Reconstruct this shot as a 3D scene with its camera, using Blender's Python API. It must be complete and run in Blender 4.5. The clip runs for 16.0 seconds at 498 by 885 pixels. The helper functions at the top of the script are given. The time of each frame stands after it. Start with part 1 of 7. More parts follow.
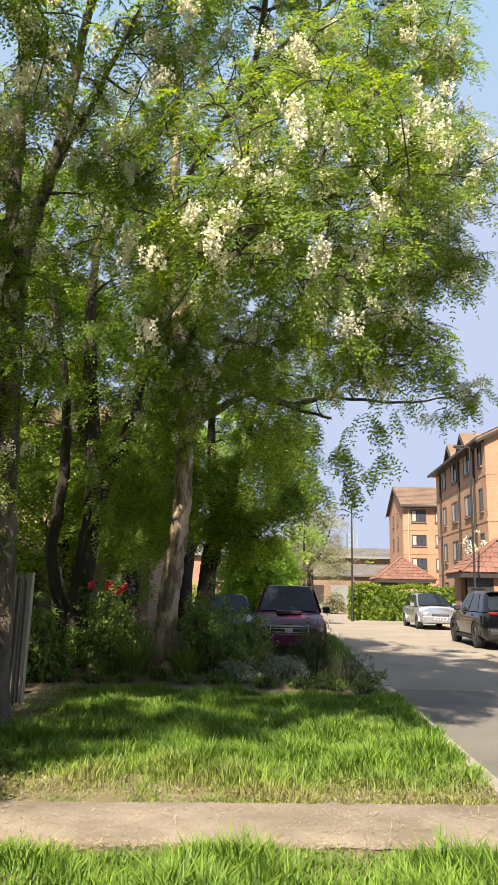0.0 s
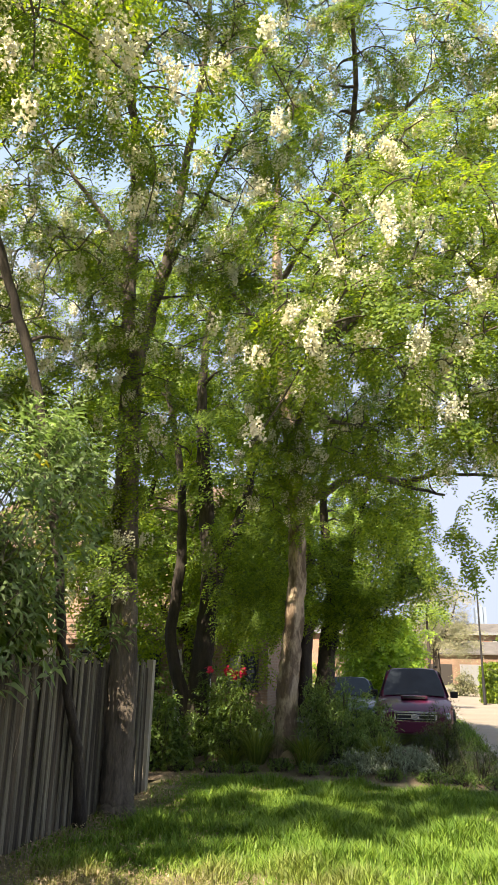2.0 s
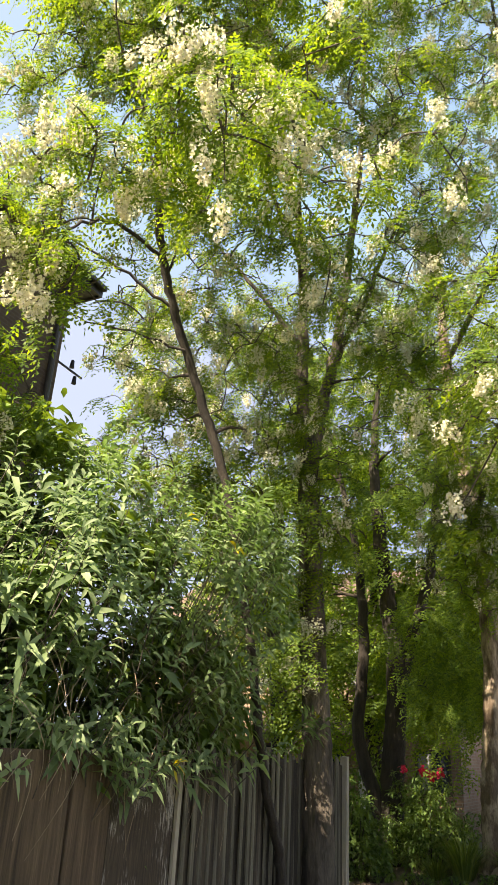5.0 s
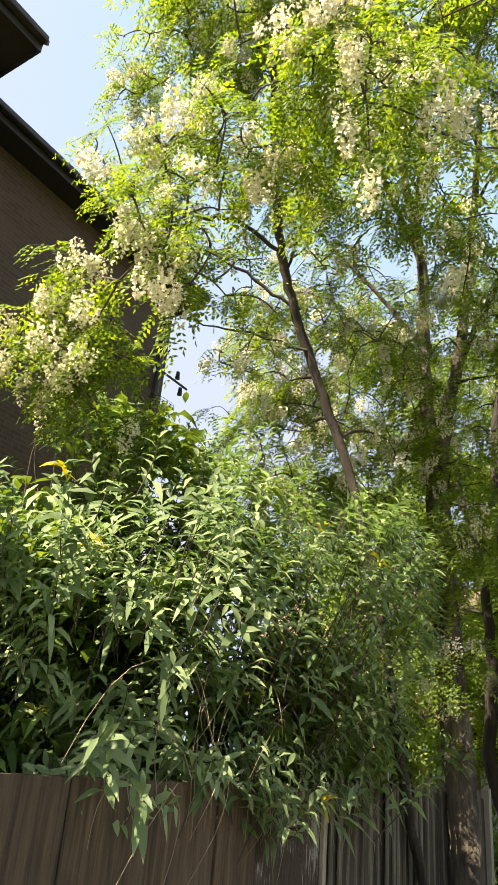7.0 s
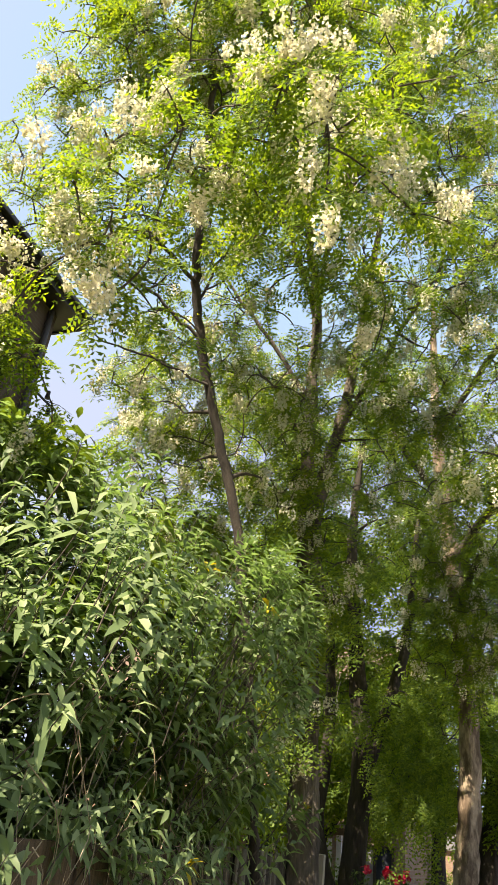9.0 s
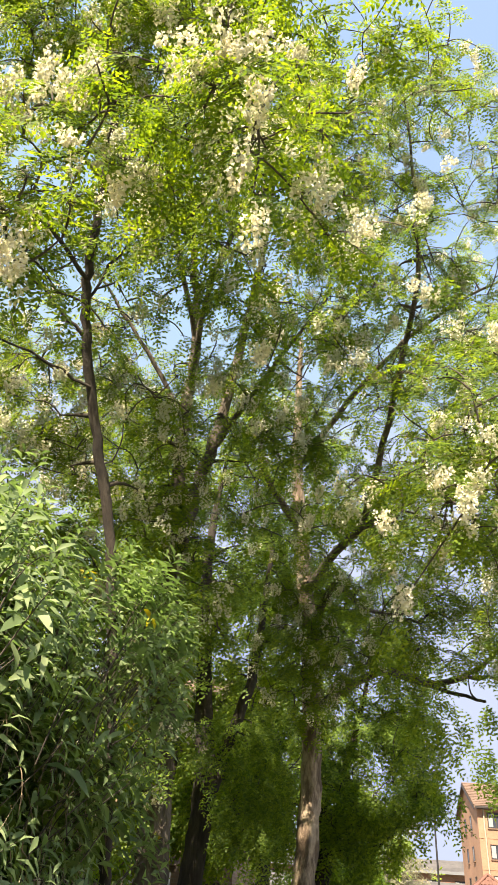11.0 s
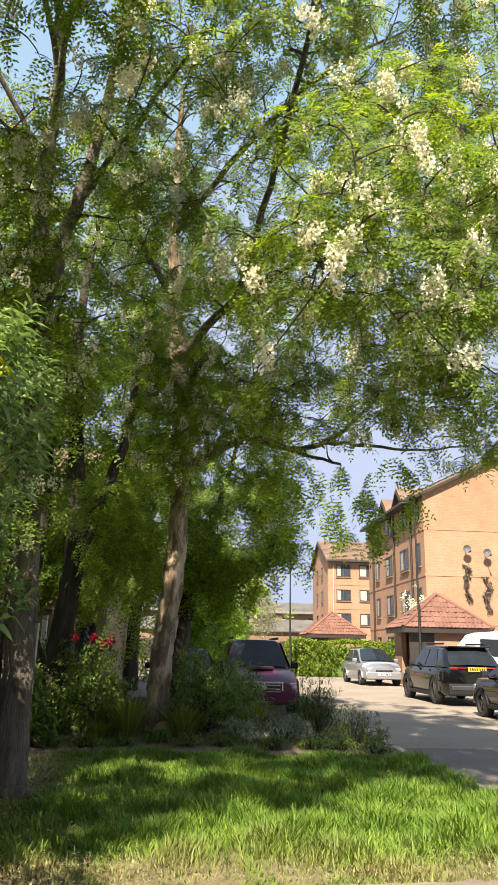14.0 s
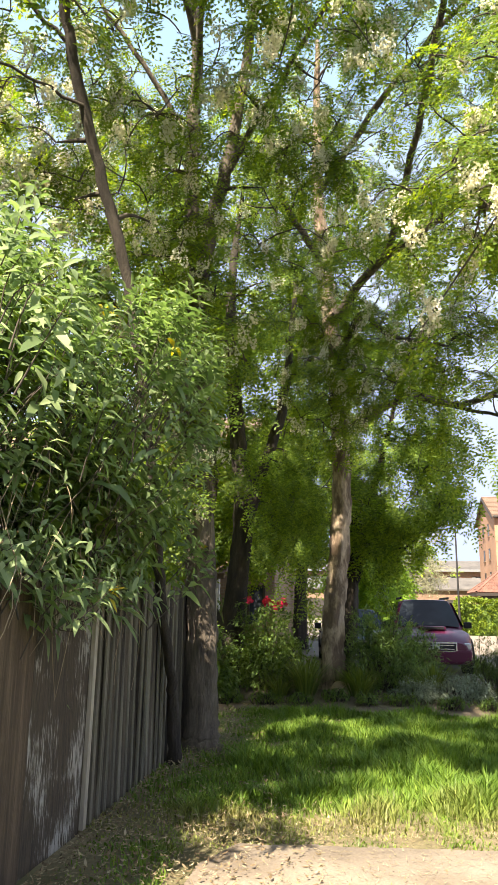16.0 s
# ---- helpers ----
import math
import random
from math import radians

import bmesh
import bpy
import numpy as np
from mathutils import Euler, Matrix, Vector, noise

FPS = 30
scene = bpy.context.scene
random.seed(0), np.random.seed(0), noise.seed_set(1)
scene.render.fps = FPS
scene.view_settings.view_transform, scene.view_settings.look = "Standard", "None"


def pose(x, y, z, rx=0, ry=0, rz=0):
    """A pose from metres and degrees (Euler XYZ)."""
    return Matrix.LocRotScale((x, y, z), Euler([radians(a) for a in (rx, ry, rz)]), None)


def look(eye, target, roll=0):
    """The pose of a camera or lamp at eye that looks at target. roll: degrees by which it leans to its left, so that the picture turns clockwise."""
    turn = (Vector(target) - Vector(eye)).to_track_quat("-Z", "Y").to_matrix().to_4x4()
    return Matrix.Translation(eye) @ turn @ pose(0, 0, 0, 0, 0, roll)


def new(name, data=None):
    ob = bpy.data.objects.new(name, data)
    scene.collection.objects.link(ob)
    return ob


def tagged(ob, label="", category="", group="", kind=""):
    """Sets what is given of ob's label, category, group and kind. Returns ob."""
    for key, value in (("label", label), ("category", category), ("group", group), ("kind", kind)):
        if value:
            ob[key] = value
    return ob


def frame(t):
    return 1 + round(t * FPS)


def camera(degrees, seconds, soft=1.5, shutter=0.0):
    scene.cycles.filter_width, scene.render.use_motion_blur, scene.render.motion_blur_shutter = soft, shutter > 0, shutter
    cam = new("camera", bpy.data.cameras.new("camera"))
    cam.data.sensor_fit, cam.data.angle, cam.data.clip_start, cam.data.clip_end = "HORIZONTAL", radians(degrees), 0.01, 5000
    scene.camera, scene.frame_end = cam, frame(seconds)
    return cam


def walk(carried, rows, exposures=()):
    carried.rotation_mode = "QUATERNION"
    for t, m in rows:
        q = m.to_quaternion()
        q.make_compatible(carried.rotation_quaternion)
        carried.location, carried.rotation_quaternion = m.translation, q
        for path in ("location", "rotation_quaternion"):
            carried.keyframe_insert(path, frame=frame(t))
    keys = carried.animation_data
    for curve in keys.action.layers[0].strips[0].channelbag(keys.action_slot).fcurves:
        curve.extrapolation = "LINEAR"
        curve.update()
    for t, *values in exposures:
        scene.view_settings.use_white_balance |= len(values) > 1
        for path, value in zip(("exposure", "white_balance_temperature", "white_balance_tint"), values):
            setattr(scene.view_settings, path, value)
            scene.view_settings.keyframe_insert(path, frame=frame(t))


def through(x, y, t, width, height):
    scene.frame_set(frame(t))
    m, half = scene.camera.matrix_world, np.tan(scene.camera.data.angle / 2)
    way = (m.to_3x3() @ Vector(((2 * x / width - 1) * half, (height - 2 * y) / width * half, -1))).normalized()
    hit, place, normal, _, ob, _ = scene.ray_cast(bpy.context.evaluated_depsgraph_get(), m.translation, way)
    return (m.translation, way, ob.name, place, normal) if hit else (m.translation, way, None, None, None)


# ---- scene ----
cam = camera(38.5, 16.0)
PATH = [
    (0, (2.174, 1.196, 1.489), (2.074, 3.151, 1.898), 1.3),
    (0.5, (2.154, 1.192, 1.516), (2.005, 3.13, 1.986), 1.6),
    (1, (2.168, 1.159, 1.542), (1.957, 3.083, 2.044), 2.0),
    (1.5, (2.218, 1.113, 1.559), (1.904, 3.011, 2.106), 1.5),
    (2, (2.239, 1.046, 1.587), (1.829, 2.909, 2.19), 1.2),
    (2.5, (2.237, 0.982, 1.609), (1.82, 2.82, 2.28), 1.2),
    (3, (2.236, 0.933, 1.638), (1.805, 2.741, 2.377), 1.6),
    (3.5, (2.224, 0.908, 1.655), (1.752, 2.681, 2.449), 2.0),
    (4, (2.174, 0.936, 1.622), (1.616, 2.671, 2.446), 2.7),
    (4.5, (2.082, 1.001, 1.577), (1.42, 2.695, 2.41), 2.4),
    (5, (1.978, 1.035, 1.585), (1.168, 2.675, 2.394), 3.0),
    (5.2, (1.949, 1.044, 1.592), (1.056, 2.651, 2.381), 3.7),
    (5.8, (1.82, 1.1, 1.621), (0.771, 2.614, 2.399), 4.5),
    (6.5, (1.602, 1.2, 1.658), (0.529, 2.684, 2.461), 4.9),
    (7.3, (1.398, 1.288, 1.686), (0.424, 2.811, 2.54), 5.3),
    (7.5, (1.369, 1.299, 1.688), (0.433, 2.832, 2.568), 5.7),
    (8, (1.256, 1.336, 1.691), (0.404, 2.898, 2.604), 6.8),
    (8.2, (1.219, 1.341, 1.69), (0.402, 2.921, 2.604), 6.8),
    (8.9, (1.001, 1.333, 1.655), (0.344, 2.954, 2.624), 6.9),
    (9.6, (0.749, 1.354, 1.597), (0.272, 2.98, 2.66), 6.8),
    (10.3, (0.599, 1.409, 1.56), (0.27, 3.04, 2.668), 6.0),
    (10.5, (0.589, 1.423, 1.556), (0.293, 3.063, 2.662), 5.3),
    (11, (0.576, 1.472, 1.545), (0.37, 3.135, 2.637), 4.1),
    (11.5, (0.587, 1.483, 1.531), (0.487, 3.18, 2.584), 3.1),
    (12, (0.631, 1.492, 1.513), (0.625, 3.248, 2.47), 2.6),
    (12.5, (0.663, 1.543, 1.485), (0.73, 3.359, 2.32), 2.6),
    (13, (0.677, 1.603, 1.442), (0.796, 3.469, 2.151), 2.6),
    (13.5, (0.686, 1.651, 1.415), (0.844, 3.548, 2.029), 1.9),
    (14, (0.7, 1.669, 1.414), (0.84, 3.584, 1.972), 1.3),
    (14.5, (0.694, 1.656, 1.42), (0.736, 3.588, 1.937), 0.9),
    (15, (0.66, 1.655, 1.424), (0.56, 3.593, 1.907), 0.6),
    (15.5, (0.611, 1.664, 1.437), (0.405, 3.6, 1.895), 0.3),
    (16, (0.582, 1.658, 1.45), (0.3, 3.587, 1.897), 0.8),
]
# the film's own exposure drifts with what it looks at
# (seconds, stops, kelvin, tint)
EXPOSURE = [(0, 1.75, 7400, 12), (1.5, 1.9, 7600, 14), (2, 2.12, 7750, 14), (3, 2.12, 7800, 14), (4, 2.08, 7800, 14), (5, 2.05, 7800, 14), (7.5, 2.12, 7800, 14), (8.2, 1.97, 7800, 14),
            (10.5, 2.02, 7800, 14), (11.5, 2.02, 7800, 14), (13.5, 1.98, 7550, 13), (14.3, 1.8, 7500, 12), (15.2, 2.25, 7550, 13), (16, 2.34, 7550, 13)]
walk(cam, [(t, look(eye, target, roll)) for t, eye, target, roll in PATH], EXPOSURE)

# ---------- world, sun ----------
SUN_TO = Vector((-0.30, -0.90, 1.0)).normalized()
SUN_EL = math.asin(SUN_TO.z)
world = bpy.data.worlds.new("sky")
scene.world = world
world.use_nodes = True
wn = world.node_tree
sky = wn.nodes.new("ShaderNodeTexSky")
sky.sky_type = "NISHITA"
sky.sun_disc = False
sky.sun_elevation = SUN_EL
sky.sun_rotation = math.atan2(SUN_TO.x, SUN_TO.y)
sky.air_density, sky.dust_density, sky.ozone_density = 1.0, 1.2, 1.5
# each channel of the sky is capped, which keeps the low sky even all round
hazy = wn.nodes.new("ShaderNodeMix")
hazy.data_type, hazy.blend_type = "RGBA", "DARKEN"
hazy.inputs[0].default_value = 1.0
hazy.inputs[7].default_value = (1.06, 1.34, 1.98, 1.0)
wn.links.new(sky.outputs[0], hazy.inputs[6])
wn.links.new(hazy.outputs[2], wn.nodes["Background"].inputs[0])
wn.nodes["Background"].inputs[1].default_value = 0.15
sun = new("sun", bpy.data.lights.new("sun", "SUN"))
sun.data.energy = 3.8
sun.data.angle = radians(0.6)
sun.data.color = (1.0, 0.94, 0.83)
sun.matrix_world = look(SUN_TO * 60, (0, 0, 0))


# ---------- materials ----------
def node_material(name):
    m = bpy.data.materials.new(name)
    m.use_nodes = True
    nt = m.node_tree
    return m, nt, nt.nodes["Principled BSDF"]


def rgb(c):
    return (c[0], c[1], c[2], 1.0)


def noise_node(nt, scale, detail=4.0, rough=0.6, stretch=None, source=None):
    geo = source or nt.nodes.new("ShaderNodeNewGeometry").outputs["Position"]
    tex = nt.nodes.new("ShaderNodeTexNoise")
    tex.inputs["Scale"].default_value = scale
    tex.inputs["Detail"].default_value = detail
    tex.inputs["Roughness"].default_value = rough
    if stretch:
        mp = nt.nodes.new("ShaderNodeMapping")
        mp.inputs["Scale"].default_value = stretch
        nt.links.new(geo, mp.inputs["Vector"])
        geo = mp.outputs[0]
    nt.links.new(geo, tex.inputs["Vector"])
    return tex.outputs["Fac"]


def ramp(nt, fac, stops):
    r = nt.nodes.new("ShaderNodeValToRGB")
    e = r.color_ramp.elements
    e[0].position, e[0].color = stops[0][0], rgb(stops[0][1])
    e[1].position, e[1].color = stops[-1][0], rgb(stops[-1][1])
    for p, c in stops[1:-1]:
        k = e.new(p)
        k.color = rgb(c)
    nt.links.new(fac, r.inputs[0])
    return r.outputs[0]


def mixed(nt, fac, a, b, mode="MIX"):
    m = nt.nodes.new("ShaderNodeMix")
    m.data_type, m.blend_type = "RGBA", mode
    for sock, v in ((m.inputs[0], fac), (m.inputs[6], a), (m.inputs[7], b)):
        if isinstance(v, (int, float)):
            sock.default_value = v
        elif isinstance(v, tuple):
            sock.default_value = rgb(v)
        else:
            nt.links.new(v, sock)
    return m.outputs[2]


def bumped(nt, bsdf, fac, strength, distance=0.02):
    b = nt.nodes.new("ShaderNodeBump")
    b.inputs["Strength"].default_value = strength
    b.inputs["Distance"].default_value = distance
    nt.links.new(fac, b.inputs["Height"])
    nt.links.new(b.outputs[0], bsdf.inputs["Normal"])


def surface(name, c1, c2, scale=3.0, fine=40.0, rough=0.8, bump=0.3, fine_amount=0.5, metallic=0.0, stretch=None,
            random_amount=0.0, dist=0.01, lo=0.35, hi=0.65, coat=0.0, spec=0.5):
    """Two tones in large patches, fine grain over them, bump from the grain."""
    m, nt, b = node_material(name)
    big = noise_node(nt, scale, 5, 0.6, stretch)
    small = noise_node(nt, fine, 5, 0.7, stretch)
    col = ramp(nt, big, [(lo, c1), (hi, c2)])
    grain = ramp(nt, small, [(0.3, (0.62, 0.62, 0.62)), (0.7, (1.25, 1.25, 1.25))])
    col = mixed(nt, fine_amount, col, grain, "MULTIPLY")
    if random_amount:
        info = nt.nodes.new("ShaderNodeObjectInfo")
        v = ramp(nt, info.outputs["Random"], [(0.0, (1 - random_amount,) * 3), (1.0, (1 + random_amount,) * 3)])
        col = mixed(nt, 1.0, col, v, "MULTIPLY")
    nt.links.new(col, b.inputs["Base Color"])
    b.inputs["Roughness"].default_value = rough
    b.inputs["Metallic"].default_value = metallic
    b.inputs["Specular IOR Level"].default_value = spec
    b.inputs["Coat Weight"].default_value = coat
    b.inputs["Coat Roughness"].default_value = 0.06
    bumped(nt, b, small, bump, dist)
    return m


def plain(name, c, rough=0.5, metallic=0.0, spec=0.5, coat=0.0):
    m, nt, b = node_material(name)
    n = noise_node(nt, 9.0, 4)
    col = mixed(nt, 0.35, c, ramp(nt, n, [(0.3, tuple(v * 0.7 for v in c)), (0.7, tuple(min(1, v * 1.25) for v in c))]))
    nt.links.new(col, b.inputs["Base Color"])
    b.inputs["Roughness"].default_value = rough
    b.inputs["Metallic"].default_value = metallic
    b.inputs["Specular IOR Level"].default_value = spec
    b.inputs["Coat Weight"].default_value = coat
    return m


def leaf_material(name, dark, mid, light, through=0.35, rough=0.5, patch=0.6, glow=None):
    """Leaves: colour varies leaf by leaf and in soft patches; part of the light passes through."""
    m, nt, b = node_material(name)
    geo = nt.nodes.new("ShaderNodeNewGeometry")
    col = ramp(nt, geo.outputs["Random Per Island"], [(0.0, dark), (0.5, mid), (1.0, light)])
    big = noise_node(nt, patch, 3, 0.5, source=geo.outputs["Position"])
    col = mixed(nt, 0.5, col, ramp(nt, big, [(0.35, (0.72, 0.78, 0.7)), (0.65, (1.25, 1.18, 1.1))]), "MULTIPLY")
    nt.links.new(col, b.inputs["Base Color"])
    b.inputs["Roughness"].default_value = rough
    b.inputs["Specular IOR Level"].default_value = 0.25
    tr = nt.nodes.new("ShaderNodeBsdfTranslucent")
    gain = glow or (2.05, 1.85, 0.42)
    nt.links.new(mixed(nt, 1.0, col, gain, "MULTIPLY"), tr.inputs["Color"])
    mx = nt.nodes.new("ShaderNodeMixShader")
    mx.inputs[0].default_value = through
    nt.links.new(b.outputs[0], mx.inputs[1])
    nt.links.new(tr.outputs[0], mx.inputs[2])
    nt.links.new(mx.outputs[0], nt.nodes["Material Output"].inputs["Surface"])
    return m


def brick_material(name, c1, c2, mortar, wide=0.225, high=0.075):
    m, nt, b = node_material(name)
    geo = nt.nodes.new("ShaderNodeNewGeometry").outputs["Position"]
    sep = nt.nodes.new("ShaderNodeSeparateXYZ")
    nt.links.new(geo, sep.inputs[0])
    add = nt.nodes.new("ShaderNodeMath")
    nt.links.new(sep.outputs[0], add.inputs[0])
    nt.links.new(sep.outputs[1], add.inputs[1])
    com = nt.nodes.new("ShaderNodeCombineXYZ")
    nt.links.new(add.outputs[0], com.inputs[0])
    nt.links.new(sep.outputs[2], com.inputs[1])
    br = nt.nodes.new("ShaderNodeTexBrick")
    nt.links.new(com.outputs[0], br.inputs["Vector"])
    for k, v in (("Color1", rgb(c1)), ("Color2", rgb(c2)), ("Mortar", rgb(mortar)), ("Scale", 1.0), ("Mortar Size", 0.008),
                 ("Brick Width", wide), ("Row Height", high), ("Bias", -0.1)):
        br.inputs[k].default_value = v
    stain = ramp(nt, noise_node(nt, 0.35, 6, 0.65), [(0.3, (0.78, 0.75, 0.72)), (0.7, (1.12, 1.1, 1.08))])
    col = mixed(nt, 1.0, br.outputs["Color"], stain, "MULTIPLY")
    col = mixed(nt, 0.4, col, ramp(nt, noise_node(nt, 25, 4), [(0.3, (0.7, 0.7, 0.7)), (0.7, (1.2, 1.2, 1.2))]), "MULTIPLY")
    nt.links.new(col, b.inputs["Base Color"])
    b.inputs["Roughness"].default_value = 0.9
    bumped(nt, b, br.outputs["Fac"], -0.5, 0.006)
    return m


def glass_material(name, tint=(0.02, 0.025, 0.03), rough=0.04):
    m, nt, b = node_material(name)
    n = noise_node(nt, 2.0, 2)
    nt.links.new(ramp(nt, n, [(0.3, tint), (0.7, tuple(v * 1.6 for v in tint))]), b.inputs["Base Color"])
    b.inputs["Roughness"].default_value = rough
    b.inputs["Specular IOR Level"].default_value = 0.2
    return m


def car_paint(name, c, flake=0.5, gloss=0.32, coat=0.45):
    m, nt, b = node_material(name)
    dust = ramp(nt, noise_node(nt, 3.0, 5), [(0.4, c), (0.8, tuple(v * 0.9 + 0.006 for v in c))])
    nt.links.new(dust, b.inputs["Base Color"])
    b.inputs["Metallic"].default_value = flake
    b.inputs["Roughness"].default_value = gloss
    b.inputs["Specular IOR Level"].default_value = 0.3
    b.inputs["Coat Weight"].default_value = coat
    b.inputs["Coat Roughness"].default_value = 0.05
    return m


M = {}
M["robinia"] = leaf_material("robinia_leaf", (0.07, 0.132, 0.034), (0.125, 0.205, 0.04), (0.225, 0.31, 0.055), 0.54)
# lighter copy of the robinia leaf, its colour raised to brighten shaded foliage
M["robinia_lifted"] = leaf_material("robinia_leaf_lifted", (0.082, 0.15, 0.038), (0.145, 0.235, 0.047), (0.235, 0.335, 0.064), 0.56)
M["back_leaf"] = leaf_material("back_leaf", (0.08, 0.145, 0.03), (0.15, 0.25, 0.042), (0.25, 0.36, 0.06), 0.5)
M["bright_leaf"] = leaf_material("bright_leaf", (0.13, 0.25, 0.03), (0.21, 0.35, 0.045), (0.3, 0.45, 0.07), 0.45)
M["pale_leaf"] = leaf_material("pale_leaf", (0.16, 0.18, 0.10), (0.24, 0.25, 0.15), (0.36, 0.34, 0.24), 0.35, glow=(1.0, 1.0, 0.7))
M["blossom"] = leaf_material("blossom", (0.76, 0.73, 0.56), (0.86, 0.83, 0.7), (0.9, 0.89, 0.8), 0.3, 0.7, 2.0, (1.0, 0.98, 0.8))
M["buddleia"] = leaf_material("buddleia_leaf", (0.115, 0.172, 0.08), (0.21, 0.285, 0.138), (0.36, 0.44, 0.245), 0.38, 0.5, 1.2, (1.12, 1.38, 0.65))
M["yellow_leaf"] = leaf_material("yellow_leaf", (0.35, 0.3, 0.04), (0.45, 0.38, 0.05), (0.5, 0.45, 0.1), 0.35)
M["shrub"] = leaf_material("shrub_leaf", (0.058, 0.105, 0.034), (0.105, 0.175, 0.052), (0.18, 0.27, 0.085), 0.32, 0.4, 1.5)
M["rosemary"] = leaf_material("rosemary_leaf", (0.04, 0.065, 0.025), (0.075, 0.11, 0.04), (0.13, 0.17, 0.065), 0.22, 0.5, 1.5)
M["broom"] = leaf_material("broom_leaf", (0.08, 0.14, 0.05), (0.14, 0.23, 0.085), (0.24, 0.34, 0.14), 0.3, 0.5, 1.5)
M["silver_leaf"] = leaf_material("silver_leaf", (0.16, 0.2, 0.14), (0.25, 0.3, 0.22), (0.36, 0.41, 0.32), 0.25, 0.6, 2.0, (1.0, 1.05, 0.8))
M["strap"] = leaf_material("strap_leaf", (0.07, 0.11, 0.03), (0.12, 0.17, 0.045), (0.2, 0.25, 0.08), 0.3, 0.45, 1.5)
M["hedge"] = leaf_material("hedge_leaf", (0.075, 0.125, 0.02), (0.13, 0.2, 0.025), (0.21, 0.28, 0.04), 0.3, 0.4, 1.0)
M["red_petal"] = leaf_material("red_petal", (0.55, 0.02, 0.07), (0.7, 0.04, 0.12), (0.8, 0.1, 0.2), 0.3, 0.5, 2.0, (1.2, 0.5, 0.5))
M["straw"] = leaf_material("straw", (0.16, 0.12, 0.07), (0.28, 0.22, 0.13), (0.46, 0.4, 0.28), 0.1, 0.8, 2.0, (1.0, 0.9, 0.7))
M["litter"] = leaf_material("litter_leaf", (0.11, 0.08, 0.05), (0.23, 0.165, 0.10), (0.44, 0.37, 0.25), 0.1, 0.8, 2.0, (1.0, 0.9, 0.7))


def grass_material():
    m, nt, b = node_material("grass_blade")
    geo = nt.nodes.new("ShaderNodeNewGeometry")
    green = ramp(nt, geo.outputs["Random Per Island"], [(0.0, (0.065, 0.145, 0.018)), (0.55, (0.122, 0.235, 0.03)), (1.0, (0.205, 0.315, 0.05))])
    dry = ramp(nt, geo.outputs["Random Per Island"], [(0.0, (0.24, 0.19, 0.085)), (1.0, (0.42, 0.36, 0.18))])
    sep = nt.nodes.new("ShaderNodeSeparateXYZ")
    nt.links.new(geo.outputs["Position"], sep.inputs[0])
    # bleached turf along both edges of the worn path
    d = nt.nodes.new("ShaderNodeMath")
    d.operation = "SUBTRACT"
    nt.links.new(sep.outputs[1], d.inputs[0])
    d.inputs[1].default_value = 6.85
    a = nt.nodes.new("ShaderNodeMath")
    a.operation = "ABSOLUTE"
    nt.links.new(d.outputs[0], a.inputs[0])
    n = noise_node(nt, 1.3, 4, 0.65, source=geo.outputs["Position"])
    s = nt.nodes.new("ShaderNodeMath")
    s.operation = "MULTIPLY_ADD"
    nt.links.new(n, s.inputs[0])
    s.inputs[1].default_value = 3.2
    nt.links.new(a.outputs[0], s.inputs[2])
    mr = nt.nodes.new("ShaderNodeMapRange")
    mr.inputs[1].default_value, mr.inputs[2].default_value = 1.15, 2.15
    mr.inputs[3].default_value, mr.inputs[4].default_value = 0.92, 0.04
    nt.links.new(s.outputs[0], mr.inputs[0])
    col = mixed(nt, mr.outputs[0], green, dry)
    tuft = ramp(nt, noise_node(nt, 2.6, 3, 0.6, source=geo.outputs["Position"]), [(0.35, (0.62, 0.72, 0.6)), (0.65, (1.3, 1.22, 1.2))])
    col = mixed(nt, 0.8, col, tuft, "MULTIPLY")
    nt.links.new(col, b.inputs["Base Color"])
    b.inputs["Roughness"].default_value = 0.5
    b.inputs["Specular IOR Level"].default_value = 0.3
    tr = nt.nodes.new("ShaderNodeBsdfTranslucent")
    nt.links.new(mixed(nt, 1.0, col, (1.3, 1.25, 0.6), "MULTIPLY"), tr.inputs["Color"])
    mx = nt.nodes.new("ShaderNodeMixShader")
    mx.inputs[0].default_value = 0.35
    nt.links.new(b.outputs[0], mx.inputs[1])
    nt.links.new(tr.outputs[0], mx.inputs[2])
    nt.links.new(mx.outputs[0], nt.nodes["Material Output"].inputs["Surface"])
    return m


M["grass"] = grass_material()
M["bark"] = surface("grey_bark", (0.05, 0.04, 0.03), (0.19, 0.155, 0.12), 3.0, 16, 0.9, 1.0, 0.9, stretch=(3.0, 3.0, 0.5), dist=0.03)
M["pale_bark"] = surface("pale_bark", (0.15, 0.105, 0.07), (0.46, 0.36, 0.26), 2.6, 14, 0.85, 1.0, 0.85, stretch=(2.2, 2.2, 0.8), dist=0.03, lo=0.43, hi=0.57)
# bark colour lowered to carry the shade on the rear trunks
M["shaded_bark"] = surface("shaded_bark", (0.024, 0.019, 0.015), (0.06, 0.048, 0.037), 3, 18, 0.9, 0.9, 0.8, stretch=(3, 3, 0.5), dist=0.02)
M["twig"] = surface("twig_bark", (0.035, 0.028, 0.022), (0.085, 0.066, 0.05), 6, 40, 0.85, 0.3, 0.5)
M["cane"] = surface("dry_cane", (0.22, 0.16, 0.10), (0.38, 0.3, 0.2), 6, 40, 0.8, 0.3, 0.5)
M["soil"] = surface("dry_soil", (0.10, 0.075, 0.05), (0.2, 0.155, 0.11), 1.6, 26, 0.95, 0.8, 0.8, dist=0.02)
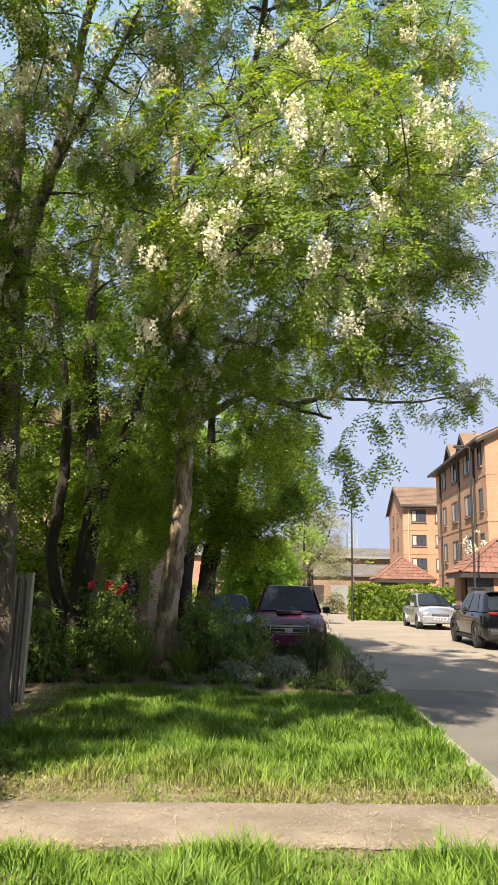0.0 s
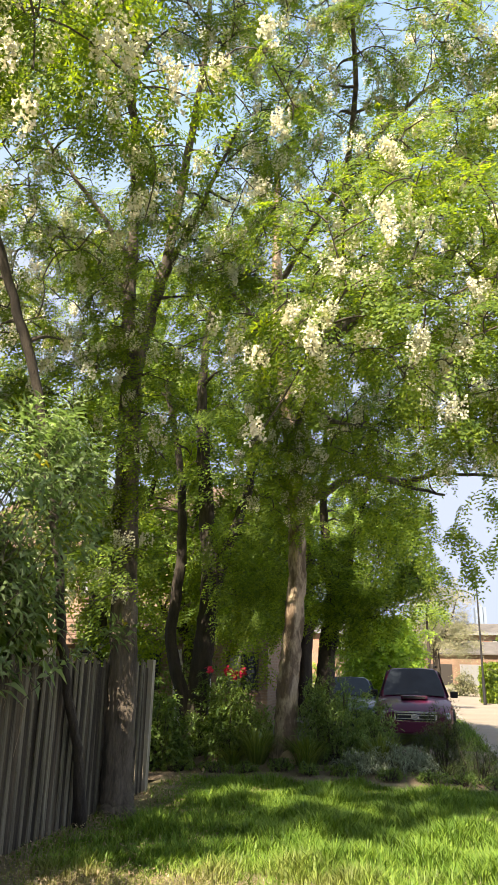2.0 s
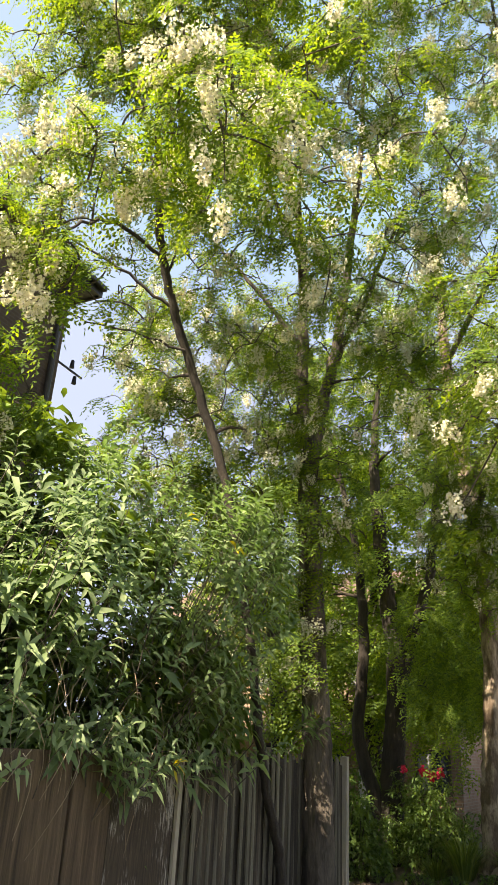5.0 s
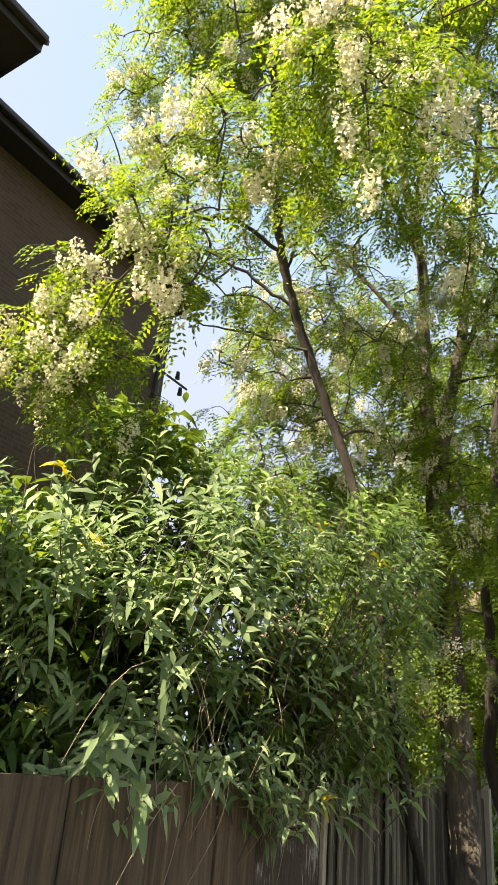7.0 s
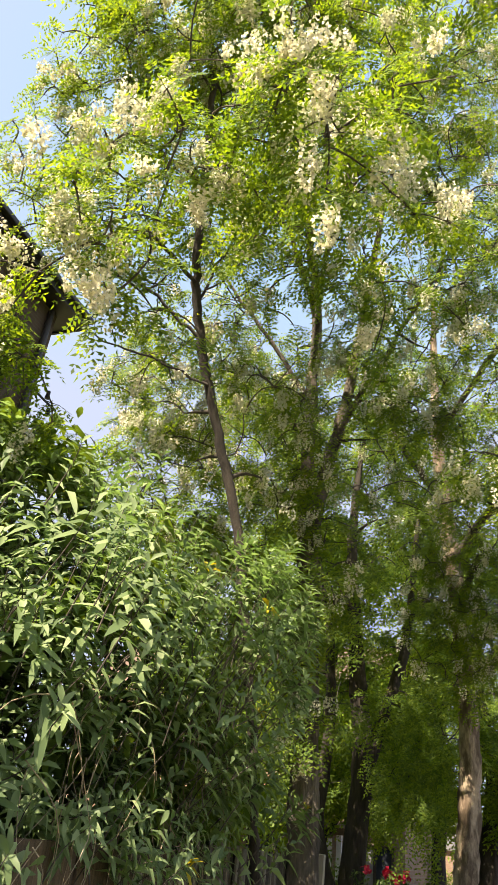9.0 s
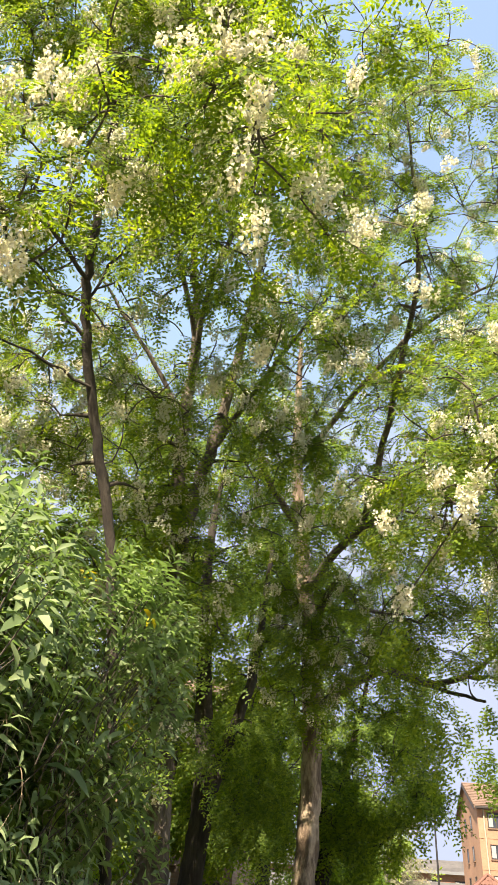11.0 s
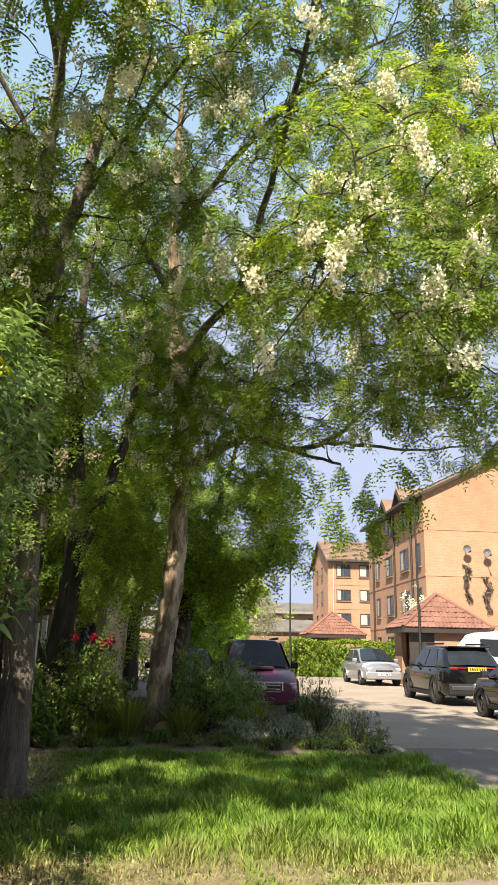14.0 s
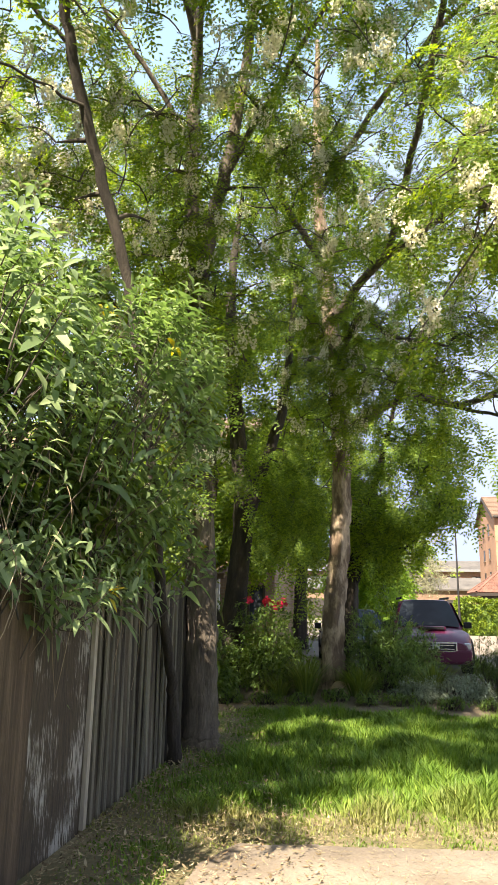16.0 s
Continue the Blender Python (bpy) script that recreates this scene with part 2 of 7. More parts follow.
M["turf_soil"] = surface("turf_soil", (0.10, 0.095, 0.04), (0.22, 0.18, 0.105), 1.3, 24, 0.95, 0.8, 0.8, dist=0.02)
M["ground"] = surface("ground_cover", (0.11, 0.12, 0.05), (0.2, 0.19, 0.10), 0.2, 8, 0.95, 0.5, 0.6)
M["path"] = surface("worn_concrete", (0.155, 0.125, 0.095), (0.26, 0.22, 0.175), 1.4, 60, 0.9, 0.5, 0.6, dist=0.008)
M["asphalt"] = surface("asphalt", (0.1, 0.09, 0.08), (0.155, 0.14, 0.124), 0.5, 70, 0.9, 0.5, 0.7, dist=0.006)
M["paving"] = surface("pale_paving", (0.2, 0.17, 0.135), (0.27, 0.23, 0.185), 0.35, 30, 0.9, 0.3, 0.5, dist=0.005)
M["kerb"] = surface("kerb_concrete", (0.2, 0.18, 0.15), (0.32, 0.29, 0.25), 2, 40, 0.9, 0.4, 0.5, random_amount=0.12)
# weathered wood in two tones: lit edges and shaded gaps put into the colour
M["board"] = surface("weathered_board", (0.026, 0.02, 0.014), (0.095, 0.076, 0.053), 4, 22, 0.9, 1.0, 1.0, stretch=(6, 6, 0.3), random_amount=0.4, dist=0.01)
M["lit_board"] = surface("lit_weathered_board", (0.085, 0.074, 0.05), (0.22, 0.2, 0.148), 4, 22, 0.9, 1.0, 1.0, stretch=(6, 6, 0.3), random_amount=0.3, dist=0.01)
M["light_board"] = surface("bleached_board", (0.3, 0.26, 0.2), (0.42, 0.38, 0.3), 3, 18, 0.9, 0.6, 0.7, stretch=(4, 4, 0.35), dist=0.006)
M["brown_board"] = surface("brown_board", (0.045, 0.03, 0.019), (0.15, 0.102, 0.063), 3, 18, 0.9, 1.0, 1.0, stretch=(6, 6, 0.3), random_amount=0.3, dist=0.01)


def peeling_material():
    m, nt, b = node_material("peeling_paint_board")
    grain = noise_node(nt, 14, 6, 0.7, (4, 4, 0.35))
    wood = ramp(nt, grain, [(0.3, (0.02, 0.014, 0.009)), (0.7, (0.085, 0.062, 0.04))])
    flake = noise_node(nt, 11, 6, 0.75, (7, 7, 0.6))
    zone = noise_node(nt, 1.6, 4, 0.65)
    both = nt.nodes.new("ShaderNodeMath")
    both.operation = "MULTIPLY"
    nt.links.new(flake, both.inputs[0])
    nt.links.new(zone, both.inputs[1])
    mask = ramp(nt, both.outputs[0], [(0.28, (0, 0, 0)), (0.33, (1, 1, 1))])
    nt.links.new(mixed(nt, mask, wood, (0.34, 0.32, 0.28)), b.inputs["Base Color"])
    b.inputs["Roughness"].default_value = 0.85
    bumped(nt, b, grain, 0.6, 0.006)
    return m


M["peeling"] = peeling_material()
M["brick"] = brick_material("orange_brick", (0.365, 0.212, 0.138), (0.325, 0.182, 0.117), (0.35, 0.225, 0.155))
M["brick_tan"] = brick_material("tan_brick", (0.34, 0.235, 0.155), (0.27, 0.175, 0.11), (0.33, 0.28, 0.22))
M["brick_brown"] = brick_material("brown_brick", (0.24, 0.15, 0.10), (0.17, 0.10, 0.07), (0.25, 0.2, 0.16))
# darker copy of the brown brick, with the near block's shade in its colour
M["brick_shaded"] = brick_material("shaded_brown_brick", (0.11, 0.075, 0.05), (0.08, 0.052, 0.038), (0.12, 0.095, 0.075))
M["brick_red"] = brick_material("red_brick", (0.36, 0.17, 0.12), (0.3, 0.14, 0.10), (0.35, 0.28, 0.23))
M["tile"] = surface("red_roof_tile", (0.14, 0.066, 0.05), (0.2, 0.1, 0.074), 0.8, 20, 0.85, 0.3, 0.5, random_amount=0.15)
M["tile_brown"] = surface("brown_roof_tile", (0.13, 0.083, 0.058), (0.19, 0.125, 0.09), 0.8, 20, 0.85, 0.3, 0.5, random_amount=0.12)
M["frame"] = plain("dark_window_frame", (0.055, 0.038, 0.03), 0.5)
M["fascia"] = plain("dark_fascia", (0.03, 0.025, 0.022), 0.5)
M["white"] = plain("white_paint", (0.75, 0.75, 0.73), 0.5)
M["curtain"] = plain("net_curtain", (0.3, 0.3, 0.29), 0.9)
M["glass"] = glass_material("window_glass", (0.03, 0.035, 0.045), 0.05)
M["car_glass"] = glass_material("car_glass", (0.012, 0.016, 0.02), 0.03)
M["purple"] = car_paint("purple_paint", (0.088, 0.009, 0.036), 0.2, 0.4, 0.25)
M["blue"] = car_paint("dark_blue_paint", (0.012, 0.02, 0.05), 0.4)
M["silver"] = car_paint("silver_paint", (0.42, 0.43, 0.46), 0.75)
M["black"] = car_paint("black_paint", (0.004, 0.004, 0.005), 0.0, 0.12)
M["van_white"] = car_paint("white_paint_gloss", (0.75, 0.75, 0.74), 0.0)
M["rubber"] = plain("tyre_rubber", (0.015, 0.015, 0.016), 0.85)
M["trim"] = plain("black_plastic", (0.012, 0.012, 0.013), 0.6, 0.0, 0.3)
M["alloy"] = plain("alloy", (0.45, 0.45, 0.46), 0.3, 0.9)
M["dark_alloy"] = plain("dark_alloy", (0.12, 0.12, 0.125), 0.35, 0.8)
M["chrome"] = plain("chrome", (0.5, 0.5, 0.51), 0.2, 1.0)
M["lens"] = plain("clear_lens", (0.4, 0.42, 0.44), 0.15, 0.3, 0.6, 0.3)
M["red_lens"] = plain("red_lens", (0.25, 0.01, 0.01), 0.15, 0.0, 0.8, 0.5)
M["plate_yellow"] = plain("yellow_plate", (0.75, 0.5, 0.02), 0.5)
M["plate_white"] = plain("white_plate", (0.7, 0.7, 0.68), 0.5)
M["ink"] = plain("black_ink", (0.01, 0.01, 0.01), 0.6)
M["black_metal"] = plain("black_painted_metal", (0.012, 0.012, 0.013), 0.6, 0.0)
M["grey_metal"] = plain("grey_metal", (0.3, 0.31, 0.32), 0.45, 0.6)
M["stone"] = surface("sandstone", (0.35, 0.25, 0.15), (0.5, 0.4, 0.27), 4, 30, 0.9, 0.7, 0.6, dist=0.02)
M["slate"] = surface("grey_roofing", (0.075, 0.07, 0.066), (0.13, 0.12, 0.11), 0.8, 12, 0.85, 0.3, 0.5)
M["dish_grey"] = plain("dish_grey", (0.12, 0.12, 0.12), 0.8, 0.0)
# distance haze is mixed into the tower's concrete and glass colours
M["haze"] = plain("hazy_concrete", (0.2, 0.25, 0.33), 0.9)
M["haze_glass"] = plain("hazy_glass", (0.16, 0.21, 0.3), 0.9)
M["stain"] = surface("streak_stain", (0.06, 0.045, 0.035), (0.16, 0.13, 0.1), 2.5, 12, 0.9, 0.3, 0.8)


# ---------- building tools ----------
def gz(y):
    """Height of the road: it climbs a little past the planting bed."""
    return min(max((y - 12.0) * 0.0055, 0.0), 0.32)


def empty(name, at=(0, 0, 0), turn=0.0, label="", category="", group="", kind=""):
    ob = new(name)
    ob.empty_display_size = 0.1
    ob.matrix_basis = pose(at[0], at[1], at[2], 0, 0, turn)
    return tagged(ob, label, category, group, kind)


def link(name, me, material, parent=None, label="", category="", group="", kind=""):
    ob = new(name, me)
    if material is not None and not me.materials:
        me.materials.append(material)
    if parent is not None:
        ob.parent = parent
    return tagged(ob, label, category, group, kind)


def part(name, bm, material, parent=None, label="", smooth=None, **tags):
    me = bpy.data.meshes.new(name)
    bmesh.ops.recalc_face_normals(bm, faces=bm.faces)
    bm.to_mesh(me)
    bm.free()
    if smooth is not None:
        me.polygons.foreach_set("use_smooth", [True] * len(me.polygons))
        me.set_sharp_from_angle(angle=radians(smooth))
    return link(name, me, material, parent, label, **tags)


def array_mesh(name, verts, faces, smooth=False):
    """A mesh from number arrays; every face has the same count of corners."""
    verts, faces = np.asarray(verts, np.float32), np.asarray(faces, np.int32)
    me = bpy.data.meshes.new(name)
    n, k = faces.shape
    me.vertices.add(len(verts))
    me.vertices.foreach_set("co", verts.ravel())
    me.loops.add(n * k)
    me.loops.foreach_set("vertex_index", faces.ravel())
    me.polygons.add(n)
    me.polygons.foreach_set("loop_start", np.arange(n, dtype=np.int32) * k)
    if smooth:
        me.polygons.foreach_set("use_smooth", np.ones(n, bool))
    me.update(calc_edges=True)
    return me


def box(bm, x0, x1, y0, y1, z0, z1, bevel=0.0, m=None):
    r = bmesh.ops.create_cube(bm, size=1.0)
    vs = r["verts"]
    bmesh.ops.scale(bm, vec=(x1 - x0, y1 - y0, z1 - z0), verts=vs)
    bmesh.ops.translate(bm, vec=((x0 + x1) / 2, (y0 + y1) / 2, (z0 + z1) / 2), verts=vs)
    if bevel:
        es = {e for v in vs for e in v.link_edges}
        out = bmesh.ops.bevel(bm, geom=list(es), offset=bevel, segments=2, affect="EDGES", profile=0.6)
        vs = list({v for f in out["faces"] for v in f.verts} | {v for v in vs if v.is_valid})
    if m is not None:
        bmesh.ops.transform(bm, matrix=m, verts=vs)
    return vs


def boxed(x0, x1, y0, y1, z0, z1, bevel=0.0):
    bm = bmesh.new()
    box(bm, x0, x1, y0, y1, z0, z1, bevel)
    return bm


def prism(points, axis, a, b):
    """A closed outline in the plane across axis, drawn out from a to b. points: pairs in the order of the other two axes."""
    bm = bmesh.new()

    def at(p, c):
        return {"x": (c, p[0], p[1]), "y": (p[0], c, p[1]), "z": (p[0], p[1], c)}[axis]

    lo, hi = [bm.verts.new(at(p, a)) for p in points], [bm.verts.new(at(p, b)) for p in points]
    bm.faces.new(lo)
    bm.faces.new(hi[::-1])
    n = len(points)
    for i in range(n):
        bm.faces.new((lo[i], lo[(i + 1) % n], hi[(i + 1) % n], hi[i]))
    return bm


def cylinder(bm, r0, r1, depth, m, segments=20):
    bmesh.ops.create_cone(bm, cap_ends=True, segments=segments, radius1=r0, radius2=r1, depth=depth, matrix=m)


def tube_arrays(path, radii, sides, rough=0.0, rng=None, flare=0.0):
    """Rings round a path: verts and quads."""
    p = np.asarray(path, float)
    r = np.asarray(radii, float)
    d = np.gradient(p, axis=0)
    d /= np.linalg.norm(d, axis=1)[:, None] + 1e-9
    ref = np.array([1.0, 0.13, 0.07])
    a = np.cross(d, ref)
    a /= np.linalg.norm(a, axis=1)[:, None] + 1e-9
    b = np.cross(d, a)
    ang = np.linspace(0, 2 * np.pi, sides, endpoint=False)
    rr = r[:, None] * np.ones(sides)
    if rough and rng is not None:
        lobes = 1 + rough * (np.sin(ang * 3 + rng.uniform(0, 6)) * 0.5 + np.sin(ang * 5 + rng.uniform(0, 6)) * 0.35)
        rr = rr * lobes * (1 + rough * 0.5 * rng.normal(0, 1, rr.shape).clip(-1.5, 1.5))
    v = p[:, None] + rr[..., None] * (np.cos(ang)[None, :, None] * a[:, None] + np.sin(ang)[None, :, None] * b[:, None])
    n = len(p)
    i, j = np.meshgrid(np.arange(n - 1), np.arange(sides), indexing="ij")
    k = (j + 1) % sides
    f = np.stack([i * sides + j, i * sides + k, (i + 1) * sides + k, (i + 1) * sides + j], -1).reshape(-1, 4)
    return v.reshape(-1, 3), f


def smooth_path(points, steps=6):
    """A Catmull-Rom curve through points of (x, y, z, radius)."""
    p = np.asarray(points, float)
    p = np.vstack([2 * p[0] - p[1], p, 2 * p[-1] - p[-2]])
    out = []
    for i in range(1, len(p) - 2):
        for s in np.linspace(0, 1, steps, endpoint=False):
            a, b, c, d = p[i - 1], p[i], p[i + 1], p[i + 2]
            out.append(0.5 * (2 * b + (c - a) * s + (2 * a - 5 * b + 4 * c - d) * s**2 + (3 * b - a - 3 * c + d) * s**3))
    out.append(p[-2])
    return np.array(out)


def joined(chunks):
    vs, fs, n = [], [], 0
    for v, f in chunks:
        vs.append(v)
        fs.append(f + n)
        n += len(v)
    return np.vstack(vs), np.vstack(fs)


def unit(a):
    return a / (np.linalg.norm(a, axis=-1, keepdims=True) + 1e-9)


def leaflets(base, along, side, length, width, curl=0.15):
    """Small leaves as four-cornered blades: base, two shoulders, tip. base, along, side: n x 3; length, width: n."""
    n = len(base)
    up = unit(np.cross(along, side))
    mid = base + along * (length * 0.45)[:, None]
    v = np.empty((n, 4, 3))
    v[:, 0] = base
    v[:, 1] = mid + side * (width * 0.5)[:, None] + up * (width * curl)[:, None]
    v[:, 2] = base + along * length[:, None] - up * (length * 0.12)[:, None]
    v[:, 3] = mid - side * (width * 0.5)[:, None] + up * (width * curl)[:, None]
    return v.reshape(-1, 3), np.arange(n * 4).reshape(n, 4)


def lance_leaves(base, along, up, length, width, droop):
    """Long leaves with a fold along the rib and a drooping tip: seven corners, six triangles."""
    n = len(base)
    side = unit(np.cross(along, up))
    up = unit(np.cross(side, along))
    L, W, D = length[:, None], width[:, None], droop[:, None]
    v = np.empty((n, 7, 3))
    v[:, 0] = base
    p1 = base + along * L * 0.35 + up * L * 0.05
    p2 = base + along * L * 0.7 - np.array([0, 0, 1.0]) * L * D * 0.35
    v[:, 1] = p1 + side * W * 0.5 + up * W * 0.22
    v[:, 2] = p1
    v[:, 3] = p1 - side * W * 0.5 + up * W * 0.22
    v[:, 4] = p2 + side * W * 0.36 + up * W * 0.12
    v[:, 5] = p2 - side * W * 0.36 + up * W * 0.12
    v[:, 6] = base + along * L * 0.95 - np.array([0, 0, 1.0]) * L * D
    f = np.array([[0, 1, 2], [0, 2, 3], [1, 4, 2], [2, 4, 5], [2, 5, 3], [4, 6, 5]])
    return v.reshape(-1, 3), (np.arange(n)[:, None, None] * 7 + f).reshape(-1, 3)


def random_dirs(rng, n):
    return unit(rng.normal(size=(n, 3)))


def in_ellipsoids(rng, blobs, n):
    """n points in a union of (x, y, z, rx, ry, rz, share), more of them towards the outside."""
    share = np.array([b[6] for b in blobs], float)
    pick = rng.choice(len(blobs), n, p=share / share.sum())
    b = np.array([b[:6] for b in blobs])[pick]
    r = rng.uniform(0.2, 1.0, n) ** 0.4
    return b[:, :3] + random_dirs(rng, n) * r[:, None] * b[:, 3:]


def grow(rng, nodes, radii, targets, sag=0.12, thin=0.009):
    """Branches from the nearest part of the skeleton out to each target. Returns tubes and the direction at each tip."""
    nodes, radii = list(map(np.array, nodes)), list(radii)
    arr = np.array(nodes)
    order = np.argsort([np.min(((arr - t) ** 2).sum(1)) for t in targets])
    tubes, tips = [], np.zeros((len(targets), 3))
    for i in order:
        t = targets[i]
        arr = np.array(nodes)
        off = t - arr
        d = np.sqrt((off**2).sum(1)) + np.maximum(0, -off[:, 2]) * 0.5
        k = int(np.argmin(d))
        a, dist = arr[k], np.linalg.norm(t - arr[k])
        s = np.linspace(0, 1, 6)[:, None]
        bend = rng.normal(0, 0.09, 3) * dist
        path = a + (t - a) * s + bend * np.sin(s * np.pi) + np.array([0, 0, 1.0]) * (np.sin(s * np.pi) * sag * dist)
        r0 = min(radii[k] * 0.8, 0.016 + 0.034 * dist)
        r = np.linspace(max(r0, thin), thin * 0.6, 6)
        tubes.append(tube_arrays(path, r, 5))
        for q, rad in zip(path[1:], r[1:]):
            nodes.append(q)
            radii.append(rad)
        tips[i] = path[-1] - path[-3]
    return tubes, unit(tips)


def sprays(rng, centres, tips, leaves, spread, leaf_len, pairs, size, hang=0.35):
    """Leafy twigs round each branch end: every twig arches over and carries feathered leaves in two ranks."""
    per = 5
    twigs = max(1, int(round(leaves / per)))
    n = len(centres) * twigs
    down = np.array([0, 0, 1.0])
    c, t = np.repeat(centres, twigs, 0), np.repeat(tips, twigs, 0)
    way = unit(t * 0.55 + random_dirs(rng, n) * np.array([1, 1, 0.6]) - down * 0.1)
    reach = spread * rng.uniform(0.9, 2.1, n)
    face = unit(np.array([-0.18, -0.45, 0.8]) + t * 0.25 + random_dirs(rng, n) * 0.42)
    root = c - way * (reach * 0.15)[:, None]

    def along(s):
        return root + way * (reach * s)[:, None] - down * (reach * (0.12 + hang * 0.55) * s * s)[:, None]

    chunks = []
    for k in range(per):
        s = 0.3 + 0.7 * (k + rng.uniform(-0.3, 0.3, n)) / (per - 1)
        base = along(s)
        heading = unit(way - down * ((0.24 + hang * 1.1) * s)[:, None])
        side = unit(np.cross(heading, face))
        sign = (1.0 if k % 2 else -1.0) * (0.25 if k == per - 1 else 1.0)
        leaf = unit(heading * 0.65 + side * sign * 0.9 - down * hang + random_dirs(rng, n) * 0.22)
        up = unit(face + random_dirs(rng, n) * 0.22)
        out = unit(np.cross(leaf, up))
        up = unit(np.cross(out, leaf))
        length = leaf_len * rng.uniform(0.7, 1.15, n)
        fold = 0.16 + 0.3 * rng.uniform(0, 1, n)
        for p in range(pairs):
            q = (p + 0.7) / pairs
            at = base + leaf * (length * q)[:, None] - down * (length * 0.32 * q * q)[:, None]
            wide = size * (1.0 - 0.35 * abs(q - 0.5))
            for hand in (-1, 1):
                a = unit(out * hand + leaf * 0.35 - up * fold[:, None] + rng.normal(0, 0.06, (n, 3)))
                chunks.append(leaflets(at, a, unit(np.cross(a, up)), wide * rng.uniform(0.85, 1.1, n), wide * 0.44 * rng.uniform(0.85, 1.15, n)))
        at = base + leaf * length[:, None] - down * (length * 0.32)[:, None]
        chunks.append(leaflets(at, unit(leaf - down * 0.5), out, size * rng.uniform(0.8, 1.1, n), size * 0.44 * rng.uniform(0.8, 1.2, n)))
    return joined(chunks), (root, along)


def twigwork(twigs, thick=0.003):
    root, along = twigs
    n = len(root)
    rings = [along(np.full(n, s)) for s in (0.0, 0.5, 1.0)]
    ang = np.arange(3) * 2 * np.pi / 3
    v = np.empty((n, 3, 3, 3))
    for i, p in enumerate(rings):
        r = thick * (1 - 0.3 * i)
        v[:, i] = p[:, None] + r * np.stack([np.cos(ang), np.sin(ang), np.sin(ang * 2)], -1)[None]
    f = [[i * 3 + j, i * 3 + (j + 1) % 3, (i + 1) * 3 + (j + 1) % 3, (i + 1) * 3 + j] for i in range(2) for j in range(3)]
    return v.reshape(-1, 3), (np.arange(n)[:, None, None] * 9 + np.array(f)).reshape(-1, 4)


def blossoms(rng, centres, petals, wide, drop):
    """Hanging bunches of small pea flowers: a dense fluffy head above, tapering below."""
    n = len(centres) * petals
    size = np.repeat(rng.uniform(0.65, 1.25, len(centres)), petals)
    s = rng.uniform(0, 1, n)
    ang = rng.uniform(0, 2 * np.pi, n)
    swell = np.sin(np.pi * (0.18 + 0.8 * s) ** 0.75) ** 0.8
    r = wide * swell * rng.uniform(0.35, 1, n) ** 0.5 * size
    lean = np.repeat(rng.normal(0, 0.22, (len(centres), 2)), petals, 0) * (s * drop)[:, None]
    p = np.repeat(centres, petals, 0) + np.stack([np.cos(ang) * r + lean[:, 0], np.sin(ang) * r + lean[:, 1], -s * drop * size], -1)
    a = unit(np.stack([np.cos(ang), np.sin(ang), rng.normal(-0.5, 0.4, n)], -1) + random_dirs(rng, n) * 0.45)
    side = unit(np.cross(a, random_dirs(rng, n)))
    return leaflets(p, a, side, rng.uniform(0.021, 0.034, n), rng.uniform(0.02, 0.03, n), 0.35)


def leafy(rng, centres, out, per, spread, length, width, droop=0.3, outward=0.6):
    """Single long leaves round each centre, pointing outwards."""
    n = len(centres) * per
    c, o = np.repeat(centres, per, 0), np.repeat(out, per, 0)
    base = c + random_dirs(rng, n) * (rng.uniform(0, 1, n) * spread)[:, None]
    along = unit(o * outward + random_dirs(rng, n))
    up = unit(np.array([0, 0, 1.0]) + random_dirs(rng, n) * 0.4)
    return lance_leaves(base, along, up, length * rng.uniform(0.6, 1.25, n), width * rng.uniform(0.7, 1.2, n), droop * rng.uniform(0.3, 1.6, n))


# spots on the ground, the trunks and the shrub chosen to be sunlit, and others high in the crowns behind
SUNNY = [((0.33, 13.2, 1.5), 0.42), ((0.4, 13.2, 2.6), 0.4), ((1.0, 13.2, 1.1), 0.4), ((1.75, 12.9, 0.4), 0.35), ((-0.5, 13.2, 1.4), 0.35), ((2.5, 18.6, 1.2), 0.5),
         ((-0.85, 7.0, 2.7), 0.7), ((-0.75, 7.9, 3.3), 0.6), ((-0.9, 6.2, 2.2), 0.45), ((-0.7, 7.4, 2.0), 0.3)]
CROWN_SPOTS = [((-2.0, 15.4, 4.0), 0.6), ((0.8, 16.4, 5.0), 0.7), ((-3.2, 17.8, 4.4), 0.7), ((1.6, 16.1, 3.4), 0.75), ((1.9, 16.2, 4.4), 0.6)]


def unshaded(points):
    """Which points leave the sunny spots their sun."""
    keep = np.ones(len(points), bool)
    to_sun = np.array(SUN_TO)
    for (p, r), start in [(q, -99.0) for q in SUNNY] + [(q, 0.4) for q in CROWN_SPOTS]:
        off = points - np.array(p)
        ahead = off @ to_sun
        keep &= (np.linalg.norm(off - ahead[:, None] * to_sun, axis=1) > r) | (ahead < start)
    return keep


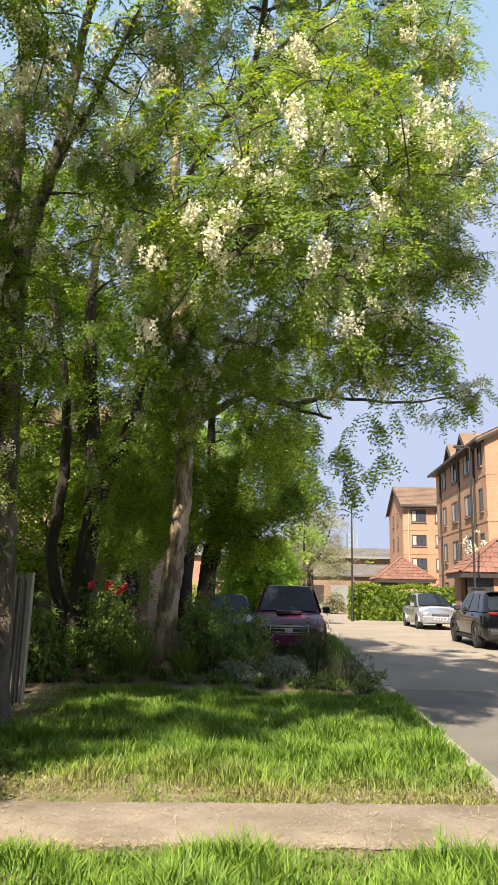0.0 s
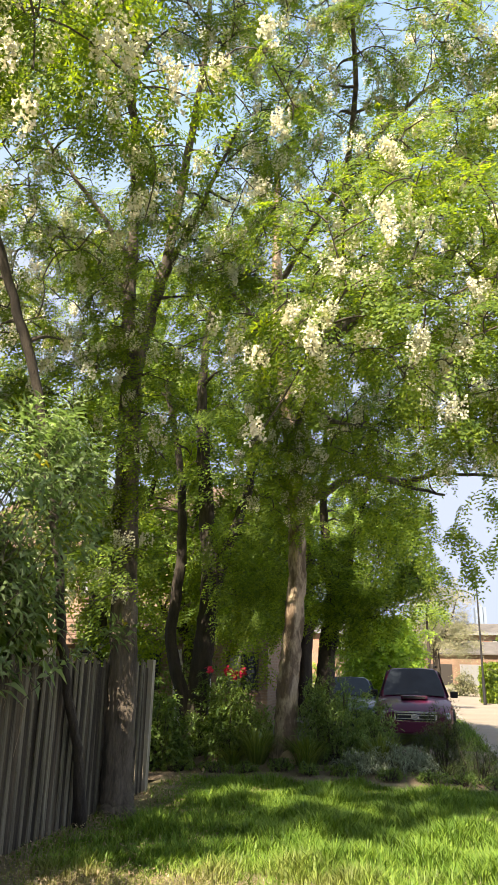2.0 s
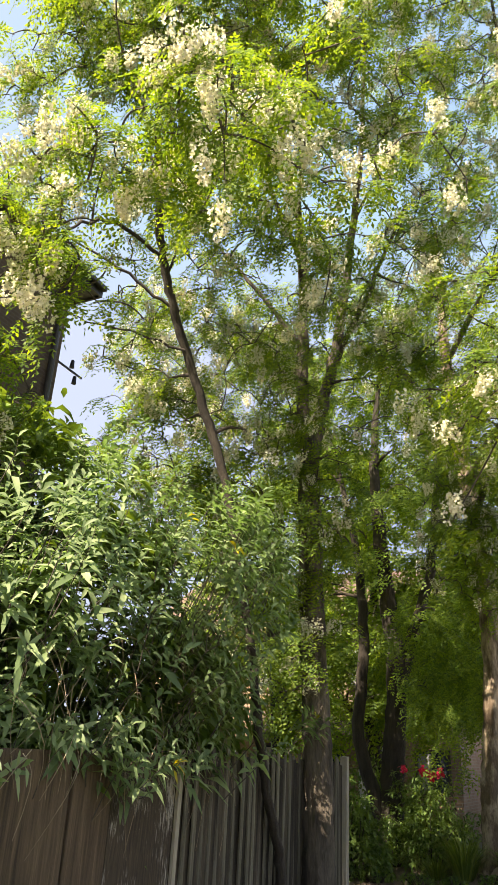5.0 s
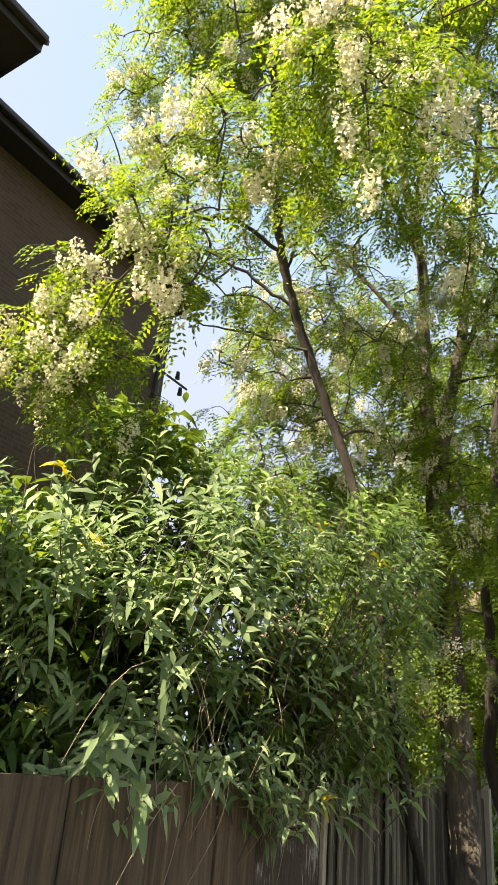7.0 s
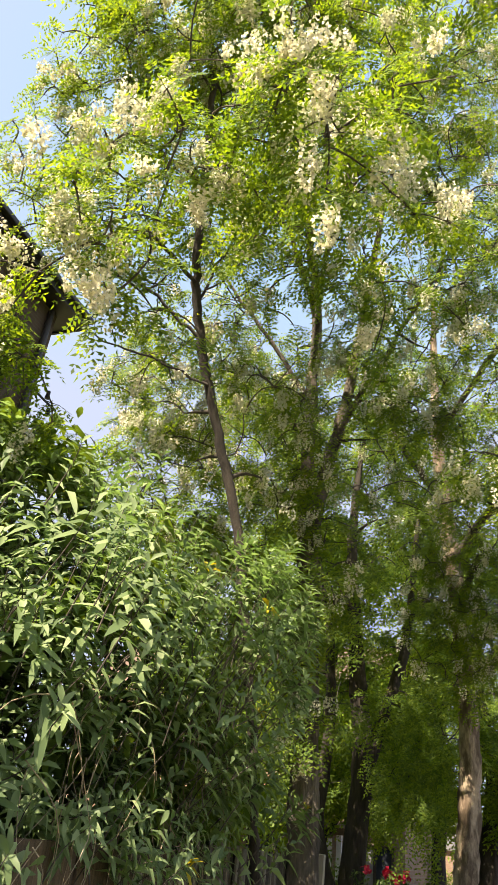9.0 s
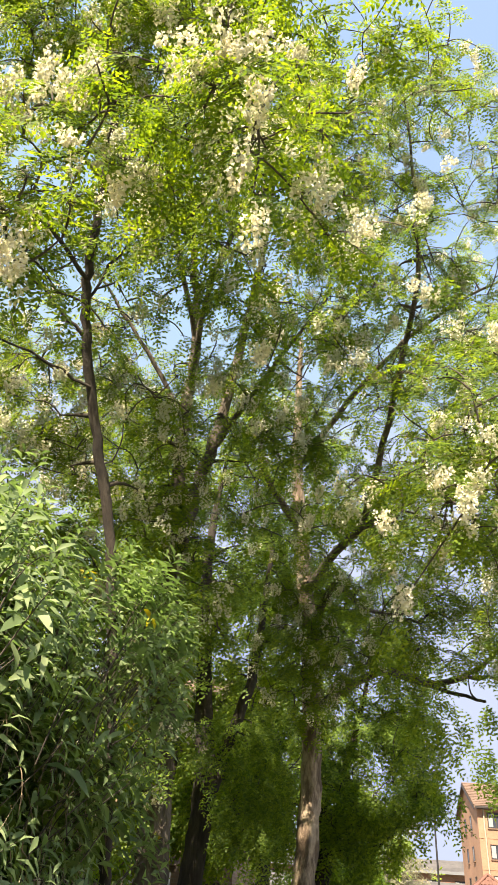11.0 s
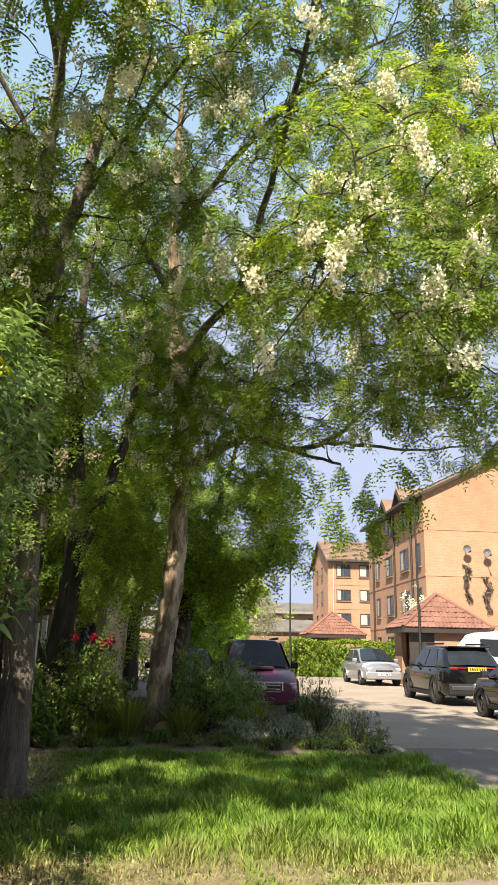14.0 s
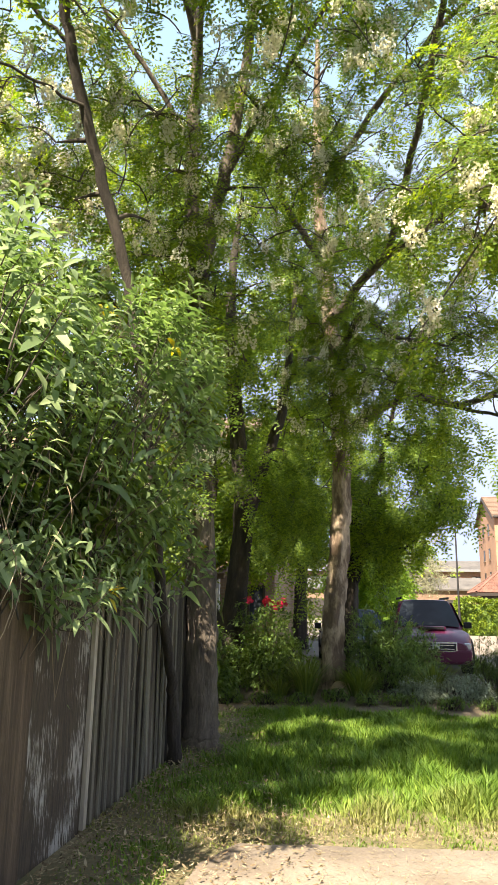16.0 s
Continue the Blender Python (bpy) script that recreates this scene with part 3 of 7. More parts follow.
def branching_tree(name, seed, stems, blobs, count, bark, leaf, label, leaves=18, spread=0.22, leaf_len=0.27, pairs=5, size=0.068,
                   flowers=0.0, petals=46, clumps=(), sides=18, group="", flower_drop=0.19, bunch=1, limb_bark=None, upper=()):
    """stems: paths of (x, y, z, radius), the first of them the trunk. blobs: where the crown is."""
    rng = np.random.default_rng(seed)
    base = stems[0][0]
    tree = empty(name, (0, 0, 0), 0, label, "tree", group)
    nodes, radii = [], []
    for i, stem in enumerate(stems):
        p = smooth_path(stem, 10 if i == 0 else 6)
        q = p[:, :3] + (rng.normal(0, 0.012, (len(p), 3)) if i else rng.normal(0, 0.006, (len(p), 3)))
        v, f = tube_arrays(q, p[:, 3], sides if i == 0 else 9, 0.16 if i == 0 else 0.06, rng)
        link("trunk" if i == 0 else "limb", array_mesh(name + "_stem", v, f, True), bark if i == 0 else limb_bark or bark, tree)
        keep = p[:, 2] > 2.2
        nodes += list(p[keep, :3])
        radii += list(p[keep, 3])
    # shoots stand in bunches, with gaps between them
    heads = in_ellipsoids(rng, blobs, max(1, count // bunch))
    targets = np.repeat(heads, bunch, 0) + rng.normal(0, 1, (len(heads) * bunch, 3)) * np.array([0.24, 0.24, 0.15])
    # shoots on the sun's line to the chosen spots are cut away to light the trunk and the bed
    targets = targets[unshaded(targets)]
    if clumps:
        targets = np.vstack([targets, np.array(clumps, float)])
    tubes, tips = grow(rng, nodes, radii, targets)
    link("branchwork", array_mesh(name + "_branches", *joined(tubes), True), M["twig"], tree, kind="stuff")
    crown, twigs = sprays(rng, targets, tips, leaves, spread, leaf_len, pairs, size)
    # upper: coarse foliage above the view, added only to cast shade on the crowns
    if upper:
        high = in_ellipsoids(rng, upper, 260)
        tubes, high_tips = grow(rng, nodes, radii, high)
        link("top_branchwork", array_mesh(name + "_unseen_shade_branches", *joined(tubes), True), M["twig"], tree, kind="stuff")
        link("top_crown", array_mesh(name + "_unseen_shade_crown", *sprays(rng, high, high_tips, 10, 0.22, 0.22, 3, 0.1)[0]), leaf, tree, kind="stuff")
    link("crown", array_mesh(name + "_crown", *crown), leaf, tree, kind="stuff")
    link("twigwork", array_mesh(name + "_twigs", *twigwork(twigs)), M["twig"], tree, kind="stuff")
    if flowers:
        pick = targets[rng.uniform(0, 1, len(targets)) < flowers]
        c = np.repeat(pick + rng.normal(0, 0.1, pick.shape) + np.array([-0.02, -0.1, -0.02]), 4, 0)
        c = (c + rng.normal(0, 1, c.shape) * np.array([0.04, 0.04, 0.03]))[rng.uniform(0, 1, len(c)) < 0.7]
        if clumps:
            k = np.repeat(np.array(clumps, float), 4, 0)
            c = np.vstack([c, k + rng.normal(0, 1, k.shape) * np.array([0.06, 0.05, 0.02]) + np.array([0.0, -0.18, 0.08])])
        link("blossom", array_mesh(name + "_blossom", *blossoms(rng, c, petals, 0.044, flower_drop)), M["blossom"], tree,
             "hanging bunches of cream flowers", kind="stuff")
    return tree


# ---------- ground ----------
def sheet(name, x0, x1, ys, lift, material, label, steps=1, wobble=0.0, seed=0):
    """A strip of ground that follows the slope."""
    rng = np.random.default_rng(seed)
    xs = np.linspace(x0, x1, steps + 1)
    v = np.array([[x, y, gz(y) + lift] for y in ys for x in xs])
    if wobble:
        v[:, 2] += rng.normal(0, wobble, len(v))
    w = len(xs)
    f = [[j * w + i, j * w + i + 1, (j + 1) * w + i + 1, (j + 1) * w + i] for j in range(len(ys) - 1) for i in range(steps)]
    return link(name, array_mesh(name, v, f, True), material, None, label, "ground", kind="structure")


KERB = 3.92
sheet("ground", -1500, 1500, [-1500, -60, 0, 12, 40, 70, 140, 2500], -0.06, M["ground"], "ground of rough grass and earth to the horizon")
sheet("road", KERB, 16, [-40, 0, 5, 13.6], -0.03, M["asphalt"], "grey worn asphalt road beside the grass verge", 6)
sheet("paving", KERB, 16, [13.6, 20, 30, 37], -0.03, M["paving"], "pale sunlit concrete paving of the parking court", 6)
sheet("side_road", -6, 40, [37, 48, 70], -0.034, M["paving"], "pale paved side road in front of the hedge", 4)
sheet("parking_bay", -4.2, KERB - 0.13, [17.7, 24, 37], -0.03, M["asphalt"], "asphalt parking bay behind the planting bed", 4)


def verge():
    """The raised turf between fence and kerb, a gently uneven slab."""
    rng = np.random.default_rng(3)
    xs, ys = np.linspace(-1.35, KERB - 0.12, 28), np.linspace(-6.0, 12.6, 84)
    v = np.array([[x, y, 0.02 + 0.018 * math.sin(1.7 * x + 0.9 * y) + rng.normal(0, 0.006)] for y in ys for x in xs])
    w = len(xs)
    f = [[j * w + i, j * w + i + 1, (j + 1) * w + i + 1, (j + 1) * w + i] for j in range(len(ys) - 1) for i in range(w - 1)]
    link("verge", array_mesh("verge", v, f, True), M["turf_soil"], None, "earth of the grass verge with bare dry patches", "ground", kind="structure")


verge()


def footpath():
    """The worn concrete path from the fence to the road, with crumbled edges."""
    rng = np.random.default_rng(5)
    xs = np.linspace(-0.22, KERB - 0.1, 46)
    rows = []
    for s in (0.0, 0.08, 0.5, 0.92, 1.0):
        for x in xs:
            near, far = 5.55 + 0.10 * x, 6.42 + 0.10 * x
            y = near + (far - near) * s + (rng.normal(0, 0.028) if s in (0.0, 1.0) else 0)
            ragged = rng.normal(0.03, 0.06) if x == xs[0] else 0
            rows.append([x + ragged, y, 0.028 if s in (0.0, 1.0) else 0.052 + rng.normal(0, 0.002)])
    w = len(xs)
    f = [[j * w + i, j * w + i + 1, (j + 1) * w + i + 1, (j + 1) * w + i] for j in range(4) for i in range(w - 1)]
    link("footpath", array_mesh("footpath", rows, f, True), M["path"], None, "narrow worn concrete path strewn with dry grass", "path", kind="structure")


footpath()


def bed_height(x, y):
    m = math.exp(-((x - 0.6) / 1.8) ** 2 - ((y - 13.9) / 1.5) ** 2)
    return 0.03 + 0.24 * m + 0.03 * math.sin(3.1 * x + 1.3 * y) * math.sin(2.3 * y)


def planting_bed():
    rng = np.random.default_rng(7)
    xs, ys = np.linspace(-5.5, KERB - 0.12, 48), np.linspace(11.9, 17.9, 40)
    v = np.array([[x, y, bed_height(x, y) + rng.normal(0, 0.008)] for y in ys for x in xs])
    w = len(xs)
    f = [[j * w + i, j * w + i + 1, (j + 1) * w + i + 1, (j + 1) * w + i] for j in range(len(ys) - 1) for i in range(w - 1)]
    link("planting_bed", array_mesh("planting_bed", v, f, True), M["soil"], None, "dry earth planting bed under the trees", "ground", kind="structure")
    n = 4200
    p = np.stack([rng.uniform(-3.6, 3.7, n), 11.95 + rng.uniform(0, 1, n) ** 1.8 * 4.5, np.zeros(n)], -1)
    p[:, 2] = [bed_height(a, b) + 0.012 for a, b in p[:, :2]]
    extra = 6500
    q = np.stack([-1.1 + rng.uniform(0, 1, extra) ** 1.7 * 1.5, 4.0 + rng.uniform(0, 1, extra) ** 1.4 * 8.0, rng.uniform(0.05, 0.085, extra)], -1)
    p = np.vstack([p, q])
    a = random_dirs(rng, len(p)) * np.array([1, 1, 0.25])
    a = unit(a)
    v, f = leaflets(p, a, unit(np.cross(a, [0, 0, 1.0])), rng.uniform(0.018, 0.05, len(p)), rng.uniform(0.007, 0.02, len(p)), 0.2)
    link("leaf_litter", array_mesh("leaf_litter", v, f), M["litter"], None, "dry fallen leaves on the bare earth", "litter", kind="stuff")


planting_bed()


def grass(name, seed, n, x0, x1, y0, y1, tall, label, density):
    """Single bent blades of five corners. density(x, y): from 0 to 1."""
    rng = np.random.default_rng(seed)
    x, y = rng.uniform(x0, x1, n), rng.uniform(y0, y1, n)
    d = density(x, y)
    keep = rng.uniform(0, 1, n) < d
    x, y, d = x[keep], y[keep], d[keep]
    n = len(x)
    clump = 0.65 + 0.5 * (np.sin(x * 5.1 + 1.3 * np.sin(y * 3.7)) * np.sin(y * 4.3 + 0.7 * np.sin(x * 6.1)))
    past = y - 5.98 - 0.1 * x
    low = np.where(past > 0, ((past - 0.3) / 0.6).clip(0.45, 1), ((-past - 0.4) / 0.35).clip(0.3, 1))
    h = tall * rng.uniform(0.4, 1.2, n) * clump.clip(0.4, 1.2) * (0.2 + 0.8 * d) * low
    w = rng.uniform(0.003, 0.0068, n)
    ang = rng.uniform(0, 2 * np.pi, n)
    lean = rng.uniform(0.2, 1.3, n) * h
    lx, ly = np.cos(ang) * lean, np.sin(ang) * lean
    sx, sy = -np.sin(ang) * w, np.cos(ang) * w
    z0 = np.full(n, 0.015)
    v = np.empty((n, 5, 3))
    v[:, 0] = np.stack([x - sx, y - sy, z0], -1)
    v[:, 1] = np.stack([x + sx, y + sy, z0], -1)
    v[:, 2] = np.stack([x + lx * 0.35 + sx * 0.8, y + ly * 0.35 + sy * 0.8, z0 + h * 0.6], -1)
    v[:, 3] = np.stack([x + lx * 0.35 - sx * 0.8, y + ly * 0.35 - sy * 0.8, z0 + h * 0.6], -1)
    v[:, 4] = np.stack([x + lx, y + ly, z0 + h * 0.95], -1)
    tri = np.array([[0, 1, 2], [0, 2, 3], [3, 2, 4]])
    f = (np.arange(n)[:, None, None] * 5 + tri).reshape(-1, 3)
    return link(name, array_mesh(name, v.reshape(-1, 3), f), M["grass"], None, label, "grass", kind="stuff")


def lawn_density(x, y):
    path_y = 5.98 + 0.10 * x
    off = np.abs(y - path_y) - 0.43
    edge = np.where(y > path_y, off / 0.55, off / 0.15).clip(0, 1)
    patch = 0.5 + 0.5 * np.sin(x * 2.3 + 2 * np.sin(y * 1.9)) * np.sin(y * 2.1 + x)
    near_fence = ((x + 1.2) / 0.8).clip(0.3, 1)
    worn = np.where((np.abs(x - 0.3) < 0.8) & (y > path_y), ((y - path_y - 0.5) / 0.9).clip(0.65, 1), 1.0)
    bare_bed = (1 - (y - 11.9) / 0.5).clip(0, 1)
    return np.where((off > -0.05) | (x < -0.45), (0.75 + 0.25 * edge) * (0.6 + 0.4 * patch) * near_fence * worn * bare_bed, 0.02)


grass("lawn", 11, 145000, -1.2, KERB - 0.08, 6.2, 12.8, 0.21, "lush uncut meadow grass on the verge", lawn_density)
grass("near_grass", 12, 62000, -1.1, KERB - 0.08, 3.6, 6.3, 0.24, "uncut seeding grass in front of the path", lawn_density)
grass("rear_grass", 14, 36000, -1.1, KERB - 0.08, -4.0, 3.7, 0.18, "uncut grass of the verge behind the viewpoint", lambda x, y: np.full(len(x), 0.75))
grass("strip_grass", 13, 5000, 3.2, KERB - 0.1, 17.5, 27, 0.35, "strip of long grass along the kerb", lambda x, y: np.full(len(x), 0.8))


def straw():
    """Dry cut grass, fallen petals and crumbs strewn over the path and its worn edges."""
    rng = np.random.default_rng(15)
    n = 11000
    x = rng.uniform(-1.1, KERB - 0.15, n)
    side = rng.choice([-1.0, 1.0], n, p=[0.35, 0.65])
    off = side * (0.45 + np.abs(rng.normal(0, 0.3, n)) * np.where(side > 0, 1.3, 0.3))
    off = np.where(rng.uniform(0, 1, n) < 0.3, rng.uniform(-0.5, 0.5, n), off)
    p = np.stack([x, 5.98 + 0.1 * x + off, np.full(n, 0.062) + rng.uniform(0, 0.012, n)], -1)
    a = unit(random_dirs(rng, n) * np.array([1, 1, 0.12]))
    v, f = leaflets(p, a, unit(np.cross(a, [0, 0, 1.0])), rng.uniform(0.015, 0.075, n), rng.uniform(0.002, 0.005, n), 0.1)
    link("straw", array_mesh("straw", v, f), M["straw"], None, "dry cut grass and fallen petals strewn along the path", "litter", kind="stuff")


straw()


# ---------- trees ----------
branching_tree(
    "fence_tree", 21,
    [[(-0.98, 9.3, -0.05, 0.24), (-1.0, 9.3, 0.35, 0.18), (-1.02, 9.3, 1.6, 0.158), (-1.1, 9.28, 3.2, 0.148), (-1.17, 9.22, 5.4, 0.14)],
     [(-1.2, 9.22, 5.2, 0.10), (-1.26, 9.16, 5.9, 0.092), (-1.24, 9.1, 7.1, 0.082), (-1.22, 9.0, 8.2, 0.07), (-1.4, 8.8, 10.0, 0.05), (-1.7, 8.6, 12.2, 0.022)],
     [(-1.13, 9.22, 5.2, 0.095), (-0.96, 9.28, 6.2, 0.08), (-0.74, 9.3, 7.4, 0.068), (-0.4, 9.2, 10.0, 0.045), (-0.2, 9.0, 12.3, 0.02)],
     [(-1.23, 9.05, 7.4, 0.045), (-0.9, 8.0, 8.2, 0.036), (-0.3, 6.6, 7.9, 0.026), (0.2, 5.4, 6.9, 0.014)],
     [(-1.22, 9.0, 8.2, 0.04), (-1.5, 7.6, 9.6, 0.03), (-1.3, 6.2, 9.6, 0.016)],
     [(-0.3, 6.6, 7.9, 0.026), (0.0, 5.4, 7.2, 0.02), (0.1, 4.5, 6.3, 0.012), (0.15, 4.1, 5.7, 0.008)],
     [(-1.24, 9.08, 6.9, 0.035), (-1.9, 8.6, 7.9, 0.028), (-2.6, 8.0, 8.8, 0.014)],
     [(-0.9, 9.28, 6.5, 0.04), (-0.1, 8.6, 7.3, 0.03), (0.6, 7.6, 7.6, 0.014)]],
    # the last blob is mostly above the view too, added for its shade
    [(-0.7, 8.4, 8.4, 2.3, 2.4, 2.8, 5), (-0.1, 5.7, 6.6, 1.3, 1.2, 0.6, 1.3), (0.15, 4.4, 5.75, 0.75, 0.5, 0.4, 0.6), (-0.6, 8.3, 11.6, 2.4, 2.6, 1.8, 1.5), (-1.3, 8.8, 4.4, 1.1, 0.9, 1.6, 1.2),
     (-0.4, 6.6, 9.4, 2.0, 1.7, 1.4, 1.6), (-2.6, 8.6, 5.6, 1.2, 1.4, 1.6, 1.0), (-0.95, 8.9, 3.3, 0.55, 0.45, 1.2, 0.8), (-1.0, 9.0, 6.6, 1.5, 1.2, 1.4, 1.2), (-3.2, 9.8, 7.6, 1.4, 1.4, 1.8, 1.8), (-1.7, 5.3, 9.8, 1.6, 1.0, 0.9, 1.0)],
    1300, M["bark"], M["robinia"], "tall grey-barked flowering tree growing against the board fence",
    # unseen canopy that shades the crowns below and behind
    upper=[(-1.5, 5.2, 10.0, 1.7, 1.1, 0.9, 3), (0.4, 6.4, 11.6, 2.0, 1.4, 0.8, 2.6), (-1.2, 8.0, 13.0, 2.2, 1.6, 0.8, 2)], leaves=15, size=0.056, leaf_len=0.18, pairs=4, spread=0.13, bunch=5, flowers=0.46,
    clumps=[(-0.2, 7.6, 8.9), (-0.9, 6.7, 9.3), (-0.28, 3.97, 6.02), (-0.08, 3.85, 5.68), (0.03, 3.88, 5.8), (0.19, 4.0, 5.37), (0.17, 4.13, 5.04), (0.48, 4.63, 5.49),
            (0.6, 4.86, 5.51), (0.82, 5.04, 5.57), (0.1, 6.23, 5.45), (0.55, 8.4, 5.3), (0.45, 8.4, 5.0), (0.7, 8.5, 5.1), (-0.02, 6.8, 5.9), (0.92, 7.4, 6.4), (-0.95, 4.88, 5.78)])

branching_tree(
    "leaning_tree", 22,
    [[(0.2, 13.3, 0.05, 0.28), (0.23, 13.3, 0.45, 0.19), (0.27, 13.35, 1.4, 0.168), (0.37, 13.4, 2.45, 0.158), (0.42, 13.4, 3.5, 0.15), (0.38, 13.3, 5.0, 0.145),
      (0.27, 13.2, 6.2, 0.135), (0.15, 13.2, 7.6, 0.12), (0.07, 13.1, 9.0, 0.09), (0.12, 12.8, 11.6, 0.04)],
     [(0.42, 13.38, 4.3, 0.085), (1.15, 13.4, 4.72, 0.07), (1.6, 13.3, 4.9, 0.06), (2.3, 13.1, 4.66, 0.05), (2.9, 12.8, 4.8, 0.04), (3.6, 12.3, 5.4, 0.02)],
     [(1.6, 13.3, 4.9, 0.045), (2.2, 12.8, 4.55, 0.035), (2.9, 12.2, 4.2, 0.02)],
     [(0.25, 13.2, 6.1, 0.085), (0.9, 12.2, 6.6, 0.07), (1.7, 10.6, 6.5, 0.055), (2.0, 9.0, 5.9, 0.04), (1.8, 7.7, 5.0, 0.028), (1.6, 6.6, 4.35, 0.014)],
     [(0.35, 13.25, 5.4, 0.06), (0.75, 12.2, 5.9, 0.05), (1.2, 11.8, 5.4, 0.035), (1.95, 11.3, 5.0, 0.02)],
     [(0.15, 13.2, 7.4, 0.07), (-0.4, 11.8, 7.7, 0.05), (-0.3, 9.9, 7.3, 0.03)],
     [(0.1, 13.1, 8.6, 0.06), (1.2, 12.0, 9.6, 0.05), (2.4, 10.8, 10.2, 0.035), (3.6, 10.2, 10.6, 0.015)],
     [(1.2, 11.6, 6.6, 0.055), (1.6, 10.0, 7.9, 0.045), (1.9, 8.6, 9.3, 0.034), (1.8, 7.8, 11.4, 0.015)],
     [(2.1, 9.6, 6.3, 0.035), (3.0, 9.4, 6.4, 0.028), (3.9, 9.3, 6.2, 0.015)],
     [(2.3, 13.1, 4.66, 0.035), (3.0, 12.4, 4.6, 0.028), (3.8, 11.8, 4.35, 0.02), (4.8, 11.6, 4.4, 0.01)]],
    [(1.3, 10.8, 7.6, 2.3, 2.6, 2.6, 3.6), (2.1, 7.2, 4.9, 1.1, 1.0, 0.9, 1.6), (3.1, 9.9, 5.0, 0.8, 0.9, 0.7, 0.9), (1.6, 11.0, 10.6, 2.6, 2.8, 2.0, 2.4), (3.4, 10.4, 9.8, 1.3, 1.6, 1.4, 0.8), (2.2, 7.5, 9.4, 1.4, 1.2, 1.5, 1.5), (1.5, 7.8, 11.7, 1.6, 1.3, 1.3, 1.5), (3.2, 7.9, 7.9, 0.8, 1.0, 1.0, 0.4),
     (2.7, 7.9, 5.9, 1.2, 1.3, 1.3, 1.5), (3.3, 9.6, 8.6, 1.4, 1.9, 2.0, 1.0), (1.9, 12.4, 4.8, 1.3, 1.0, 0.6, 0.45), (0.3, 12.6, 5.0, 0.6, 0.45, 1.2, 1.6), (0.25, 12.5, 7.0, 0.55, 0.4, 1.3, 1.4), (3.2, 8.7, 4.1, 0.4, 0.3, 0.45, 0.4),
     (2.1, 10.8, 4.8, 1.0, 0.8, 0.7, 0.5), (4.0, 9.5, 6.2, 0.8, 1.0, 1.1, 1.4), (4.3, 11.2, 4.4, 0.45, 0.4, 0.3, 0.35), (3.9, 10.0, 8.2, 0.9, 1.0, 1.3, 0.9)],
    1700, M["pale_bark"], M["robinia"], "leaning pale-barked flowering tree standing in the planting bed", limb_bark=M["bark"], leaves=15, size=0.056, leaf_len=0.18, pairs=4, spread=0.13, bunch=5, flowers=0.36,
    clumps=[(2.19, 6.19, 5.15), (2.38, 7.06, 5.6), (1.85, 6.31, 4.68), (2.04, 6.54, 4.71), (1.45, 6.32, 4.27), (1.72, 6.34, 4.33), (1.6, 6.22, 4.06), (1.05, 6.8, 4.17),
            (2.85, 7.03, 4.23), (2.46, 6.53, 4.15), (2.73, 6.69, 3.57), (1.1, 6.49, 3.38), (3.1, 7.4, 4.95), (4.8, 11.6, 4.4)])

branching_tree(
    "slender_tree", 23,
    [[(-1.08, 8.6, -0.05, 0.07), (-1.07, 8.35, 0.7, 0.047), (-1.1, 7.95, 1.5, 0.043), (-1.15, 7.65, 2.6, 0.043), (-1.32, 7.2, 4.2, 0.046), (-1.55, 6.75, 5.3, 0.045),
      (-1.63, 6.2, 6.14, 0.042), (-1.5, 5.7, 6.75, 0.038), (-1.48, 5.5, 7.6, 0.034), (-1.5, 5.4, 8.5, 0.028), (-1.7, 5.3, 9.8, 0.014)],
     [(-1.6, 6.0, 6.35, 0.022), (-1.8, 5.3, 6.3, 0.018), (-1.65, 4.6, 5.5, 0.01), (-1.4, 4.2, 4.8, 0.007)],
     [(-1.6, 6.4, 5.9, 0.02), (-2.0, 6.0, 6.2, 0.016), (-2.6, 5.6, 6.6, 0.009)],
     [(-1.58, 6.6, 5.5, 0.016), (-2.1, 6.3, 5.7, 0.012), (-2.7, 5.9, 5.8, 0.006)],
     [(-1.62, 6.15, 6.2, 0.015), (-1.25, 6.0, 6.9, 0.011), (-1.0, 5.9, 7.6, 0.006)],
     [(-1.49, 5.6, 7.2, 0.02), (-1.1, 5.5, 7.7, 0.016), (-0.7, 5.4, 7.8, 0.009)]],
    [(-2.0, 5.3, 7.7, 1.35, 1.4, 1.6, 3), (-1.6, 4.15, 4.75, 0.55, 0.35, 0.35, 1.0), (-2.1, 4.3, 4.5, 0.5, 0.35, 0.45, 1.0), (-1.1, 4.2, 5.6, 0.6, 0.5, 0.35, 0.7), (-1.5, 5.6, 9.3, 1.4, 1.4, 1.1, 1.5), (-1.7, 7.2, 6.0, 1.2, 1.2, 1.1, 1.0)],
    560, M["shaded_bark"], M["robinia"], "slender dark-stemmed flowering tree rising from behind the fence", leaves=15, size=0.05, leaf_len=0.17, pairs=4, spread=0.12, bunch=5, flowers=0.46,
    clumps=[(-0.93, 4.05, 5.57), (-1.0, 3.87, 5.52), (-1.2, 3.88, 5.29), (-1.29, 3.95, 4.7), (-1.15, 4.1, 4.47), (-1.07, 3.95, 4.18), (-1.6, 4.0, 4.6), (-1.75, 4.0, 4.3), (-1.9, 4.0, 4.75), (-1.45, 3.95, 4.85), (-1.85, 5.1, 7.15), (-1.7, 6.3, 9.6), (-2.2, 6.6, 7.8)])

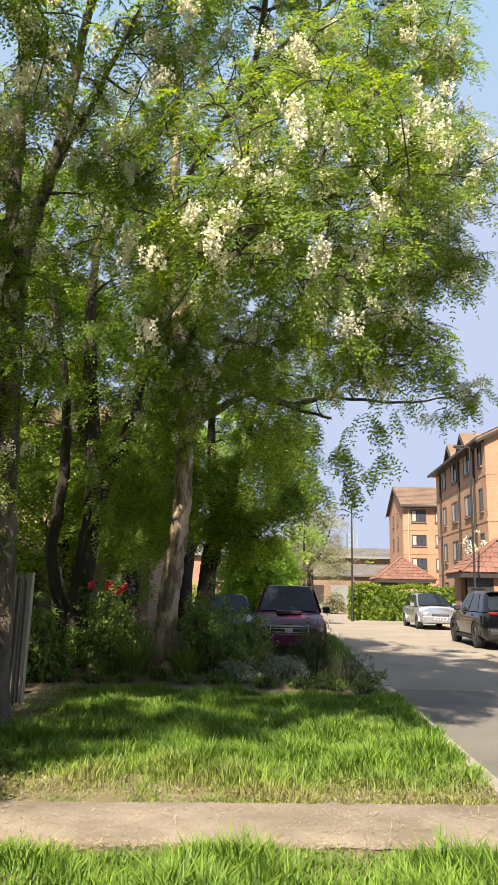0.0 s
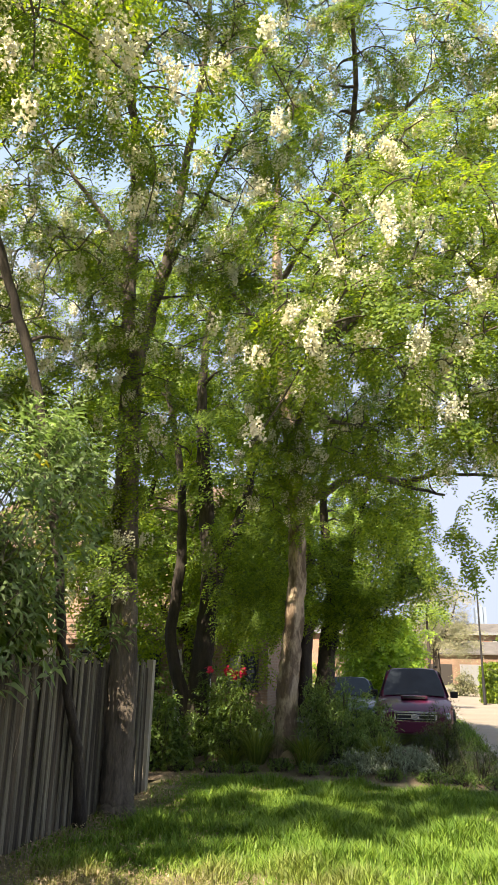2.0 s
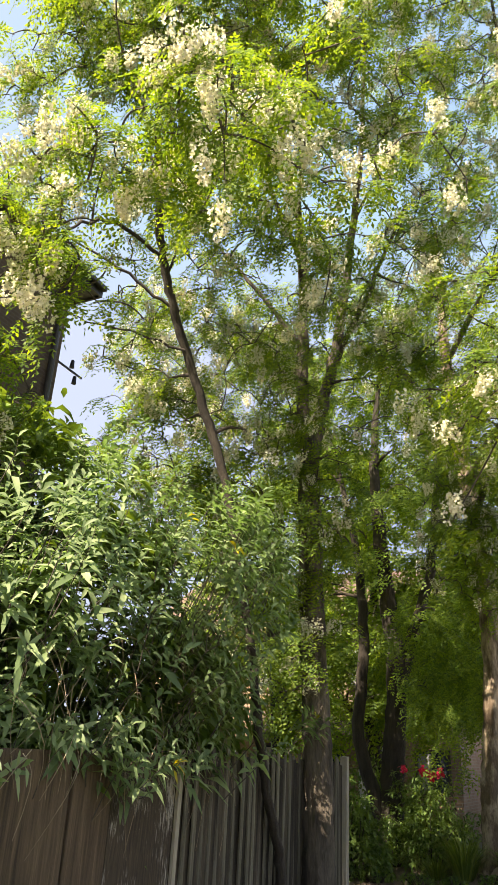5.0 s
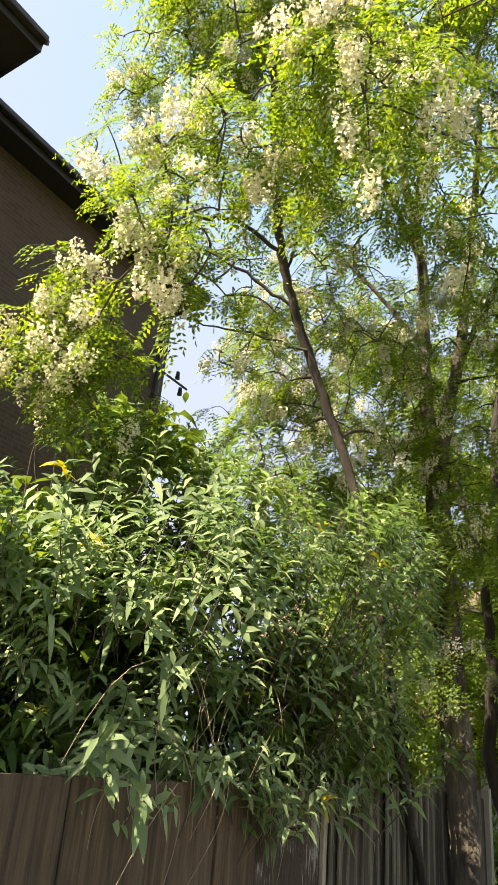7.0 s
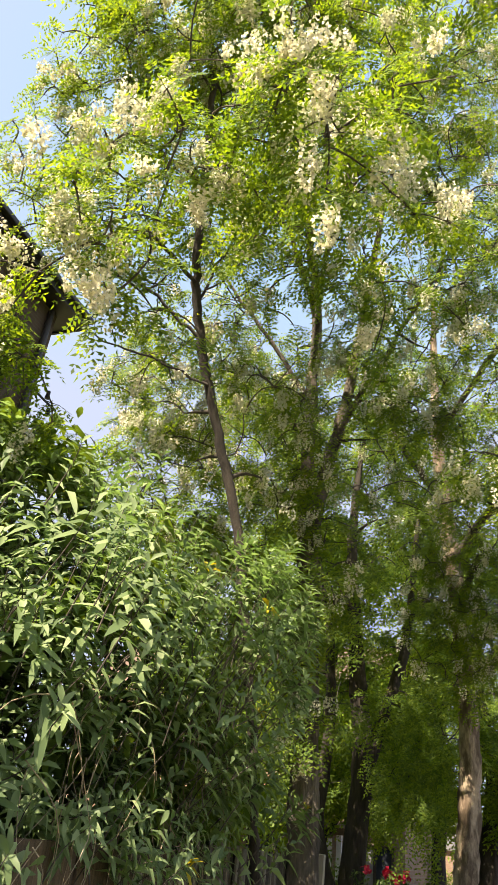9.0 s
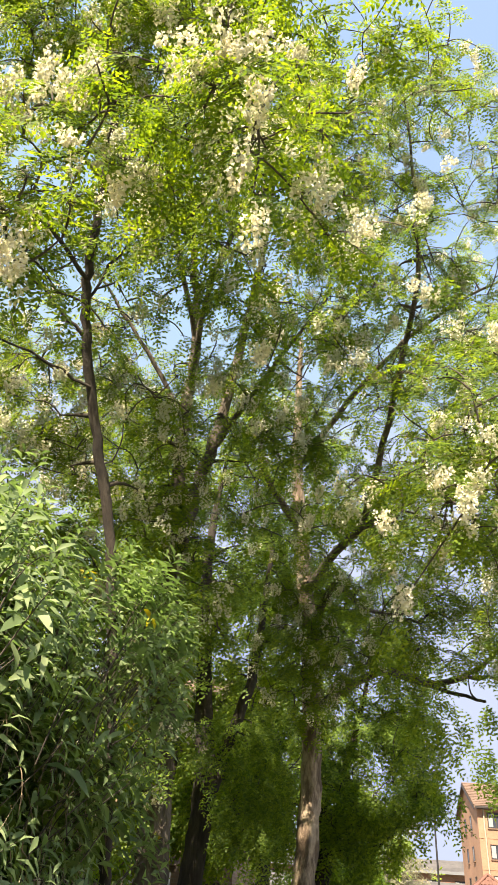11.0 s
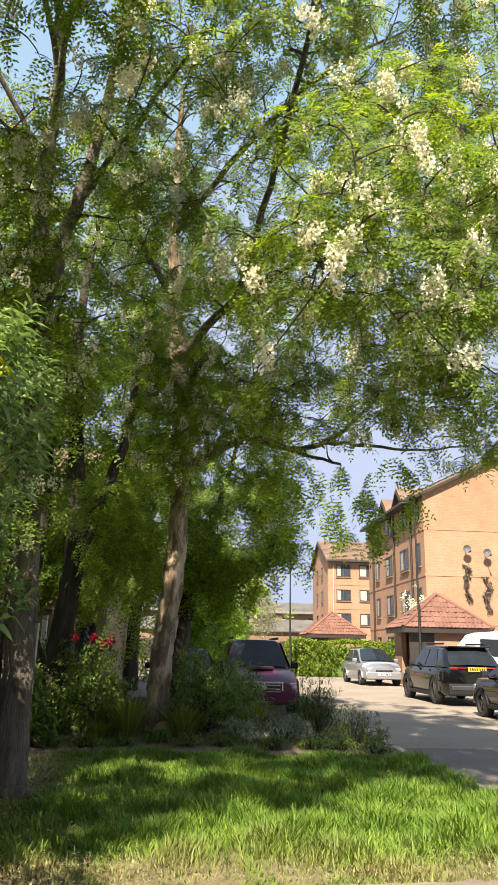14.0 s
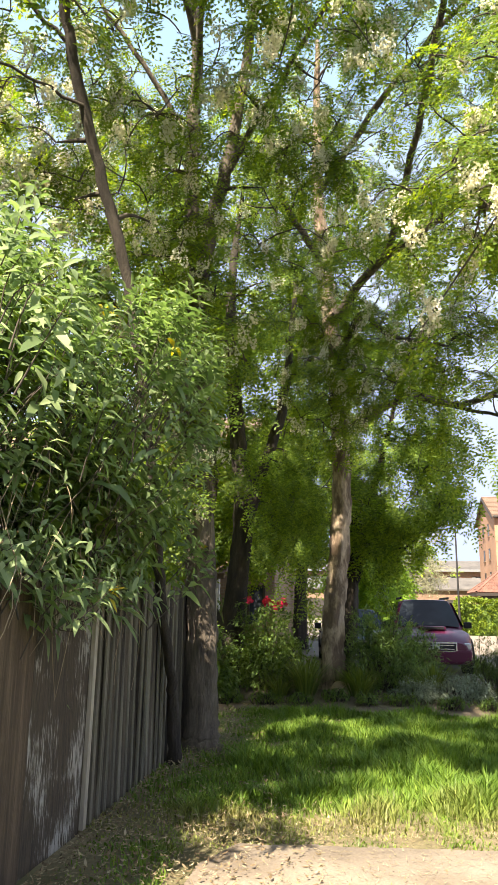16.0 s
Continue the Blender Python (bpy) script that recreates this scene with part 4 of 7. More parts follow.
branching_tree(
    "shaded_tree", 24,
    [[(-1.55, 14.1, 0.0, 0.24), (-1.42, 14.1, 1.5, 0.18), (-1.3, 14.1, 3.3, 0.16), (-1.45, 14.1, 4.6, 0.14), (-1.6, 14.0, 7.0, 0.09), (-1.4, 14, 9.5, 0.03)],
     [(-1.35, 14.1, 2.6, 0.12), (-0.95, 14.2, 4.0, 0.10), (-0.62, 14.3, 5.2, 0.08), (-0.4, 14.4, 7.5, 0.04)],
     [(-1.55, 14.1, 0.4, 0.13), (-1.98, 14.0, 2.0, 0.11), (-1.9, 14.0, 3.5, 0.10), (-1.95, 14.0, 5.0, 0.08), (-2.4, 13.8, 7.5, 0.04)]],
    [(-1.6, 14.0, 7.8, 2.4, 2.0, 2.8, 4), (-2.8, 14.8, 5.2, 1.4, 0.9, 1.1, 1.2), (-0.9, 14.6, 3.4, 0.9, 0.6, 1.0, 0.6), (-2.4, 15.4, 3.4, 1.5, 0.6, 1.3, 1.3), (-0.2, 15.0, 4.6, 0.8, 0.6, 1.2, 0.8), (-0.5, 15.2, 7.0, 1.2, 0.8, 1.6, 1.4), (-2.6, 14.8, 6.8, 1.2, 0.8, 1.6, 1.2), (-1.2, 14.6, 10.2, 2.4, 1.2, 1.8, 3.2), (0.4, 15.2, 8.6, 1.6, 1.0, 2.0, 2.2), (-3.6, 14.4, 9.0, 1.6, 1.2, 2.0, 2.0)],
    860, M["shaded_bark"], M["robinia_lifted"], "tree with several stems behind the fence end, bark darkened for shade", leaves=15, size=0.09, leaf_len=0.22, pairs=3, spread=0.18, bunch=4)

branching_tree(
    "bay_tree", 25,
    [[(0.42, 17.2, 0.0, 0.26), (0.47, 17.2, 1.2, 0.2), (0.54, 17.2, 2.2, 0.17), (0.66, 17.2, 3.2, 0.14), (0.5, 17.1, 5.0, 0.09), (0.6, 17, 7.6, 0.03)],
     [(0.5, 17.2, 1.6, 0.11), (0.72, 17.2, 2.4, 0.10), (0.95, 17.2, 3.4, 0.08), (1.4, 17.0, 5.2, 0.05), (1.8, 16.8, 6.6, 0.02)],
     [(0.62, 17.2, 2.2, 0.05), (0.95, 16.7, 2.62, 0.042), (1.4, 16.4, 2.58, 0.035), (1.75, 16.3, 2.72, 0.025), (2.1, 16.2, 3.1, 0.012)]],
    [(0.7, 16.6, 5.6, 1.9, 1.8, 2.2, 4), (1.0, 16.6, 8.4, 2.2, 1.4, 2.0, 3.4), (1.15, 16.1, 3.65, 0.75, 0.6, 0.95, 3.2), (1.75, 16.2, 3.75, 0.55, 0.6, 0.85, 2.6), (2.2, 16.2, 3.35, 0.22, 0.3, 0.45, 0.6),
     (1.3, 16.4, 2.75, 0.55, 0.4, 0.3, 0.6), (2.05, 16.2, 4.9, 0.5, 0.5, 0.7, 1.0), (-0.8, 16.6, 4.2, 1.3, 1.1, 1.4, 1.6), (1.9, 14.8, 4.0, 0.5, 0.8, 0.7, 0.35), (-0.9, 17.0, 2.9, 1.2, 0.7, 1.0, 0.8)],
    1080, M["shaded_bark"], M["back_leaf"], "two-stemmed tree beside the parked cars, bark darkened for shade", leaves=15, size=0.085, leaf_len=0.22, pairs=3, spread=0.18, bunch=4)

branching_tree(
    "garden_tree", 26,
    [[(-4.6, 16.6, 0.0, 0.26), (-4.5, 16.5, 2.0, 0.2), (-4.7, 16.4, 4.5, 0.15), (-4.6, 16.3, 8.0, 0.05)],
     [(-4.6, 16.5, 2.8, 0.11), (-3.6, 16.2, 4.6, 0.08), (-3.0, 16, 6.5, 0.03)]],
    [(-4.4, 16.2, 6.2, 2.6, 2.2, 3.0, 4), (-3.2, 15.6, 4.0, 1.3, 1.0, 1.2, 0.8), (-6.5, 13.0, 7.0, 1.8, 1.8, 2.5, 2), (-4.0, 15.4, 2.9, 2.4, 1.0, 1.5, 1.6), (-4.6, 12.4, 4.2, 1.6, 1.2, 2.0, 1.6), (-3.0, 11.4, 5.2, 1.2, 0.9, 1.4, 1.4)],
    340, M["shaded_bark"], M["back_leaf"], "broad green garden tree behind the fence", leaves=15, spread=0.22, size=0.11, leaf_len=0.26, pairs=3, bunch=4)

branching_tree(
    "screen_tree", 32,
    [[(-3.0, 18.7, 0.0, 0.2), (-3.0, 18.6, 1.6, 0.16), (-3.1, 18.5, 3.4, 0.13), (-2.8, 18.4, 6.4, 0.09), (-2.6, 18.4, 9.2, 0.03)], [(-3.0, 18.6, 1.8, 0.07), (-2.0, 18.3, 3.4, 0.05), (-1.4, 18.1, 4.8, 0.02)],
     [(-3.05, 18.6, 2.2, 0.07), (-4.2, 18.2, 3.6, 0.05), (-5.0, 18, 5.0, 0.02)]],
    [(-3.0, 18.3, 5.0, 2.4, 1.2, 1.9, 3), (-5.4, 17.8, 4.2, 1.8, 1.2, 1.8, 1.6), (-1.5, 18.2, 4.2, 1.3, 0.9, 1.5, 1.2), (-3.4, 17.6, 3.2, 2.2, 0.8, 0.9, 1.0), (-1.4, 18.4, 7.4, 2.4, 1.2, 2.2, 3.0), (-4.4, 18.2, 8.2, 2.4, 1.2, 2.4, 2.4)],
    520, M["shaded_bark"], M["back_leaf"], "bushy green tree in front of the tan house", leaves=15, spread=0.25, size=0.13, leaf_len=0.3, pairs=3, bunch=4)

branching_tree(
    "court_tree", 27,
    [[(-1.2, 26.5, 0.05, 0.25), (-1.2, 26.5, 2.0, 0.2), (-1.0, 26.4, 5.0, 0.12), (-1.0, 26.3, 8.0, 0.05)],
     [(-1.15, 26.5, 2.6, 0.1), (-0.2, 26.2, 4.4, 0.07), (0.5, 26, 6.0, 0.03)]],
    [(-1.0, 26.4, 6.2, 2.8, 2.2, 2.6, 4), (-3.4, 25.6, 5.0, 2.0, 1.6, 2.2, 2)],
    260, M["shaded_bark"], M["back_leaf"], "dense green tree at the back of the parking bay", leaves=10, spread=0.5, size=0.17, leaf_len=0.34, pairs=3)

branching_tree(
    "round_tree", 28,
    [[(1.2, 30.5, 0.05, 0.16), (1.2, 30.5, 1.4, 0.13), (1.3, 30.5, 2.6, 0.08)], [(1.2, 30.5, 1.3, 0.08), (1.7, 30.4, 2.4, 0.04)]],
    [(1.25, 30.3, 2.7, 1.25, 1.1, 1.15, 1), (1.2, 29.8, 1.7, 1.0, 0.8, 0.7, 0.4)],
    190, M["shaded_bark"], M["bright_leaf"], "small round bright green tree in full sun", leaves=13, spread=0.5, size=0.2, leaf_len=0.2, pairs=2)

branching_tree(
    "pale_tree", 29,
    [[(4.2, 56, 0.2, 0.3), (4.2, 56, 2.5, 0.24), (4.0, 56, 5.5, 0.14), (4.2, 56, 8.5, 0.05)], [(4.2, 56, 2.8, 0.14), (5.3, 56, 5.0, 0.08), (6.0, 56, 7, 0.03)],
     [(4.2, 56, 2.6, 0.14), (2.8, 56, 4.6, 0.08), (2.0, 56, 6, 0.03)]],
    [(4.3, 56, 6.2, 2.3, 2.0, 2.7, 3), (2.2, 55.5, 4.4, 1.6, 1.3, 1.5, 1), (5.8, 55.5, 4.4, 1.3, 1.3, 1.4, 1)],
    330, M["shaded_bark"], M["pale_leaf"], "pale silvery spring tree beyond the side road", leaves=15, spread=0.5, size=0.13, leaf_len=0.4, pairs=2)

branching_tree(
    "street_tree", 30,
    [[(3.1, 33, 0.1, 0.07), (3.1, 33, 1.8, 0.06), (3.08, 33, 3.4, 0.045), (3.1, 33, 4.4, 0.02)], [(3.09, 33, 2.9, 0.025), (3.5, 33, 3.6, 0.01)]],
    [(3.1, 33, 4.2, 0.6, 0.6, 0.6, 1)],
    30, M["shaded_bark"], M["back_leaf"], "thin young street tree with a bare stem", leaves=12, size=0.1, leaf_len=0.25, pairs=3)


def far_wood():
    """Distant greenery on the horizon behind the houses, one ragged belt."""
    rng = np.random.default_rng(31)
    n = 300
    x = rng.uniform(-70, 45, n)
    c = np.stack([x, rng.uniform(96, 112, n), 1.0 + rng.uniform(0, 1, n) ** 1.3 * (3.0 + 1.6 * np.sin(x * 0.21) + 1.2 * np.sin(x * 0.53))], -1)
    (v, f), _ = sprays(rng, c, random_dirs(rng, n), 10, 1.3, 0.9, 2, 0.6)
    link("distant_trees", array_mesh("distant_trees", v, f), M["back_leaf"], None, "belt of distant green trees on the horizon", "trees", kind="stuff")


far_wood()


# ---------- fence ----------
FX = -1.2
fence = empty("fence", (0, 0, 0), 0, "weathered grey board fence along the verge", "fence")


def plank_mesh(name, wide, high, thick, seed, cup=0.004):
    """One upright board, its edges worn and its top slightly uneven."""
    rng = np.random.default_rng(seed)
    bm = bmesh.new()
    box(bm, -thick / 2, thick / 2, -wide / 2, wide / 2, 0.0, high, 0.004)
    for v in bm.verts:
        if v.co.z > high * 0.9:
            v.co.z += rng.normal(0, 0.006)
        v.co.x += cup * math.sin(v.co.y / wide * 3.1)
    me = bpy.data.meshes.new(name)
    bm.to_mesh(me)
    bm.free()
    return me


def build_fence():
    rng = random.Random(4)
    boards = [plank_mesh("board", w, h, 0.018, i) for i, (w, h) in enumerate(((0.11, 1.56), (0.062, 1.6), (0.105, 1.53), (0.068, 1.62)))]
    y, i = 6.55, 0
    while y < 10.55:
        me = boards[i % 4]
        # pale boards stand for lit edges, dark ones for the shade in the gaps
        ob = link("board", me, M["lit_board"] if i % 2 else M["board"], fence)
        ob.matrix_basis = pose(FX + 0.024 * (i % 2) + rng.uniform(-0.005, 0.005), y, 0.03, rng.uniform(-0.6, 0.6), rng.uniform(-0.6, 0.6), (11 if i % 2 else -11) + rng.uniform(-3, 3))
        y += 0.073 + rng.uniform(-0.006, 0.008)
        i += 1
    ob = link("end_post", plank_mesh("end_post", 0.10, 1.66, 0.09, 40, 0), M["light_board"], fence, "bleached square end post")
    ob.matrix_basis = pose(FX + 0.03, 10.62, 0.0, 0.6, 0.8, 0)
    ob = link("cover_strip", plank_mesh("cover_strip", 0.055, 1.58, 0.03, 41, 0), M["light_board"], fence, "pale bleached cover strip")
    ob.matrix_basis = pose(FX + 0.035, 6.46, 0.04, 0, 0.5, 0)
    for y0, y1, mat, lab in ((5.6, 6.43, M["peeling"], "wide board with flaking white paint"), (5.16, 5.58, M["brown_board"], ""),
                             (4.62, 5.14, M["brown_board"], ""), (3.94, 4.6, M["brown_board"], ""), (3.1, 3.92, M["brown_board"], ""), (2.2, 3.08, M["brown_board"], ""),
                             (1.2, 2.18, M["brown_board"], ""), (0.2, 1.18, M["brown_board"], ""), (-1.2, 0.18, M["brown_board"], ""), (-3.2, -1.22, M["brown_board"], "")):
        ob = link("panel", plank_mesh("panel", y1 - y0, 1.55, 0.026, int(y0 * 10) + 60, 0.006), mat, fence, lab)
        ob.matrix_basis = pose(FX, (y0 + y1) / 2, 0.02, rng.uniform(-0.5, 0.5), rng.uniform(-0.5, 0.8), 0)
    for z in (0.35, 1.25):
        part("rail", boxed(FX - 0.09, FX - 0.03, -3.2, 10.6, z, z + 0.09, 0.008), M["board"], fence)
    for y in (-3.1, -0.6, 1.9, 4.3, 6.7, 8.7):
        part("post", boxed(FX - 0.18, FX - 0.09, y - 0.045, y + 0.045, -0.05, 1.62, 0.008), M["board"], fence)


build_fence()


# ---------- shrubs ----------
def shoots(rng, roots, tips, width=0.006):
    tubes = []
    for a, b in zip(roots, tips):
        s = np.linspace(0, 1, 6)[:, None]
        d = np.linalg.norm(b - a)
        path = a + (b - a) * s + np.array([0, 0, 1.0]) * np.sin(s * np.pi) * 0.12 * d + rng.normal(0, 0.04, 3) * np.sin(s * np.pi)
        tubes.append(tube_arrays(path, np.linspace(width * 1.6, width * 0.5, 6), 4))
    return joined(tubes)


def buddleia():
    """A great shrub leaning over the fence: arching canes, each ended by tiers of long paired leaves."""
    rng = np.random.default_rng(51)
    ob = empty("overhanging_shrub", (0, 0, 0), 0, "large grey-green shrub with long drooping leaves overhanging the fence", "shrub")
    blobs = [(-1.4, 5.6, 2.75, 0.75, 1.1, 1.0, 3.0), (-1.5, 4.4, 2.4, 0.7, 0.9, 0.8, 1.8), (-0.95, 5.8, 2.3, 0.5, 0.95, 0.9, 2.2), (-2.0, 2.4, 1.9, 0.7, 1.3, 0.6, 1.0),
             (-0.85, 6.6, 3.0, 0.6, 0.6, 0.95, 2.0), (-1.1, 4.4, 1.7, 0.35, 0.9, 0.4, 0.7), (-1.0, 4.2, 2.8, 0.6, 1.0, 0.45, 1.6), (-0.7, 6.9, 1.75, 0.4, 0.45, 0.5, 0.6), (-2.6, 4.6, 2.7, 0.9, 1.2, 0.8, 0.5), (-0.75, 7.0, 3.2, 0.35, 0.5, 0.9, 1.6), (-1.8, 6.1, 3.7, 0.7, 0.8, 0.8, 1.4), (-2.7, 4.9, 3.8, 0.7, 0.8, 0.7, 0.6),
             # the blob at y 3.1 lies just out of view, added for its shade
             (-1.85, 3.1, 2.75, 0.5, 0.7, 0.5, 2.2), (-2.4, 5.0, 3.0, 0.6, 0.9, 0.7, 2.0), (-2.4, 5.5, 3.9, 0.6, 0.9, 0.6, 1.2),
             (-1.0, 6.0, 1.6, 0.22, 0.9, 0.3, 1.0), (-1.1, 4.3, 1.6, 0.18, 0.7, 0.25, 0.9), (-0.95, 9.0, 1.9, 0.25, 0.3, 0.3, 0.25), (-0.6, 6.2, 2.5, 0.3, 0.5, 0.7, 1.4)]
    tips = in_ellipsoids(rng, blobs, 1500)
    keep = (tips[:, 2] > 1.15) & ~((tips[:, 0] > -1.05) & (tips[:, 2] < 1.45) & (rng.uniform(0, 1, len(tips)) < 0.6))
    keep &= ~((tips[:, 1] < 4.9) & (tips[:, 0] > -1.25) & (tips[:, 2] < 2.2) & (rng.uniform(0, 1, len(tips)) < 0.45))
    # tips cut out along the sun's slant so the path looks dappled from the camera
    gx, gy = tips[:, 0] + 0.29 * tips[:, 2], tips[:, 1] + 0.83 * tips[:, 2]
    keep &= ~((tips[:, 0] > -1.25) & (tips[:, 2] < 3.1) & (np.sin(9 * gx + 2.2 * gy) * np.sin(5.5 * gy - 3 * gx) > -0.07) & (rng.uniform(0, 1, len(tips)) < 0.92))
    keep &= ~((tips[:, 1] < 3.7) & (tips[:, 0] > -1.3) & (tips[:, 2] < 2.0))
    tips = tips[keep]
    roots = np.stack([rng.uniform(-2.2, -1.45, len(tips)), tips[:, 1] * 0.6 + 4.7 * 0.4 + rng.normal(0, 0.3, len(tips)), rng.uniform(0.1, 1.6, len(tips))], -1)
    roots = tips + (roots - tips) * rng.uniform(0.12, 0.34, len(tips))[:, None]
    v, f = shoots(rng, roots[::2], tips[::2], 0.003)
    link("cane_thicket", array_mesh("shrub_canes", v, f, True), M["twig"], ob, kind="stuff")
    centre = np.array([-1.7, 4.8, 1.9])
    out = unit(unit(tips - roots) * 0.4 + unit(tips - centre) * 0.7 + np.array([0.3, -0.55, 0.45]) + rng.normal(0, 0.22, (len(tips), 3)))
    chunks = []
    n = len(tips)
    big = rng.uniform(0.7, 1.0, n) * np.where(rng.uniform(0, 1, n) < 0.12, 1.3, 1.0)
    for tier in range(5):
        s = tier / 5.0
        base = tips - out * (0.30 * s)[..., None] if np.ndim(s) else tips - out * 0.30 * s
        turn = rng.uniform(0, np.pi, n)
        a = unit(np.cross(out, np.array([0.0, 0.0, 1.0]) + rng.normal(0, 0.1, (n, 3))))
        b = unit(np.cross(out, a))
        for sign in (-1, 1):
            ring = a * np.cos(turn)[:, None] * sign + b * np.sin(turn)[:, None] * sign
            along = unit(ring + out * (0.7 - 0.5 * s) + rng.normal(0, 0.13, (n, 3)) - np.array([0, 0, 0.05 + 0.1 * s]))
            up = unit(np.array([0, 0, 0.3]) + out + rng.normal(0, 0.22, (n, 3)))
            chunks.append(lance_leaves(base, along, up, (0.128 + 0.11 * s) * big * rng.uniform(0.75, 1.2, n), (0.031 + 0.028 * s) * big * rng.uniform(0.8, 1.2, n),
                                       rng.uniform(0.05, 0.36, n)))
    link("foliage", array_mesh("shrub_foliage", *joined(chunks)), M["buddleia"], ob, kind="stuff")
    k = 1150
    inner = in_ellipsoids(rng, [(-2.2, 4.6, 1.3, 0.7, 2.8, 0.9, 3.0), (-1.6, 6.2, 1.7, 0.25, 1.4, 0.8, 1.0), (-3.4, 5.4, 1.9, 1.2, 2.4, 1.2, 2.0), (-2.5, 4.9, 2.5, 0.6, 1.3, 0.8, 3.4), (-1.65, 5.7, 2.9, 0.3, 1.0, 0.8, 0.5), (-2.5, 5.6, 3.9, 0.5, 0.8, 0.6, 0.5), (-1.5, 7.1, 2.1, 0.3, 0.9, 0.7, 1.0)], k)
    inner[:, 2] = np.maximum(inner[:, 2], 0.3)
    # the darker leaf colour paints the shade deep inside the shrub
    link("inner_foliage", array_mesh("shrub_inner_foliage", *leafy(rng, inner, unit(inner - np.array([-2.2, 4.4, 1.0])), 11, 0.24, 0.22, 0.085, 0.4)), M["shrub"], ob, "inner leaves of the shrub, shade put into a darker leaf colour", kind="stuff")
    pick = rng.permutation(n)[:16]
    link("withered_foliage", array_mesh("withered_leaves", *leafy(rng, tips[pick], out[pick], 5, 0.05, 0.11, 0.03)), M["yellow_leaf"], ob, "yellowing leaves", kind="stuff")
    m = 64
    top = np.stack([rng.uniform(-1.16, -1.02, m), rng.uniform(4.2, 7.4, m), rng.uniform(1.5, 2.4, m)], -1)
    low = top + np.stack([rng.normal(0.03, 0.04, m), rng.normal(0, 0.3, m), -rng.uniform(0.2, 0.7, m)], -1)
    link("dead_cane_tangle", array_mesh("dead_canes", *shoots(rng, top, low, 0.0024), True), M["cane"], ob, "bleached dead canes hanging down the fence", kind="stuff")


buddleia()


def bush(name, seed, centre, size, count, leaf, label, length=0.07, width=0.028, per=12, spread=0.10, droop=0.3, stems=24, upward=0.3, category="shrub", z0=None):
    """A rounded bush of leafy shoot ends on bare stems."""
    rng = np.random.default_rng(seed)
    x, y = centre
    g = bed_height(x, y) if z0 is None else z0
    ob = empty(name, (x, y, g), 0, label, category)
    d = random_dirs(rng, count)
    d[:, 2] = np.abs(d[:, 2]) * 1.0
    lump = 0.8 + 0.25 * np.sin(d[:, 0] * 5 + seed) * np.sin(d[:, 1] * 6 + seed * 2)
    c = d * (rng.uniform(0.25, 1, count) ** 0.5 * lump)[:, None] * np.array(size) * np.array([1, 1, 1.0])
    c[:, 2] += 0.04
    low = c * np.array([0.25, 0.25, 0.0]) + np.array([0, 0, -0.03])
    link("stemwork", array_mesh(name + "_stems", *shoots(rng, low[:stems], c[:stems], 0.008), True), M["twig"], ob, kind="stuff")
    out = unit(d + np.array([0, 0, upward]))
    link("foliage", array_mesh(name + "_foliage", *leafy(rng, c, out, per, spread, length, width, droop)), leaf, ob, kind="stuff")
    return ob, c, rng


def spikes(name, seed, centre, count, tall, splay, leaf, label, width=0.014, category="plant", z0=None):
    """A tuft of long strap leaves that arch over."""
    rng = np.random.default_rng(seed)
    x, y = centre
    g = bed_height(x, y) if z0 is None else z0
    ang = rng.uniform(0, 2 * np.pi, count)
    r = rng.uniform(0, 1, count) ** 0.6 * splay
    h = tall * rng.uniform(0.5, 1.1, count)
    d = np.stack([np.cos(ang), np.sin(ang), np.zeros(count)], -1)
    side = np.stack([-np.sin(ang), np.cos(ang), np.zeros(count)], -1)
    base = d * (r * 0.35)[:, None]
    v = np.empty((count, 7, 3))
    for k, (s, w) in enumerate(((0.0, 1.0), (0.45, 0.95), (0.8, 0.6))):
        p = base + d * (r * 1.2 * s**1.7)[:, None] + np.array([0, 0, 1.0]) * (h * (s - 0.28 * s**3))[:, None]
        v[:, 2 * k] = p - side * width * w * 0.5
        v[:, 2 * k + 1] = p + side * width * w * 0.5
    v[:, 6] = base + d * (r * 1.35)[:, None] + np.array([0, 0, 1.0]) * (h * 0.72)[:, None]
    tri = np.array([[0, 1, 3], [0, 3, 2], [2, 3, 5], [2, 5, 4], [4, 5, 6]])
    f = (np.arange(count)[:, None, None] * 7 + tri).reshape(-1, 3)
    ob = link(name, array_mesh(name, v.reshape(-1, 3), f), leaf, None, label, category)
    ob.location = (x, y, g - 0.01)
    return ob


rose, rose_c, rng_r = bush("flowering_bush", 61, (-0.8, 13.75), (0.95, 0.6, 1.6), 520, M["shrub"], "dark green bush with red flowers in the planting bed", 0.085, 0.034, 12)
pick = rose_c[np.argsort(-rose_c[:, 2])[:60]]
pick = pick[(np.abs(pick[:, 0]) < 0.4)][:5] + np.array([0.05, -0.12, 0.08])
for p in pick:
    link("flower", array_mesh("flower", *leafy(rng_r, p[None], np.array([[0, -0.2, 0.5]]), 34, 0.07, 0.07, 0.06, 0.2)), M["red_petal"], rose, "bright red flower head")
bush("laurel_bush", 62, (-1.75, 12.7), (0.75, 0.6, 1.3), 300, M["shrub"], "broad-leaved green bush behind the fence post", 0.13, 0.045, 10)
bush("laurel_bush", 63, (-2.6, 13.4), (0.9, 0.7, 1.8), 320, M["shrub"], "broad-leaved green bush behind the fence post", 0.13, 0.045, 10)
bush("broom_bush", 64, (1.0, 13.4), (0.75, 0.55, 1.55), 560, M["broom"], "feathery green bush beside the leaning trunk", 0.095, 0.02, 13, 0.09, 0.1, upward=0.9)
